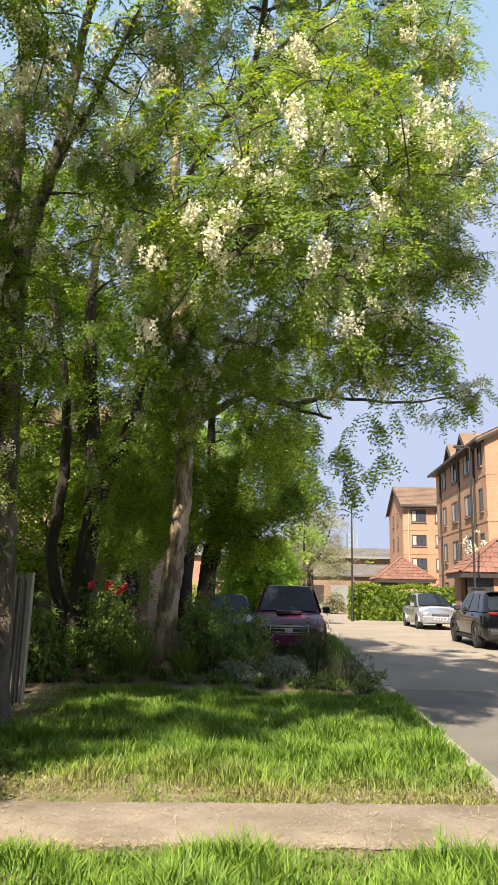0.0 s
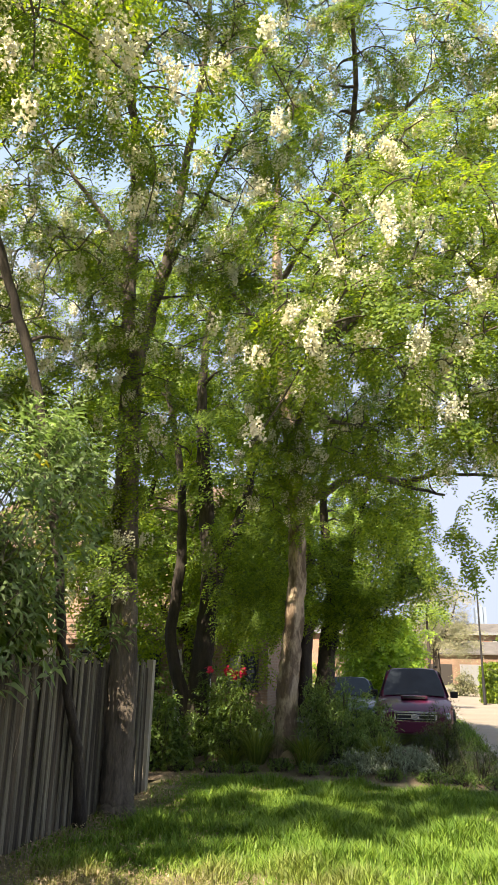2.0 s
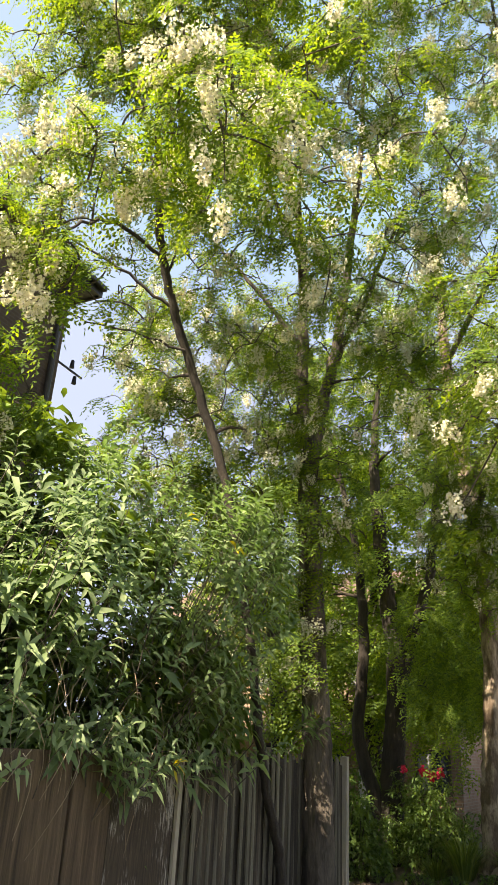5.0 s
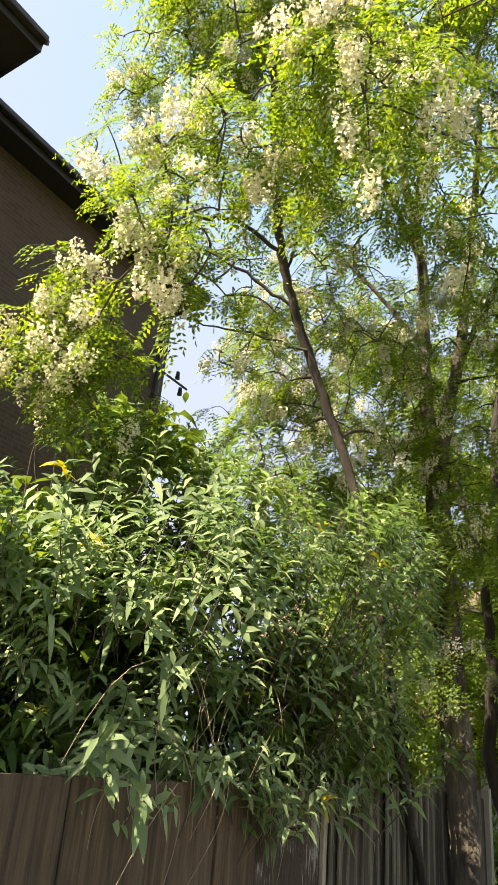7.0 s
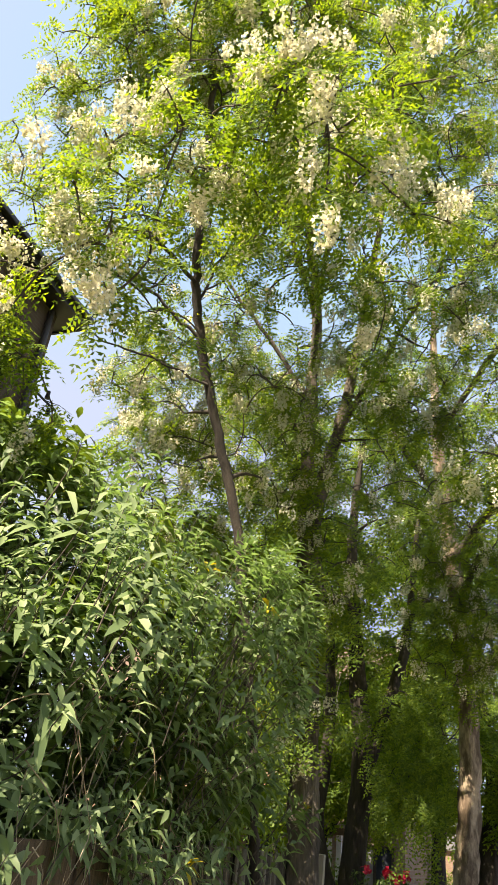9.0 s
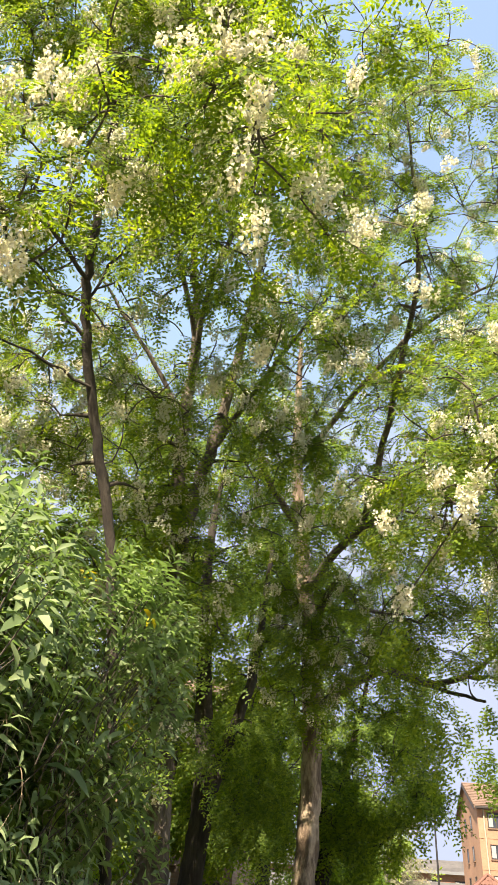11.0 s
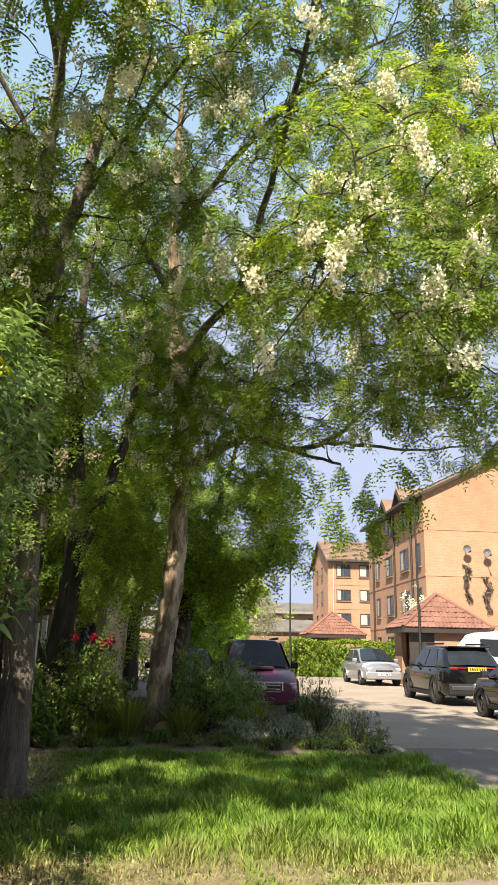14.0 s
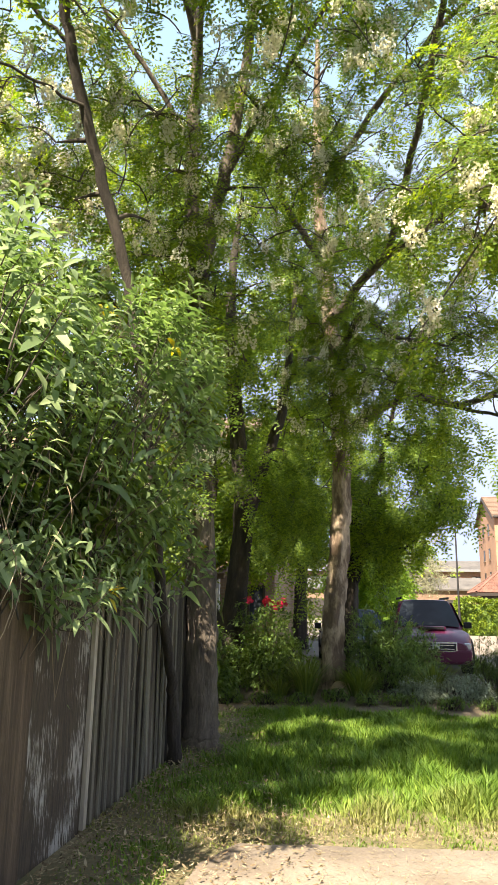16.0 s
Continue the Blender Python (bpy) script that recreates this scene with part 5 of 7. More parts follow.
bush("broom_bush", 65, (1.6, 14.2), (0.55, 0.5, 1.2), 340, M["broom"], "feathery green bush in front of the purple car", 0.095, 0.02, 13, 0.09, 0.1, upward=0.9)
bush("rosemary_bush", 66, (2.72, 13.6), (0.58, 0.5, 1.12), 480, M["rosemary"], "spiky dark rosemary bush at the bed's corner", 0.06, 0.009, 18, 0.07, 0.05, upward=1.4)
bush("lavender_bush", 67, (3.2, 13.1), (0.55, 0.45, 0.7), 340, M["rosemary"], "low woody bush with dry stalks at the kerb", 0.05, 0.008, 14, 0.06, 0.05, upward=1.2)
bush("silver_plant", 68, (2.05, 12.95), (0.62, 0.4, 0.42), 260, M["silver_leaf"], "low silver-leaved plant at the front of the bed", 0.075, 0.012, 14, 0.07, 0.3, upward=0.5)
bush("silver_plant", 69, (1.45, 12.8), (0.45, 0.35, 0.3), 170, M["silver_leaf"], "low silver-leaved plant at the front of the bed", 0.075, 0.012, 14, 0.07, 0.3, upward=0.5)
bush("silver_plant", 70, (2.45, 13.1), (0.22, 0.2, 0.24), 60, M["silver_leaf"], "small pale silver plant beside the rosemary", 0.06, 0.016, 12, 0.05, 0.2)
spikes("strap_plant", 71, (-0.15, 12.9), 260, 0.75, 0.42, M["strap"], "tuft of long arching strap leaves by the trunk")
spikes("strap_plant", 72, (0.65, 12.85), 300, 0.6, 0.45, M["strap"], "tuft of long arching strap leaves by the trunk")
spikes("strap_plant", 73, (1.75, 13.3), 300, 0.62, 0.5, M["strap"], "tuft of long arching strap leaves in the bed")
spikes("strap_plant", 74, (-0.55, 13.0), 160, 0.4, 0.35, M["strap"], "low tuft of strap leaves in the bed")
for i, (x, y, s) in enumerate(((-1.3, 12.5, 0.26), (-0.7, 12.45, 0.22), (-0.2, 12.4, 0.16), (0.3, 12.5, 0.2), (0.75, 12.4, 0.16), (1.2, 12.5, 0.2), (1.9, 12.45, 0.18), (2.5, 12.5, 0.2), (2.9, 12.6, 0.22), (3.4, 12.5, 0.25), (3.5, 13.6, 0.35))):
    bush("ground_cover", 75 + i, (x, y), (s * 1.5, s, s * 0.7), 60, M["shrub"], "low creeping green plant on the bare earth", 0.05, 0.02, 10, 0.05, category="plant")


def ivy_skirt():
    """Undergrowth behind the fence end and under the dark trees."""
    rng = np.random.default_rng(90)
    n = 900
    c = np.stack([rng.uniform(-6, -0.6, n), rng.uniform(14.6, 18.0, n), np.zeros(n)], -1)
    c[:, 2] = 0.1 + rng.uniform(0, 1, n) ** 1.2 * (1.1 + 0.5 * np.sin(c[:, 0] * 2.0))
    v, f = leafy(rng, c, np.tile([0, -0.4, 0.4], (n, 1)), 10, 0.2, 0.12, 0.05)
    link("undergrowth", array_mesh("undergrowth", v, f), M["shrub"], None, "dark tangled undergrowth beneath the trees", "undergrowth", kind="stuff")


ivy_skirt()


def hanging_ivy():
    """Long trailing leafy strands hanging from the dark branches."""
    rng = np.random.default_rng(91)
    chunks = []
    for x, y, top, low in ((-0.35, 13.4, 4.2, 1.9), (-0.6, 13.6, 4.0, 1.7), (0.0, 13.7, 3.8, 2.1), (-1.0, 13.3, 4.4, 2.2), (-0.15, 13.5, 3.6, 1.6), (2.6, 10.8, 3.9, 2.9),
                           (3.1, 10.9, 4.0, 2.8), (1.9, 11.4, 4.2, 3.1), (3.5, 10.6, 4.0, 3.2), (2.2, 11.0, 4.1, 3.3)):
        n = int((top - low) * 9)
        z = rng.uniform(low, top, n)
        c = np.stack([x + 0.12 * np.sin(z * 3) + rng.normal(0, 0.08, n), y + rng.normal(0, 0.08, n), z], -1)
        chunks.append(sprays(rng, c, np.tile([0, 0, -0.8], (n, 1)), 10, 0.12, 0.2, 4, 0.06, 0.9)[0])
    link("hanging_foliage", array_mesh("hanging_foliage", *joined(chunks)), M["robinia_lifted"], None, "trailing leafy strands hanging from the branches", "foliage", kind="stuff")


hanging_ivy()


def hedge():
    rng = np.random.default_rng(95)
    ob = empty("hedge", (0, 0, 0), 0, "clipped sunlit green hedge behind the silver car", "hedge")
    x0, x1, y0, y1, z1 = 6.0, 12.0, 40.6, 41.8, 1.85
    g = gz(41)
    n = 1700
    face = rng.integers(0, 3, n)
    x, y, z = rng.uniform(x0, x1, n), rng.uniform(y0, y1, n), rng.uniform(g, z1, n)
    y = np.where(face == 0, y0 + rng.normal(0, 0.07, n), y)
    z = np.where(face == 1, z1 + 0.06 * np.sin(x * 2.2) + rng.normal(0, 0.06, n), z)
    x = np.where(face == 2, x0 + rng.normal(0, 0.08, n), x)
    c = np.stack([x, y, z], -1)
    out = np.where((face == 0)[:, None], [0, -1.0, 0.3], np.where((face == 1)[:, None], [0, 0, 1.0], [-1.0, 0, 0.2]))
    link("foliage", array_mesh("hedge_foliage", *leafy(rng, c, out, 5, 0.12, 0.16, 0.085, 0.2, 0.8)), M["hedge"], ob, kind="stuff")
    part("core", boxed(x0 + 0.15, x1 - 0.1, y0 + 0.15, y1 - 0.1, g - 0.05, z1 - 0.15, 0.08), M["shrub"], ob)


hedge()
bush("pampas_shrub", 96, (11.35, 35.7), (0.9, 0.2, 4.9), 420, M["blossom"], "creamy blossoming shrub behind the bin store", 0.2, 0.07, 10, 0.22, z0=gz(37))
bush("blossom_shrub", 97, (5.6, 50.0), (1.0, 0.8, 1.7), 220, M["pale_leaf"], "cream blossoming shrub beside the lamp post", 0.16, 0.07, 10, 0.2, z0=gz(50))
bush("court_shrub", 98, (2.1, 36.0), (1.8, 1.0, 1.1), 300, M["bright_leaf"], "low light green shrub at the end of the bay", 0.14, 0.05, 10, 0.2, z0=gz(36))
bush("court_shrub", 99, (-1.6, 33.0), (2.2, 1.2, 2.0), 320, M["hedge"], "green shrub at the end of the bay", 0.14, 0.05, 10, 0.22, z0=gz(33))
bush("corner_shrub", 100, (9.6, 62.0), (1.6, 1.0, 2.4), 240, M["hedge"], "green shrub at the corner of the brick flats", 0.2, 0.08, 10, 0.3, z0=gz(60))


def rock():
    bm = bmesh.new()
    bmesh.ops.create_icosphere(bm, subdivisions=3, radius=0.17)
    for v in bm.verts:
        v.co *= 1 + 0.28 * noise.noise(v.co * 9 + Vector((3, 1, 4)))
        v.co.z *= 0.62
    ob = part("rock", bm, M["stone"], None, "rounded sandstone rock at the foot of the trunk", 60, category="rock")
    ob.location = (0.38, 12.95, bed_height(0.38, 12.95) + 0.05)


rock()


# ---------- buildings ----------
def window_on(parent, x, y, z0, z1, wide, face, panes=2, curtain=0.4, sill=True):
    """A window set in a wall. face: 's' for a wall that looks towards -y, 'w' for one that looks towards -x. x, y: its middle on the wall."""
    m = pose(x, y, 0, 0, 0, 0 if face == "s" else -90)
    w, t = wide / 2, 0.06
    bm = bmesh.new()
    box(bm, -w, w, -0.05, 0.02, z1 - t, z1)
    box(bm, -w, w, -0.05, 0.02, z0, z0 + t)
    box(bm, -w, -w + t, -0.049, 0.02, z0 + t, z1 - t)
    box(bm, w - t, w, -0.049, 0.02, z0 + t, z1 - t)
    for i in range(1, panes):
        c = -w + wide * i / panes
        box(bm, c - 0.035, c + 0.035, -0.048, 0.018, z0 + t, z1 - t)
    win = part("window", bm, M["frame"], parent)
    win.matrix_basis = m
    for i in range(panes):
        a, b = -w + wide * i / panes + 0.035, -w + wide * (i + 1) / panes - 0.035
        part("pane", boxed(a, b, -0.02, -0.008, z0 + t, z1 - t), M["glass"], win)
    if curtain:
        part("curtain", boxed(-w + 0.08, -w + 0.08 + wide * curtain, -0.026, -0.0215, z0 + 0.1, z1 - 0.1), M["curtain"], win, "pale curtain behind the glass")
    if sill:
        part("sill", boxed(-w - 0.05, w + 0.05, -0.10, 0.0, z0 - 0.07, z0 - 0.004), M["brick_brown"], win)
    return win


def roof_slab(parent, corners, thick, material, name="roof"):
    """A sloping slab of roof from its four upper corners."""
    bm = bmesh.new()
    top = [bm.verts.new(c) for c in corners]
    low = [bm.verts.new((c[0], c[1], c[2] - thick)) for c in corners]
    bm.faces.new(top)
    bm.faces.new(low[::-1])
    for i in range(4):
        bm.faces.new((top[i], low[i], low[(i + 1) % 4], top[(i + 1) % 4]))
    return part(name, bm, material, parent)


def tile_courses(parent, eave_a, eave_b, ridge_a, ridge_b, rows, material):
    """Overlapping rows of tiles on a roof slope, each row a thin step proud of the one above."""
    ea, eb, ra, rb = (Vector(c) for c in (eave_a, eave_b, ridge_a, ridge_b))
    n = (eb - ea).cross(ra - ea).normalized()
    if n.z < 0:
        n = -n
    bm = bmesh.new()
    for i in range(rows):
        s0, s1 = i / rows, (i + 1.08) / rows
        s1 = min(s1, 1.0)
        a, b, c, d = ea.lerp(ra, s0), eb.lerp(rb, s0), eb.lerp(rb, s1), ea.lerp(ra, s1)
        q = [bm.verts.new(p) for p in (a + n * 0.05, b + n * 0.05, c + n * 0.02, d + n * 0.02, a + n * 0.004, b + n * 0.004)]
        bm.faces.new(q[:4])
        bm.faces.new((q[4], q[5], q[1], q[0]))
    return part("tile_coursing", bm, material, parent, "overlapping rows of roof tiles", kind="stuff")


def flats_a():
    """The four-storey block whose gable faces the verge."""
    g = gz(36) - 0.05
    x0, x1, y0, y1, e = 11.95, 20.1, 35.9, 47.2, 9.15
    xm, top = (x0 + x1) / 2, 11.15
    ob = empty("flats", (0, 0, 0), 0, "four-storey orange brick block of flats with a gable", "building")
    part("wall", prism([(x0, g), (x1, g), (x1, e), (xm, top), (x0, e)], "y", y0, y1), M["brick"], ob)
    for a, b in ((x0 - 0.45, xm), (x1 + 0.45, xm)):
        slope = (top - e) / (xm - x0)
        za = e - 0.45 * slope + 0.16
        roof_slab(ob, [(a, y0 - 0.2, za), (b, y0 - 0.2, top + 0.16), (b, y1 + 0.2, top + 0.16), (a, y1 + 0.2, za)], 0.12, M["tile_brown"])
        tile_courses(ob, (a, y0 - 0.2, za), (a, y1 + 0.2, za), (b, y0 - 0.2, top + 0.16), (b, y1 + 0.2, top + 0.16), 14, M["tile_brown"])
        part("verge_board", prism([(a, za - 0.26), (b, top - 0.1), (b, top + 0.05), (a, za - 0.11)], "y", y0 - 0.26, y0 - 0.21), M["fascia"], ob)
    part("gutter", boxed(x0 - 0.55, x0 - 0.42, y0 - 0.1, y1 + 0.1, e - 0.22, e - 0.08, 0.03), M["fascia"], ob)
    part("soffit", boxed(x0 - 0.42, x0 - 0.01, y0 + 0.02, y1, e - 0.2, e - 0.16), M["fascia"], ob)
    for y in (37.9, 41.1, 45.8):
        bm = bmesh.new()
        cylinder(bm, 0.06, 0.06, e - 0.25 - g, Matrix.Translation((x0 - 0.07, y, (e - 0.25 + g) / 2)), 10)
        part("drainpipe", bm, M["fascia"], ob)
    rows = ((7.85, 9.02), (5.6, 6.75), (3.42, 4.55), (1.2, 2.3))
    for k, (a, b) in enumerate(rows):
        window_on(ob, x0, 39.3, a, b, 1.45, "w", 2, 0.3)
        window_on(ob, x0, 42.35, a, b, 1.3, "w", 2, 0.35)
        window_on(ob, x0, 36.85, a, b, 0.62, "w", 1, 0)
        window_on(ob, x0, 44.9, a, b, 0.8, "w", 1, 0.4)
        if k < 3:
            window_on(ob, 16.45, y0, a + 0.22, b + 0.02, 1.2, "s", 2, 0.3, False)
            window_on(ob, 18.9, y0, a + 0.22, b + 0.02, 1.2, "s", 2, 0.3, False)
    for z in (2.75, 5.05, 7.3):
        part("string_course", boxed(x0 - 0.025, x1, y0 - 0.02, y0, z, z + 0.04), M["brick"], ob)
        part("string_course", boxed(x0 - 0.025, x0, y0, y1, z, z + 0.15), M["brick"], ob)
    for y in (39.3, 42.35):
        part("dormer_gable", prism([(y - 0.95, e - 0.15), (y + 0.95, e - 0.15), (y, e + 0.75)], "x", x0 - 0.1, x0 + 1.4), M["brick"], ob)
        for s in (-1, 1):
            roof_slab(ob, [(x0 - 0.35, y + s * 1.15, e - 0.1), (x0 - 0.35, y, e + 0.98), (x0 + 2.2, y, e + 0.98), (x0 + 2.2, y + s * 1.15, e - 0.1)], 0.08, M["tile_brown"], "dormer_roof")
            part("dormer_board", prism([(y + s * 1.15, e - 0.2), (y, e + 0.86), (y, e + 0.72), (y + s * 1.15, e - 0.36)], "x", x0 - 0.4, x0 - 0.355), M["fascia"], ob)
    # dark stain streaks below two dishes on the gable, added as small leaf blades
    for x, z, n in ((13.95, 5.6, 46), (14.95, 5.1, 40)):
        rng = np.random.default_rng(int(z * 10))
        s = np.linspace(0, 1, n)
        c = np.stack([x + 0.10 * np.sin(s * 9 + z) + rng.normal(0, 0.07, n), np.full(n, y0 - 0.05) + rng.normal(0, 0.02, n), z - 1.7 * s + rng.normal(0, 0.05, n)], -1)
        link("climber", array_mesh("climber", *leafy(rng, c, np.tile([0, -0.3, -0.8], (n, 1)), 30, 0.1, 0.08, 0.035, 0.4)), M["stain"], ob, "dark stain streak down the wall, built of small blades", kind="stuff")


def dish(x, y, z):
    """A satellite dish on its arm."""
    ob = empty("satellite_dish", (x, y, z), 0, "grey satellite dish fixed to the gable wall", "satellite dish", "satellite dishes")
    bm = bmesh.new()
    rings = [[bm.verts.new((0.21 * r * math.cos(a), -0.30 - 0.08 * r * r, 0.21 * r * math.sin(a))) for a in [k * math.pi / 8 for k in range(16)]] for r in (0.15, 0.5, 0.8, 1.0)]
    bm.faces.new(rings[0])
    for p, q in zip(rings, rings[1:]):
        for k in range(16):
            bm.faces.new((p[k], p[(k + 1) % 16], q[(k + 1) % 16], q[k]))
    part("reflector", bm, M["dish_grey"], ob, smooth=60)
    part("arm", boxed(-0.025, 0.025, -0.32, 0.0, -0.03, 0.03, 0.005), M["grey_metal"], ob)
    part("feed", boxed(-0.03, 0.03, -0.8, -0.66, -0.2, -0.12, 0.01), M["trim"], ob)
    part("feed_arm", boxed(-0.012, 0.012, -0.7, -0.35, -0.19, -0.16), M["grey_metal"], ob)


def flats_b():
    """The farther block, side on."""
    g = gz(68) - 0.05
    x0, x1, y0, y1, e = 13.3, 27.0, 68.5, 77.2, 9.75
    ym, top = (y0 + y1) / 2, 11.9
    ob = empty("flats", (0, 0, 0), 0, "distant four-storey brick block of flats with a tiled roof", "building")
    part("wall", prism([(y0, g), (y1, g), (y1, e), (ym, top), (y0, e)], "x", x0, x1), M["brick"], ob)
    for a in (y0 - 0.45, y1 + 0.45):
        roof_slab(ob, [(x0 - 0.25, a, e - 0.02), (x1, a, e - 0.02), (x1, ym, top + 0.2), (x0 - 0.25, ym, top + 0.2)], 0.14, M["tile_brown"])
        tile_courses(ob, (x0 - 0.25, a, e - 0.02), (x1, a, e - 0.02), (x0 - 0.25, ym, top + 0.2), (x1, ym, top + 0.2), 14, M["tile_brown"])
        part("verge_board", prism([(a, e - 0.35), (ym, top - 0.12), (ym, top + 0.06), (a, e - 0.17)], "x", x0 - 0.32, x0 - 0.26), M["fascia"], ob)
    part("gutter", boxed(x0 - 0.2, x1, y0 - 0.58, y0 - 0.45, e - 0.24, e - 0.06, 0.03), M["fascia"], ob)
    part("soffit", boxed(x0, x1, y0 - 0.45, y0 - 0.01, e - 0.24, e - 0.2), M["fascia"], ob)
    for a, b in ((8.15, 9.3), (5.95, 7.0), (3.75, 4.85), (1.4, 2.5)):
        window_on(ob, 14.75, y0, a, b, 1.35, "s", 2, 0.25)
        window_on(ob, 17.1, y0, a, b, 1.7, "s", 2, 0.35)
        window_on(ob, 19.8, y0, a, b, 1.35, "s", 2, 0.25)
        window_on(ob, x0, 71.5, a, b, 0.7, "w", 1, 0.2)
        window_on(ob, x0, 74.2, a, b, 0.7, "w", 1, 0)
    for z in (2.95, 5.2, 7.4):
        part("string_course", boxed(x0 - 0.025, x1, y0 - 0.03, y0, z, z + 0.07), M["brick"], ob)
    bm = bmesh.new()
    cylinder(bm, 0.06, 0.06, e - g, Matrix.Translation((x0 + 0.5, y0 - 0.07, (e + g) / 2)), 10)
    part("drainpipe", bm, M["light_board"], ob)


flats_a()
dish(13.95, 35.9, 6.35)
dish(14.95, 35.9, 6.2)
flats_b()


def tile_mesh():
    bm = bmesh.new()
    xs = [-0.165, -0.08, 0.0, 0.08, 0.165]
    zs = [0.0, 0.03, 0.012, 0.03, 0.0]
    top = [[bm.verts.new((x, y, z + (0.03 if y == 0 else 0.0))) for x, z in zip(xs, zs)] for y in (0.0, 0.36)]
    low = [bm.verts.new((x, 0.0, 0.0)) for x in xs]
    for i in range(4):
        bm.faces.new((top[0][i], top[0][i + 1], top[1][i + 1], top[1][i]))
        bm.faces.new((low[i], low[i + 1], top[0][i + 1], top[0][i]))
    me = bpy.data.meshes.new("tile")
    bm.to_mesh(me)
    bm.free()
    me.materials.append(M["tile"])
    return me


TILE = tile_mesh()
STORES = []


def bin_store(x0, x1, y0, y1, label):
    """A low brick store with a pyramid roof of tiles."""
    g = gz(y0) - 0.05
    e, top = 2.5, 4.02
    ob = empty("bin_store", (0, 0, 0), 0, label, "outbuilding", "hip-roofed stores")
    bm = bmesh.new()
    w = 0.22
    box(bm, x0, x1, y1 - w, y1, g, e - 0.1)
    box(bm, x1 - w, x1, y0, y1 - w, g, e - 0.1)
    box(bm, x0, x0 + w, y0 + 1.1, y1 - w, g, e - 0.1)
    box(bm, x0 + 1.15, x1 - w, y0, y0 + w, g, e - 0.1)
    part("wall", bm, M["brick"], ob)
    part("door", boxed(x0 + 0.05, x0 + 1.15, y0 + 0.05, y0 + 0.1, g, e - 0.15), M["fascia"], ob, "dark slatted door")
    part("beam", boxed(x0 - 0.3, x1 + 0.3, y0 - 0.3, y0 - 0.22, e - 0.22, e - 0.02, 0.01), M["fascia"], ob)
    part("beam", boxed(x0 - 0.3, x0 - 0.22, y0 - 0.22, y1 + 0.3, e - 0.22, e - 0.02, 0.01), M["fascia"], ob)
    xm, ym = (x0 + x1) / 2, (y0 + y1) / 2
    a, b, c, d, p = (x0 - 0.32, y0 - 0.32, e), (x1 + 0.32, y0 - 0.32, e), (x1 + 0.32, y1 + 0.32, e), (x0 - 0.32, y1 + 0.32, e), (xm, ym, top)
    bm = bmesh.new()
    vs = [bm.verts.new(q) for q in (a, b, c, d, p)]
    for i, j in ((0, 1), (1, 2), (2, 3), (3, 0)):
        bm.faces.new((vs[i], vs[j], vs[4]))
    bm.faces.new(vs[3::-1])
    roof = part("roof", bm, M["tile"], ob)
    for q in (a, b, d):
        v, f = tube_arrays(np.array([np.array(q) + (np.array(p) - np.array(q)) * s for s in np.linspace(0, 1, 8)]) + [0, 0, 0.03], np.full(8, 0.085), 8)
        link("hip_ridge", array_mesh("hip_tiles", v, f, True), M["tile"], roof)
    STORES.append((roof, a, b, c, d, p))


bin_store(10.1, 13.5, 33.0, 35.2, "low brick bin store with a red tiled pyramid roof")
bin_store(8.7, 12.0, 50.2, 53.2, "farther brick bin store with a red tiled pyramid roof")


def terrace():
    """The long brick terrace at the end of the side road."""
    ob = empty("terrace", (0, 0, 0), 0, "long low red brick terrace in the distance", "building")
    y0, g, e = 100.0, gz(100) - 0.05, 6.6
    part("wall", boxed(-60, 26, y0, y0 + 9, g, e), M["brick_red"], ob)
    roof_slab(ob, [(-60.5, y0 - 0.6, e - 0.1), (26.5, y0 - 0.6, e - 0.1), (26.5, y0 + 4.5, e + 1.3), (-60.5, y0 + 4.5, e + 1.3)], 0.2, M["slate"])
    roof_slab(ob, [(-60.5, y0 + 9.6, e - 0.1), (26.5, y0 + 9.6, e - 0.1), (26.5, y0 + 4.5, e + 1.3), (-60.5, y0 + 4.5, e + 1.3)], 0.2, M["slate"])
    part("fascia", boxed(-60.5, 26.5, y0 - 0.68, y0 - 0.6, e - 0.4, e - 0.1), M["grey_metal"], ob)
    for i in range(20):
        x = -36 + i * 3.1
        window_on(ob, x, y0, 4.3, 5.6, 1.5, "s", 2, 0.3, False)
        window_on(ob, x, y0, 1.3, 2.7, 1.5, "s", 2, 0.3, False)


terrace()


def garages():
    """A low grey shed roof in front of the terrace."""
    ob = empty("garage_row", (0, 0, 0), 0, "low grey-brown garages with a shallow roof", "outbuilding")
    y0, g = 84.0, gz(84) - 0.05
    part("wall", boxed(-6, 14.5, y0, y0 + 6, g, 3.6), M["brick_brown"], ob)
    roof_slab(ob, [(-6.4, y0 - 0.4, 3.55), (14.9, y0 - 0.4, 3.55), (14.9, y0 + 3, 4.9), (-6.4, y0 + 3, 4.9)], 0.15, M["slate"])
    roof_slab(ob, [(-6.4, y0 + 6.4, 3.55), (14.9, y0 + 6.4, 3.55), (14.9, y0 + 3, 4.9), (-6.4, y0 + 3, 4.9)], 0.15, M["slate"])
    for i in range(6):
        part("garage_door", boxed(-4.8 + i * 3.1, -2.5 + i * 3.1, y0 - 0.04, y0 - 0.004, g, 2.4), M["grey_metal"] if i % 3 == 1 else M["fascia"], ob)


garages()


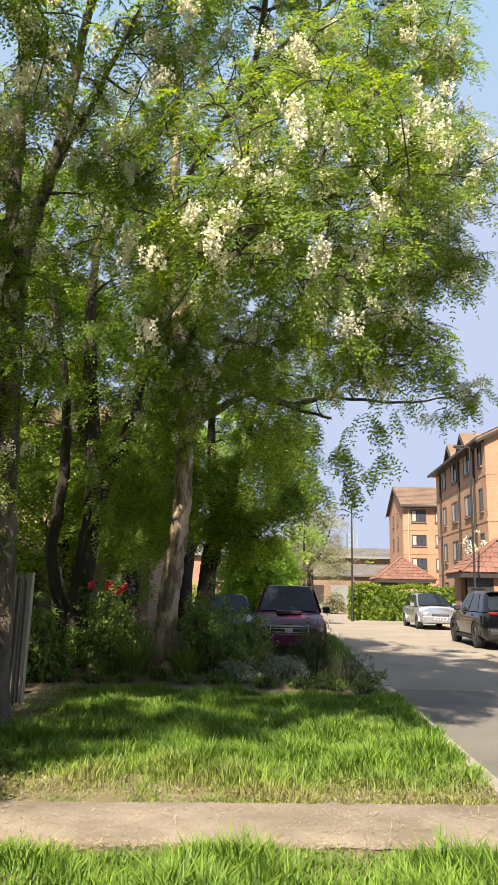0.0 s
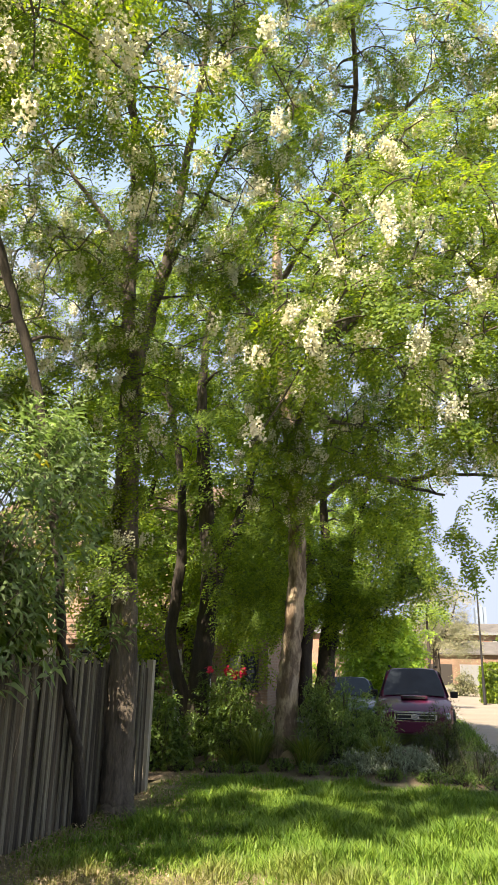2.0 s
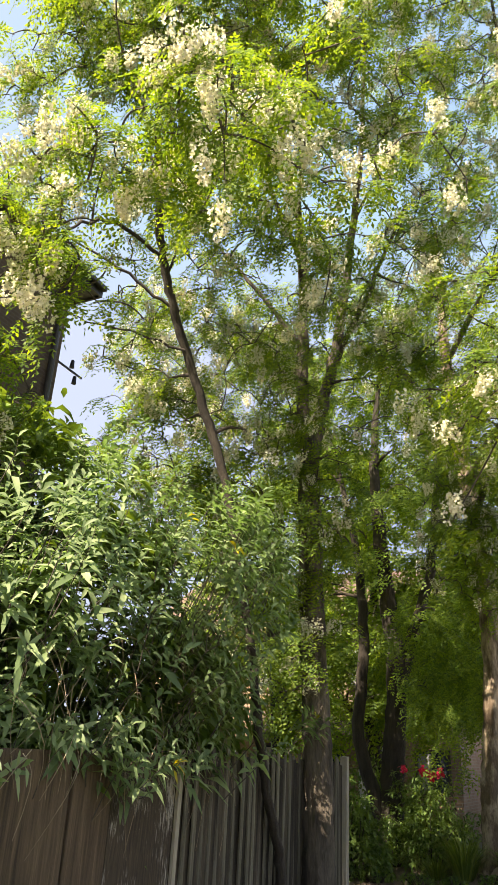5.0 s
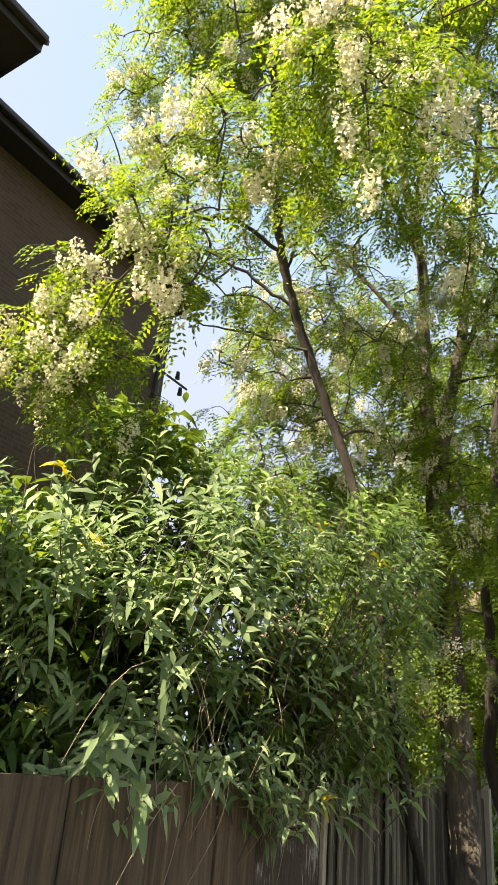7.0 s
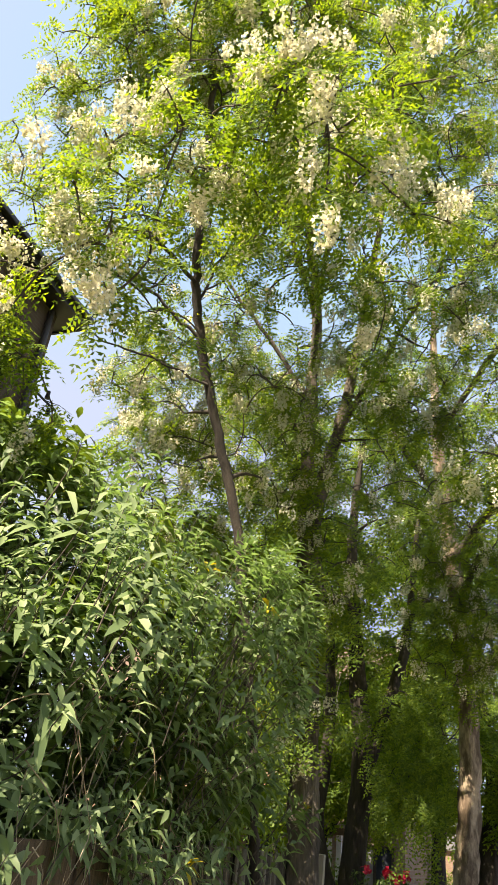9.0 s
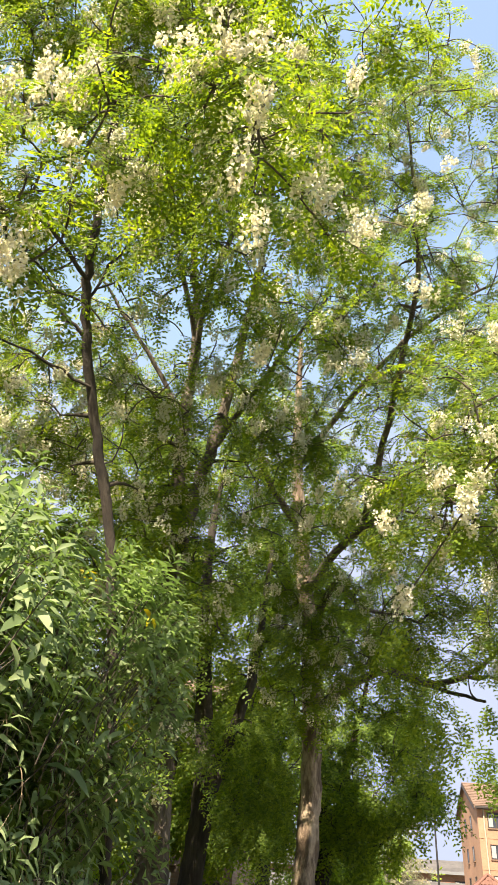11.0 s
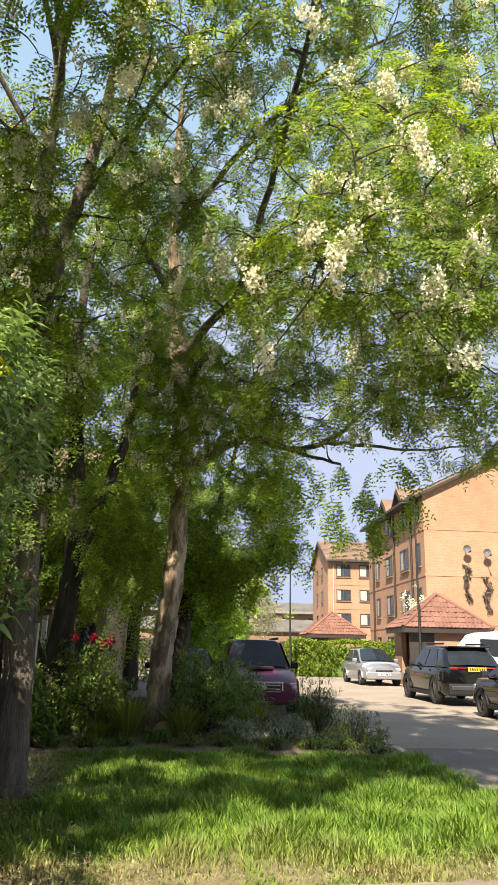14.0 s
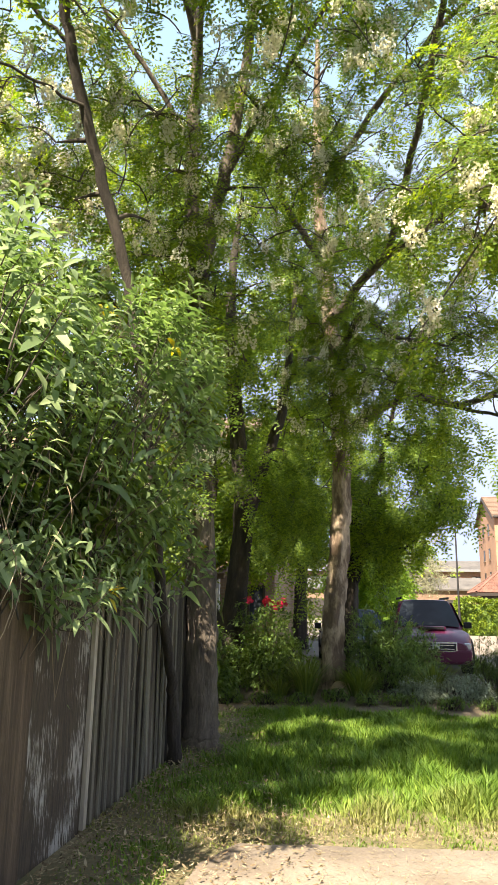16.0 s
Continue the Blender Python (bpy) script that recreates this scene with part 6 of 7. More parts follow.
def tower():
    ob = empty("tower_block", (0, 0, 0), 0, "hazy grey tower block on the horizon", "building")
    part("wall", boxed(39.5, 45.2, 420, 432, 0, 36), M["haze"], ob)
    part("stair_tower", boxed(41.6, 43.2, 418.5, 420, 0, 38), M["haze"], ob)
    for i in range(11):
        part("window_band", boxed(39.7, 41.4, 419.9, 419.99, 3 + i * 3.0, 4.4 + i * 3.0), M["haze_glass"], ob)


tower()


def cottage():
    """The tan brick house glimpsed between the trunks."""
    g = 0.0
    ob = empty("house", (0, 0, 0), 0, "tan brick house with a tiled porch glimpsed behind the trees", "house")
    x0, x1, y0, y1, e = -11.0, -1.5, 21.0, 28.0, 5.2
    ym = (y0 + y1) / 2
    part("wall", prism([(y0, g), (y1, g), (y1, e), (ym, e + 2.2), (y0, e)], "x", x0, x1), M["brick_tan"], ob)
    for a in (y0 - 0.4, y1 + 0.4):
        roof_slab(ob, [(x0 - 0.3, a, e - 0.15), (x1 + 0.3, a, e - 0.15), (x1 + 0.3, ym, e + 2.4), (x0 - 0.3, ym, e + 2.4)], 0.14, M["tile_brown"])
    roof_slab(ob, [(-9.5, y0 - 1.5, 2.2), (-2.6, y0 - 1.5, 2.2), (-2.6, y0 - 0.01, 2.95), (-9.5, y0 - 0.01, 2.95)], 0.1, M["tile_brown"], "porch_roof")
    tile_courses(ob, (-9.5, y0 - 1.5, 2.2), (-2.6, y0 - 1.5, 2.2), (-9.5, y0 - 0.01, 2.95), (-2.6, y0 - 0.01, 2.95), 6, M["tile_brown"])
    for x in (-9.3, -6.0, -2.8):
        part("porch_post", boxed(x - 0.06, x + 0.06, y0 - 1.4, y0 - 1.28, g, 2.12, 0.01), M["white"], ob)
    for x in (-8.2, -3.7):
        d = part("door", boxed(x - 0.45, x + 0.45, y0 - 0.06, y0 - 0.01, g + 0.05, 2.05, 0.01), M["white"], ob, "white front door")
        part("door_handle", boxed(x + 0.3, x + 0.36, y0 - 0.12, y0 - 0.064, 0.98, 1.04, 0.01), M["chrome"], d)
    for x in (-6.6, -5.0, -2.2):
        window_on(ob, x, y0, 0.95, 2.0, 0.9, "s", 2, 0.4)
    for x in (-9.2, -6.6, -3.8):
        window_on(ob, x, y0, 3.5, 4.6, 1.2, "s", 2, 0.4)


cottage()


def near_flats():
    """The tall brown brick block close behind the fence: a flat front with a projecting wing."""
    ob = empty("flats", (0, 0, 0), 0, "tall brown brick block of flats behind the fence", "building")
    e = 10.35
    # both walls use the brick that has their shade painted in
    part("wall", boxed(-14.0, -6.85, 3.0, 10.3, 0.0, e), M["brick_shaded"], ob)
    part("wing_wall", boxed(-14.0, -5.45, -8.0, 4.5, 0.0, e), M["brick_shaded"], ob)
    for x, y0, y1 in ((-6.4, 4.96, 10.75), (-5.0, -8.4, 4.95)):
        part("soffit", boxed(-14.0, x - 0.04, y0, y1 - 0.04, e - 0.12, e - 0.06), M["fascia"], ob)
        part("fascia", boxed(x - 0.04, x, y0, y1, e - 0.16, e + 0.08), M["fascia"], ob)
        part("fascia", boxed(-14.0, x - 0.041, y1 - 0.04, y1, e - 0.16, e + 0.08), M["fascia"], ob)
        roof_slab(ob, [(x + 0.05, y0, e + 0.09), (x + 0.05, y1 + 0.05, e + 0.09), (-10, y1 - 3.0, e + 2.4), (-10, y0, e + 2.4)], 0.1, M["tile_brown"])
        part("gutter", boxed(x + 0.005, x + 0.12, y0, y1, e - 0.04, e + 0.07, 0.03), M["fascia"], ob)
    bm = bmesh.new()
    cylinder(bm, 0.06, 0.06, e - 0.2, Matrix.Translation((-6.78, 10.05, e / 2 - 0.1)), 10)
    part("drainpipe", bm, M["fascia"], ob)
    br = part("wire_bracket", boxed(-6.88, -6.85, 10.3, 11.05, 8.5, 8.54, 0.005), M["black_metal"], ob, "black telephone wire bracket")
    for y, z in ((10.72, 8.68), (10.85, 8.38)):
        bm = bmesh.new()
        cylinder(bm, 0.05, 0.035, 0.16, Matrix.Translation((-6.87, y, z)), 10)
        part("insulator", bm, M["trim"], br)


near_flats()


def lamp_post(x, y, tall, reach, label):
    g = gz(y)
    ob = empty("street_lamp", (x, y, g), 0, label, "street lamp", "street lamps")
    bm = bmesh.new()
    cylinder(bm, 0.08, 0.075, 1.2, Matrix.Translation((0, 0, 0.55)), 12)
    cylinder(bm, 0.05, 0.035, tall - 1.15, Matrix.Translation((0, 0, 1.15 + (tall - 1.15) / 2)), 12)
    part("column", bm, M["black_metal"], ob, smooth=50)
    part("arm", boxed(min(0, reach), max(0, reach), -0.025, 0.025, tall - 0.04, tall + 0.01, 0.008), M["black_metal"], ob)
    h = part("lamp_head", boxed(reach - 0.28, reach + 0.12, -0.1, 0.1, tall - 0.04, tall + 0.06, 0.03), M["black_metal"], ob)
    part("lens", boxed(reach - 0.22, reach + 0.06, -0.07, 0.07, tall - 0.06, tall - 0.042), M["lens"], h)


lamp_post(5.75, 39.0, 6.0, -0.3, "tall black street lamp at the end of the hedge")
lamp_post(9.75, 30.3, 7.4, -0.35, "black street lamp in front of the bin store")


# ---------- vehicles ----------
def loft(sections):
    """A skin through closed half outlines mirrored in x. sections: lists of (y, [(x, z), ...]) from the sill up to the middle."""
    bm = bmesh.new()
    rings = []
    for y, half in sections:
        pts = [(x, z) for x, z in half] + [(-x, z) for x, z in half[::-1] if x > 1e-6]
        rings.append([bm.verts.new((x, y, z)) for x, z in pts])
    for a, b in zip(rings, rings[1:]):
        for i in range(len(a) - 1):
            bm.faces.new((a[i], a[i + 1], b[i + 1], b[i]))
        bm.faces.new((a[-1], a[0], b[0], b[-1]))
    bm.faces.new(rings[0])
    bm.faces.new(rings[-1][::-1])
    return bm


def lerp(a, b, s):
    return tuple(p + (q - p) * s for p, q in zip(a, b))


def panel(a, b, c, d, inset, lift, thick=0.008):
    """A thin panel on the face a b c d, drawn in from its edges and lifted off it."""
    a, b, c, d = (Vector(p) for p in (a, b, c, d))
    n = (b - a).cross(d - a).normalized()
    m = (a + b + c + d) / 4
    q = [p + (m - p).normalized() * inset * 1.41 + n * lift for p in (a, b, c, d)]
    bm = bmesh.new()
    top = [bm.verts.new(p) for p in q]
    low = [bm.verts.new(p - n * thick) for p in q]
    bm.faces.new(top)
    bm.faces.new(low[::-1])
    for i in range(4):
        bm.faces.new((top[i], low[i], low[(i + 1) % 4], top[(i + 1) % 4]))
    return bm


def bowed(a, b, c, d, inset, lift, bow):
    """A curved pane over the face a b c d: drawn in from the edges, bulging along its normal, with rounded corners."""
    a, b, c, d = (Vector(p) for p in (a, b, c, d))
    n = (b - a).cross(d - a).normalized()
    m = (a + b + c + d) / 4
    a, b, c, d = (p + (m - p).normalized() * inset * 1.41 for p in (a, b, c, d))
    bm = bmesh.new()
    rows = []
    for j in range(7):
        s = j / 6
        l, r = a.lerp(d, s), b.lerp(c, s)
        pull = 0.035 * abs(2 * s - 1) ** 4
        rows.append([])
        for i in range(11):
            u = pull + (1 - 2 * pull) * i / 10
            rows[-1].append(bm.verts.new(l.lerp(r, u) + n * (lift + bow * (1 - (2 * u - 1) ** 2))))
    for p, q in zip(rows, rows[1:]):
        for i in range(10):
            bm.faces.new((p[i], p[i + 1], q[i + 1], q[i]))
    return bm


def wheel(parent, x, y, r, wide, rim_mat, spokes=5):
    s = 1 if x > 0 else -1
    w = empty("wheel", (x, y, r), 0)
    w.parent = parent
    turn = Matrix.Rotation(radians(90), 4, "Y")
    bm = bmesh.new()
    prof = [(r * 0.64, -wide / 2), (r * 0.93, -wide / 2), (r, -wide * 0.36), (r, wide * 0.36), (r * 0.93, wide / 2), (r * 0.64, wide / 2)]
    n = 28
    rings = [[bm.verts.new((px, rad * math.cos(2 * math.pi * k / n), rad * math.sin(2 * math.pi * k / n))) for rad, px in prof] for k in range(n)]
    for k in range(n):
        a, b = rings[k], rings[(k + 1) % n]
        for i in range(len(prof)):
            bm.faces.new((a[i], a[(i + 1) % len(prof)], b[(i + 1) % len(prof)], b[i]))
    part("tyre", bm, M["rubber"], w, smooth=40)
    bm = bmesh.new()
    cylinder(bm, r * 0.66, r * 0.66, wide * 0.5, turn, 28)
    part("hub", bm, M["trim"], w)
    bm = bmesh.new()
    for k in range(spokes):
        m = Matrix.Rotation(2 * math.pi * k / spokes, 4, "X")
        box(bm, s * wide * 0.27 - 0.012, s * wide * 0.27 + 0.022, -0.035, 0.035, 0.03, r * 0.64, 0.0, m)
    cylinder(bm, r * 0.15, r * 0.13, 0.06, Matrix.Translation((s * wide * 0.28, 0, 0)) @ turn, 14)
    part("rim", bm, rim_mat, w)


def car(name, label, at, turn, paint, spec, group="parked cars"):
    """A car with its nose towards +y. spec: lengths, heights and which fittings it has."""
    ob = empty(name, at, turn, label, "car", group)
    L, W, H = spec["length"] / 2, spec["width"] / 2, spec["height"]
    belt, hood, sill = spec["belt"], spec["hood"], 0.24
    cowl, r_front, r_rear, tail = spec["cowl"], spec["roof_front"], spec["roof_rear"], spec["tail"]
    nose = spec.get("nose", 0.62)

    def half(w, low, top, mid_top):
        return [(w * 0.86, low), (w * 0.96, low + 0.10), (w * 1.0, (low + top) * 0.5), (w * 0.985, top - 0.14), (w * 0.94, top - 0.05), (w * 0.82, top + 0.0), (w * 0.45, mid_top), (0.0, mid_top + 0.012)]

    secs = [(-L, half(W * 0.86, 0.36, belt - 0.10, belt - 0.08)), (-L + 0.10, half(W * 0.95, 0.28, belt - 0.03, belt)), (-L + 0.5, half(W, sill, belt, belt + 0.02)),
            (0.0, half(W, sill, belt, belt + 0.02)), (cowl - 0.05, half(W, sill, belt - 0.02, belt + 0.01)), ((cowl + L) / 2, half(W * 0.985, sill, hood + 0.02, hood + 0.06)),
            (L - 0.42, half(W * 0.95, sill, hood - 0.07, hood + 0.01)), (L - 0.2, half(W * 0.915, sill, hood - 0.13, hood - 0.05)), (L - 0.07, half(W * 0.865, 0.26, hood - 0.2, hood - 0.13)), (L, half(W * 0.77, 0.3, nose, nose + 0.04))]
    body = part("body", loft(secs), paint, ob, smooth=38)
    wb, wr = W * 0.93, W * spec.get("tumble", 0.72)
    z0, z1 = belt - 0.02, H - 0.03
    A, B, C, D = (wb, cowl, z0), (wr, r_front, z1), (wr, r_rear, z1 - 0.02), (wb * 0.97, tail, z0)
    m = lambda p: (-p[0], p[1], p[2])  # noqa: E731
    bm = bmesh.new()
    v = [bm.verts.new(p) for p in (A, B, C, D, m(A), m(B), m(C), m(D))]
    for q in ((0, 1, 5, 4), (1, 2, 6, 5), (2, 3, 7, 6), (0, 3, 2, 1), (4, 5, 6, 7), (0, 4, 7, 3)):
        bm.faces.new([v[i] for i in q])
    es = [e for e in bm.edges if not all(abs(x.co.z - z0) < 1e-4 for x in e.verts)]
    bmesh.ops.bevel(bm, geom=es, offset=0.16, segments=6, affect="EDGES", profile=0.5)
    for x in bm.verts:
        if x.co.z > z1 - 0.06:
            x.co.z += 0.045 * (1 - (x.co.x / wr) ** 2)
    part("roof", bm, paint, ob, smooth=45)
    part("windscreen", bowed(A, m(A), m(B), B, 0.05, 0.012, 0.05), M["car_glass"], ob, smooth=60)
    part("rear_window", bowed(m(D), D, C, m(C), 0.08, 0.012, 0.04), M["car_glass"], ob, smooth=60)
    cuts = spec.get("cuts", (0.0, 0.46, 0.94))
    for s in (1, -1):
        for a, b in zip(cuts, cuts[1:]):
            p = [lerp(A, D, a), lerp(A, D, b), lerp(B, C, b), lerp(B, C, a)]
            if s < 0:
                p = [m(x) for x in p[::-1]]
            p = [(x[0], x[1], x[2]) for x in p]
            quad = panel(p[1], p[0], p[3], p[2], 0.045, 0.012) if s > 0 else panel(p[1], p[0], p[3], p[2], 0.045, 0.012)
            part("side_window", quad, M["car_glass"], ob)
        mx = s * (W + 0.07)
        mir = part("mirror", boxed(min(mx - 0.09, mx + 0.09), max(mx - 0.09, mx + 0.09), cowl - 0.42, cowl - 0.30, belt - 0.02, belt + 0.13, 0.03), spec.get("mirror", M["trim"]), ob)
        part("mirror_glass", boxed(mx - 0.07, mx + 0.07, cowl - 0.432, cowl - 0.424, belt, belt + 0.11), M["chrome"], mir)
        for y in (spec["front_axle"], spec["rear_axle"]):
            wheel(ob, s * (W - 0.10), y, spec["wheel"], 0.22, spec.get("rim", M["alloy"]), spec.get("spokes", 5))
            bm = bmesh.new()
            r = spec["wheel"]
            ring = []
            for k in range(13):
                a = math.pi * k / 12
                ring.append([bm.verts.new((s * x, y + q * math.cos(a), r + q * math.sin(a) * 0.98)) for q, x in ((r * 1.04, W - 0.06), (r * 1.07, W + 0.016), (r * 1.2, W + 0.012), (r * 1.22, W - 0.06))])
            for a, b in zip(ring, ring[1:]):
                for i in range(3):
                    bm.faces.new((a[i], a[i + 1], b[i + 1], b[i]))
            part("wheel_arch", bm, spec.get("arch", M["trim"]), ob, smooth=40)
        part("sill_trim", boxed(min(s * (W - 0.05), s * (W + 0.006)), max(s * (W - 0.05), s * (W + 0.006)), -L * 0.45, L * 0.45, 0.22, 0.33, 0.02), spec.get("arch", M["trim"]), ob)
        for y in (cowl - 0.95, cowl - 1.85):
            part("door_handle", boxed(min(s * (W - 0.02), s * (W + 0.022)), max(s * (W - 0.02), s * (W + 0.022)), y, y + 0.18, belt - 0.14, belt - 0.10, 0.008), spec.get("handle", paint), ob)
        hl = spec["headlight"]
        part("headlight", boxed(min(s * W * 0.6, s * W * 0.87), max(s * W * 0.6, s * W * 0.87), L - 0.22, L - 0.03, hl, hl + spec.get("light_high", 0.17), 0.04), M["lens"], ob, "clear headlight")
        part("fog_lamp", boxed(min(s * W * 0.6, s * W * 0.78), max(s * W * 0.6, s * W * 0.78), L - 0.14, L + 0.004, 0.38, 0.48, 0.03), M["lens"], ob)
        t0, t1 = spec["tail_light"]
        part("tail_light", boxed(min(s * W * 0.55, s * W * 0.8), max(s * W * 0.55, s * W * 0.8), -L - 0.004, -L + 0.10, t0, t1, 0.02), M["red_lens"], ob, "red tail light")
        if spec.get("rails"):
            part("roof_rail", boxed(min(s * wr * 0.9, s * (wr * 0.9 + 0.04)), max(s * wr * 0.9, s * (wr * 0.9 + 0.04)), r_rear + 0.1, r_front - 0.1, H + 0.0, H + 0.055, 0.015), M["trim"], ob)
    part("front_bumper", boxed(-W * 0.88, W * 0.88, L - 0.12, L + 0.035, 0.27, 0.56, 0.05), spec.get("bumper", paint), ob)
    part("rear_bumper", boxed(-W * 0.88, W * 0.88, -L - 0.05, -L + 0.12, 0.28, 0.60, 0.05), spec.get("bumper", paint), ob)
    g0, g1, gw = spec["grille"]
    gr = part("grille", boxed(-gw, gw, L - 0.05, L + 0.02, g0, g1, 0.02), M["ink"], ob, "dark radiator grille")
    n = spec.get("bars", 3)
    for k in range(n):
        z = g0 + (g1 - g0) * (k + 0.5) / n
        part("grille_bar", boxed(-gw * 0.94, gw * 0.94, L + 0.016, L + 0.034, z - 0.012, z + 0.012, 0.004), M["chrome"], gr)
    if spec.get("chrome"):
        bm = bmesh.new()
        box(bm, -gw - 0.04, gw + 0.04, L - 0.02, L + 0.03, g1 - 0.01, g1 + 0.035, 0.01)
        box(bm, -gw - 0.04, -gw, L - 0.02, L + 0.03, g0, g1 - 0.01, 0.01)
        box(bm, gw, gw + 0.04, L - 0.02, L + 0.03, g0, g1 - 0.01, 0.01)
        box(bm, -gw, gw, L - 0.02, L + 0.03, g0 - 0.03, g0, 0.01)
        part("grille_surround", bm, M["chrome"], gr, "chrome grille surround")
        bm = bmesh.new()
        cylinder(bm, 0.065, 0.065, 0.03, Matrix.Translation((0, L + 0.04, (g0 + g1) / 2)) @ Matrix.Rotation(radians(90), 4, "X") @ Matrix.Diagonal((1.4, 1, 1, 1)), 20)
        part("badge", bm, M["chrome"], gr, "plain oval chrome badge")
    if spec.get("scoop"):
        y = (cowl + L) / 2 + 0.1
        sc = part("hood_scoop", boxed(-0.3, 0.3, y - 0.28, y + 0.12, hood + 0.05, hood + 0.13, 0.035), paint, ob)
        # a black sheet paints the dark of the scoop's opening
        part("scoop_mouth", boxed(-0.25, 0.25, y + 0.11, y + 0.128, hood + 0.065, hood + 0.115), M["ink"], sc)
    for y, z, mat in ((-L - 0.055, spec.get("plate_z", 0.85), M["plate_yellow"]), (L + 0.04, 0.40, M["plate_white"])):
        if y > 0 and spec.get("bare_front"):
            continue
        s = 1 if y > 0 else -1
        pl = part("number_plate", boxed(-0.26, 0.26, min(y, y + s * 0.012), max(y, y + s * 0.012), z, z + 0.11), mat, ob, "number plate with plain dark bars")
        for i in range(7):
            x = -0.21 + i * 0.062 + (0.02 if i > 3 else 0)
            part("plate_bar", boxed(x, x + 0.04, min(y + s * 0.012, y + s * 0.016), max(y + s * 0.012, y + s * 0.016), z + 0.02, z + 0.09), M["ink"], pl)
    for i in (0, 1):
        x = -0.42 + 0.62 * i
        a = Vector((x, cowl + 0.0, z0 + 0.05))
        part("wiper", panel(a, a + Vector((0.5, -0.06, 0.05)), a + Vector((0.5, -0.075, 0.065)), a + Vector((0, -0.015, 0.018)), 0.0, 0.03, 0.012), M["trim"], ob)
    return ob, body


SUV = dict(length=4.5, width=1.76, height=1.66, belt=1.0, hood=0.92, nose=0.70, cowl=0.92, roof_front=0.28, roof_rear=-1.75, tail=-2.12, front_axle=1.38, rear_axle=-1.24, wheel=0.36,
           headlight=0.56, light_high=0.15, tail_light=(0.8, 1.05), grille=(0.54, 0.70, 0.42), chrome=True, scoop=True, rails=True, bars=2, tumble=0.7, bare_front=True, cuts=(0.0, 0.4, 0.72, 0.98), mirror=M["trim"])
car("purple_car", "dark purple four-wheel drive with chrome grille and bonnet scoop", (2.33, 20.45, gz(20) - 0.03), 180, M["purple"], SUV)
SALOON = dict(length=4.3, width=1.74, height=1.40, belt=0.90, hood=0.82, cowl=0.75, roof_front=0.1, roof_rear=-1.25, tail=-1.85, front_axle=1.3, rear_axle=-1.25, wheel=0.31,
              headlight=0.5, light_high=0.14, tail_light=(0.7, 0.88), grille=(0.56, 0.68, 0.4), bars=2, cuts=(0.0, 0.45, 0.9))
car("blue_car", "dark blue saloon car parked in the shade", (0.55, 21.6, gz(21) - 0.03), 184, M["blue"], SALOON)
HATCH = dict(length=4.08, width=1.69, height=1.50, belt=0.95, hood=0.88, cowl=1.15, roof_front=0.05, roof_rear=-1.4, tail=-1.9, front_axle=1.28, rear_axle=-1.3, wheel=0.31,
             headlight=0.60, light_high=0.13, tail_light=(0.85, 1.0), grille=(0.56, 0.64, 0.36), bars=1, nose=0.66, tumble=0.68, cuts=(0.0, 0.44, 0.94), mirror=M["silver"], arch=M["silver"])
car("silver_car", "silver hatchback car facing along the court", (8.72, 34.3, gz(34) - 0.03), 182, M["silver"], HATCH)
CROSS = dict(length=4.5, width=1.87, height=1.65, belt=1.05, hood=0.98, cowl=0.85, roof_front=0.2, roof_rear=-1.55, tail=-2.1, front_axle=1.36, rear_axle=-1.32, wheel=0.37,
             headlight=0.64, tail_light=(0.97, 1.04), grille=(0.6, 0.85, 0.5), bars=2, rails=True, rim=M["dark_alloy"], cuts=(0.0, 0.42, 0.78), plate_z=0.93, bumper=M["trim"])
cross, _ = car("black_car", "black sport utility car with a yellow rear plate", (8.72, 24.3, gz(24) - 0.03), 0, M["black"], CROSS)
part("skid_plate", boxed(-0.75, 0.75, -2.32, -2.27, 0.42, 0.55, 0.03), M["dark_alloy"], cross, "silver bumper trim")
part("light_bar", boxed(-0.6, 0.6, -2.262, -2.2, 1.0, 1.03, 0.008), M["red_lens"], cross)
part("spoiler", boxed(-0.62, 0.62, -1.82, -1.48, 1.57, 1.61, 0.015), M["black"], cross)
car("dark_car", "black hatchback car parked at the road's edge", (8.5, 17.9, gz(18) - 0.03), 0, M["black"],
    dict(HATCH, height=1.45, belt=0.93, mirror=M["trim"], arch=M["trim"], rim=M["dark_alloy"]))


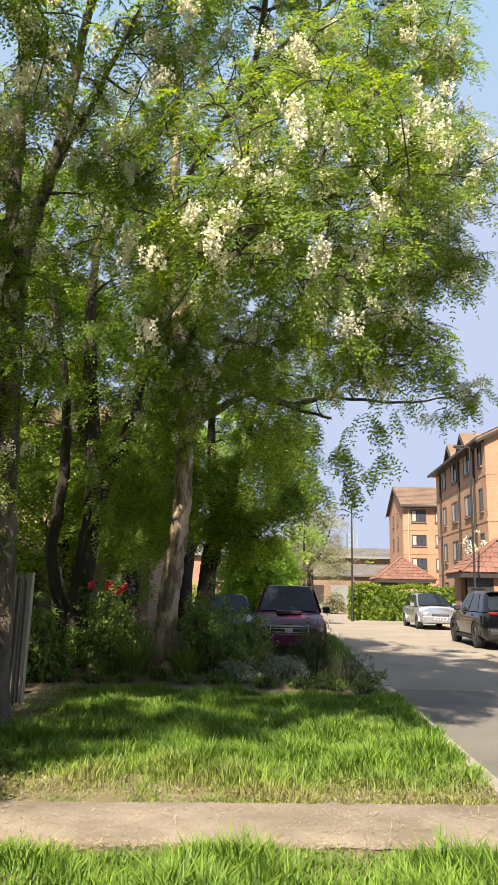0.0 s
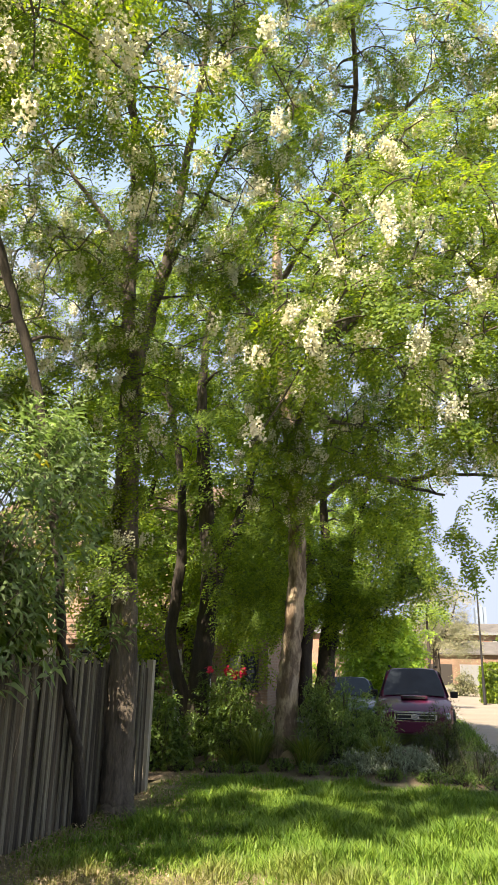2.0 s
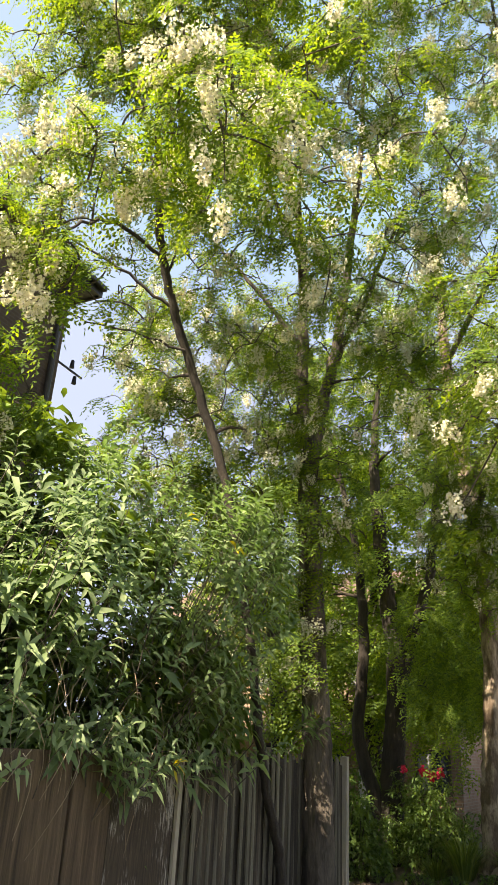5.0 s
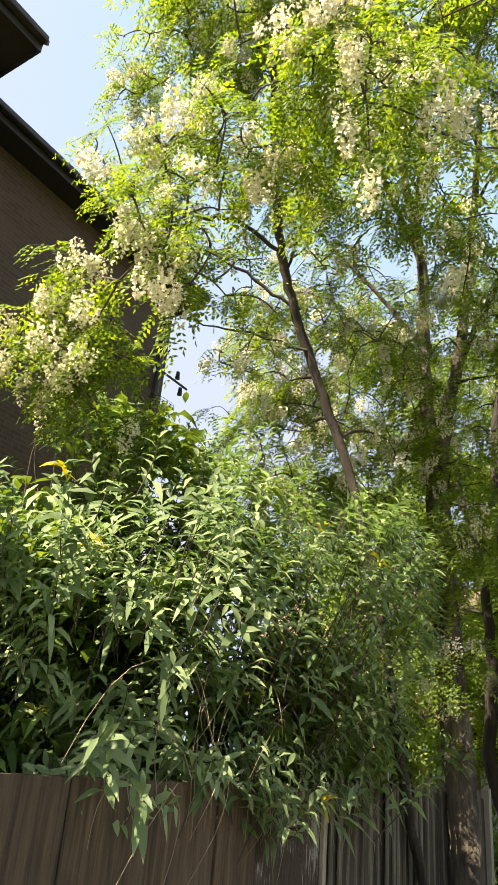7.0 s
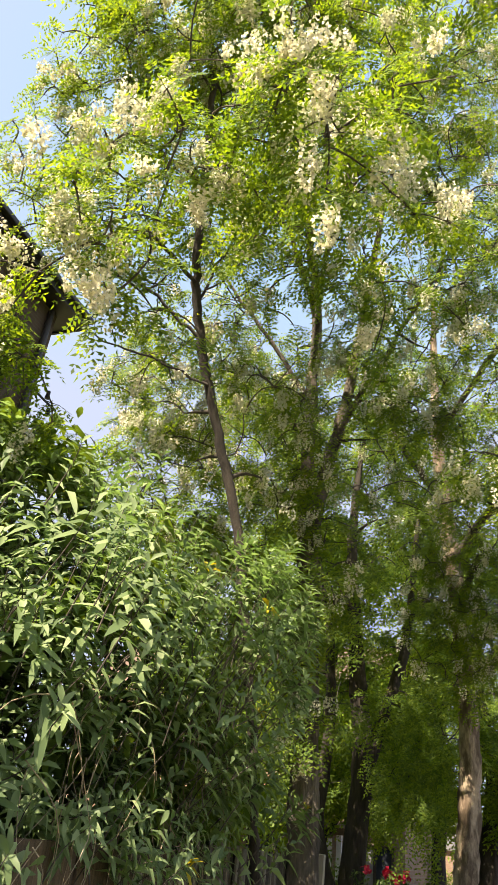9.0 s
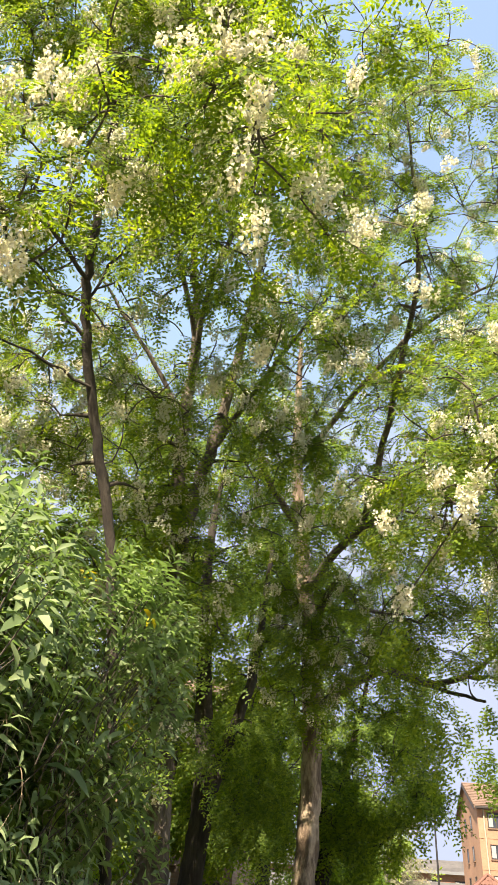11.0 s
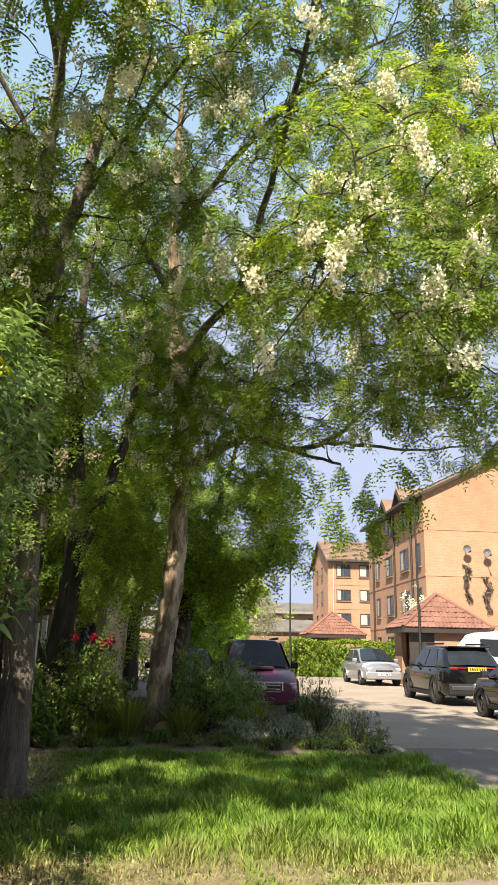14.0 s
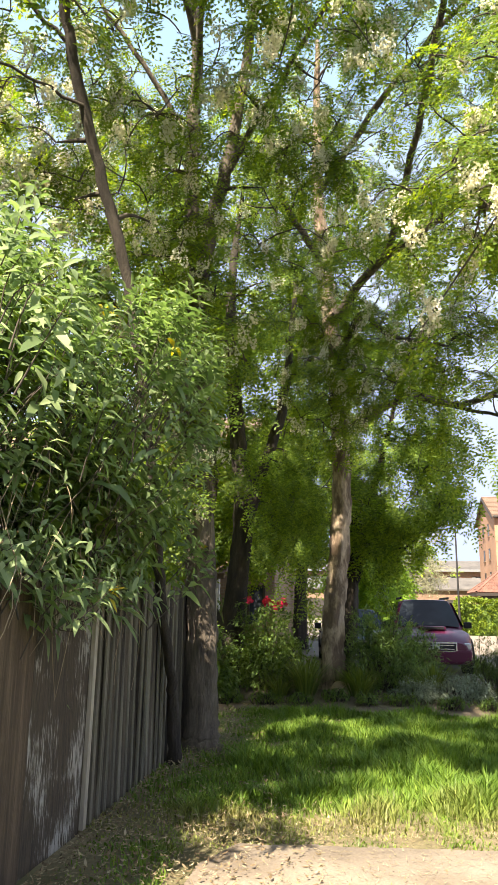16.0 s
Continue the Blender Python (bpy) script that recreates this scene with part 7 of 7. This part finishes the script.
def van():
    """A white van across the court, nose towards the road."""
    ob = empty("van", (13.1, 29.2, gz(29) - 0.03), 90, "white panel van parked beside the bin store", "van", "parked cars")
    outline = [(-2.5, 0.45), (-2.5, 2.0), (-2.3, 2.16), (1.2, 2.2), (1.55, 2.1), (2.15, 1.35), (2.75, 1.1), (2.85, 0.5)]
    bm = prism([(y, z) for y, z in outline], "x", -0.98, 0.98)
    bmesh.ops.bevel(bm, geom=[e for e in bm.edges], offset=0.06, segments=3, affect="EDGES", profile=0.6)
    part("body", bm, M["van_white"], ob, smooth=40)
    part("windscreen", panel((-0.9, 2.12, 1.38), (0.9, 2.12, 1.38), (0.85, 1.57, 2.06), (-0.85, 1.57, 2.06), 0.06, 0.012), M["car_glass"], ob)
    for s in (-1, 1):
        part("side_window", boxed(min(s * 0.97, s * 0.992), max(s * 0.97, s * 0.992), 0.75, 1.75, 1.3, 1.92, 0.01), M["car_glass"], ob)
        part("rear_side_window", boxed(min(s * 0.97, s * 0.992), max(s * 0.97, s * 0.992), -0.7, 0.6, 1.35, 1.9, 0.01), M["car_glass"], ob)
        for y in (1.85, -1.6):
            wheel(ob, s * 0.9, y, 0.33, 0.2, M["alloy"])
        part("headlight", boxed(min(s * 0.55, s * 0.88), max(s * 0.55, s * 0.88), 2.72, 2.87, 0.8, 1.0, 0.03), M["lens"], ob)
    part("bumper", boxed(-0.95, 0.95, 2.75, 2.92, 0.35, 0.6, 0.04), M["trim"], ob)


van()


# ---------- pieces: kerb stones and roof tiles ----------
def kerbs():
    row = empty("kerb", (0, 0, 0), 0, "row of concrete kerb stones between verge and road", "kerb", kind="structure")
    bm = boxed(-0.062, 0.062, -0.452, 0.452, -0.12, 0.055, 0.012)
    me = bpy.data.meshes.new("kerb_stone")
    bm.to_mesh(me)
    bm.free()
    me.materials.append(M["kerb"])
    rng = random.Random(8)
    for i in range(44):
        y = -4.5 + i * 0.915
        ob = new("kerb_stone", me)
        ob.parent = row
        ob.matrix_basis = pose(KERB - 0.06 + rng.uniform(-0.008, 0.008), y, gz(y) + rng.uniform(-0.008, 0.006), 0, 0, rng.uniform(-0.5, 0.5))


kerbs()


def lay_tiles(roof, a, b, p):
    """Tiles in rows on the triangle a b p of a store's roof."""
    a, b, p = Vector(a), Vector(b), Vector(p)
    along = (b - a).normalized()
    mid = (a + b) / 2
    up = (p - mid).normalized()
    n = along.cross(up)
    high, wide = (p - mid).length, (b - a).length
    rows = int(high / 0.31)
    rot = Matrix((along, up, n)).transposed().to_4x4()
    for r in range(rows):
        s = r * 0.31
        w = wide * (1 - (s + 0.12) / high)
        count = max(1, int(w / 0.33))
        for c in range(count):
            x = (c - (count - 1) / 2) * (w / count if count > 1 else 0)
            ob = new("tile", TILE)
            ob.parent = roof
            ob.matrix_basis = Matrix.Translation(mid + along * x + up * s + n * 0.006) @ rot


for roof, a, b, c, d, p in STORES:
    lay_tiles(roof, a, b, p)
    lay_tiles(roof, d, a, p)
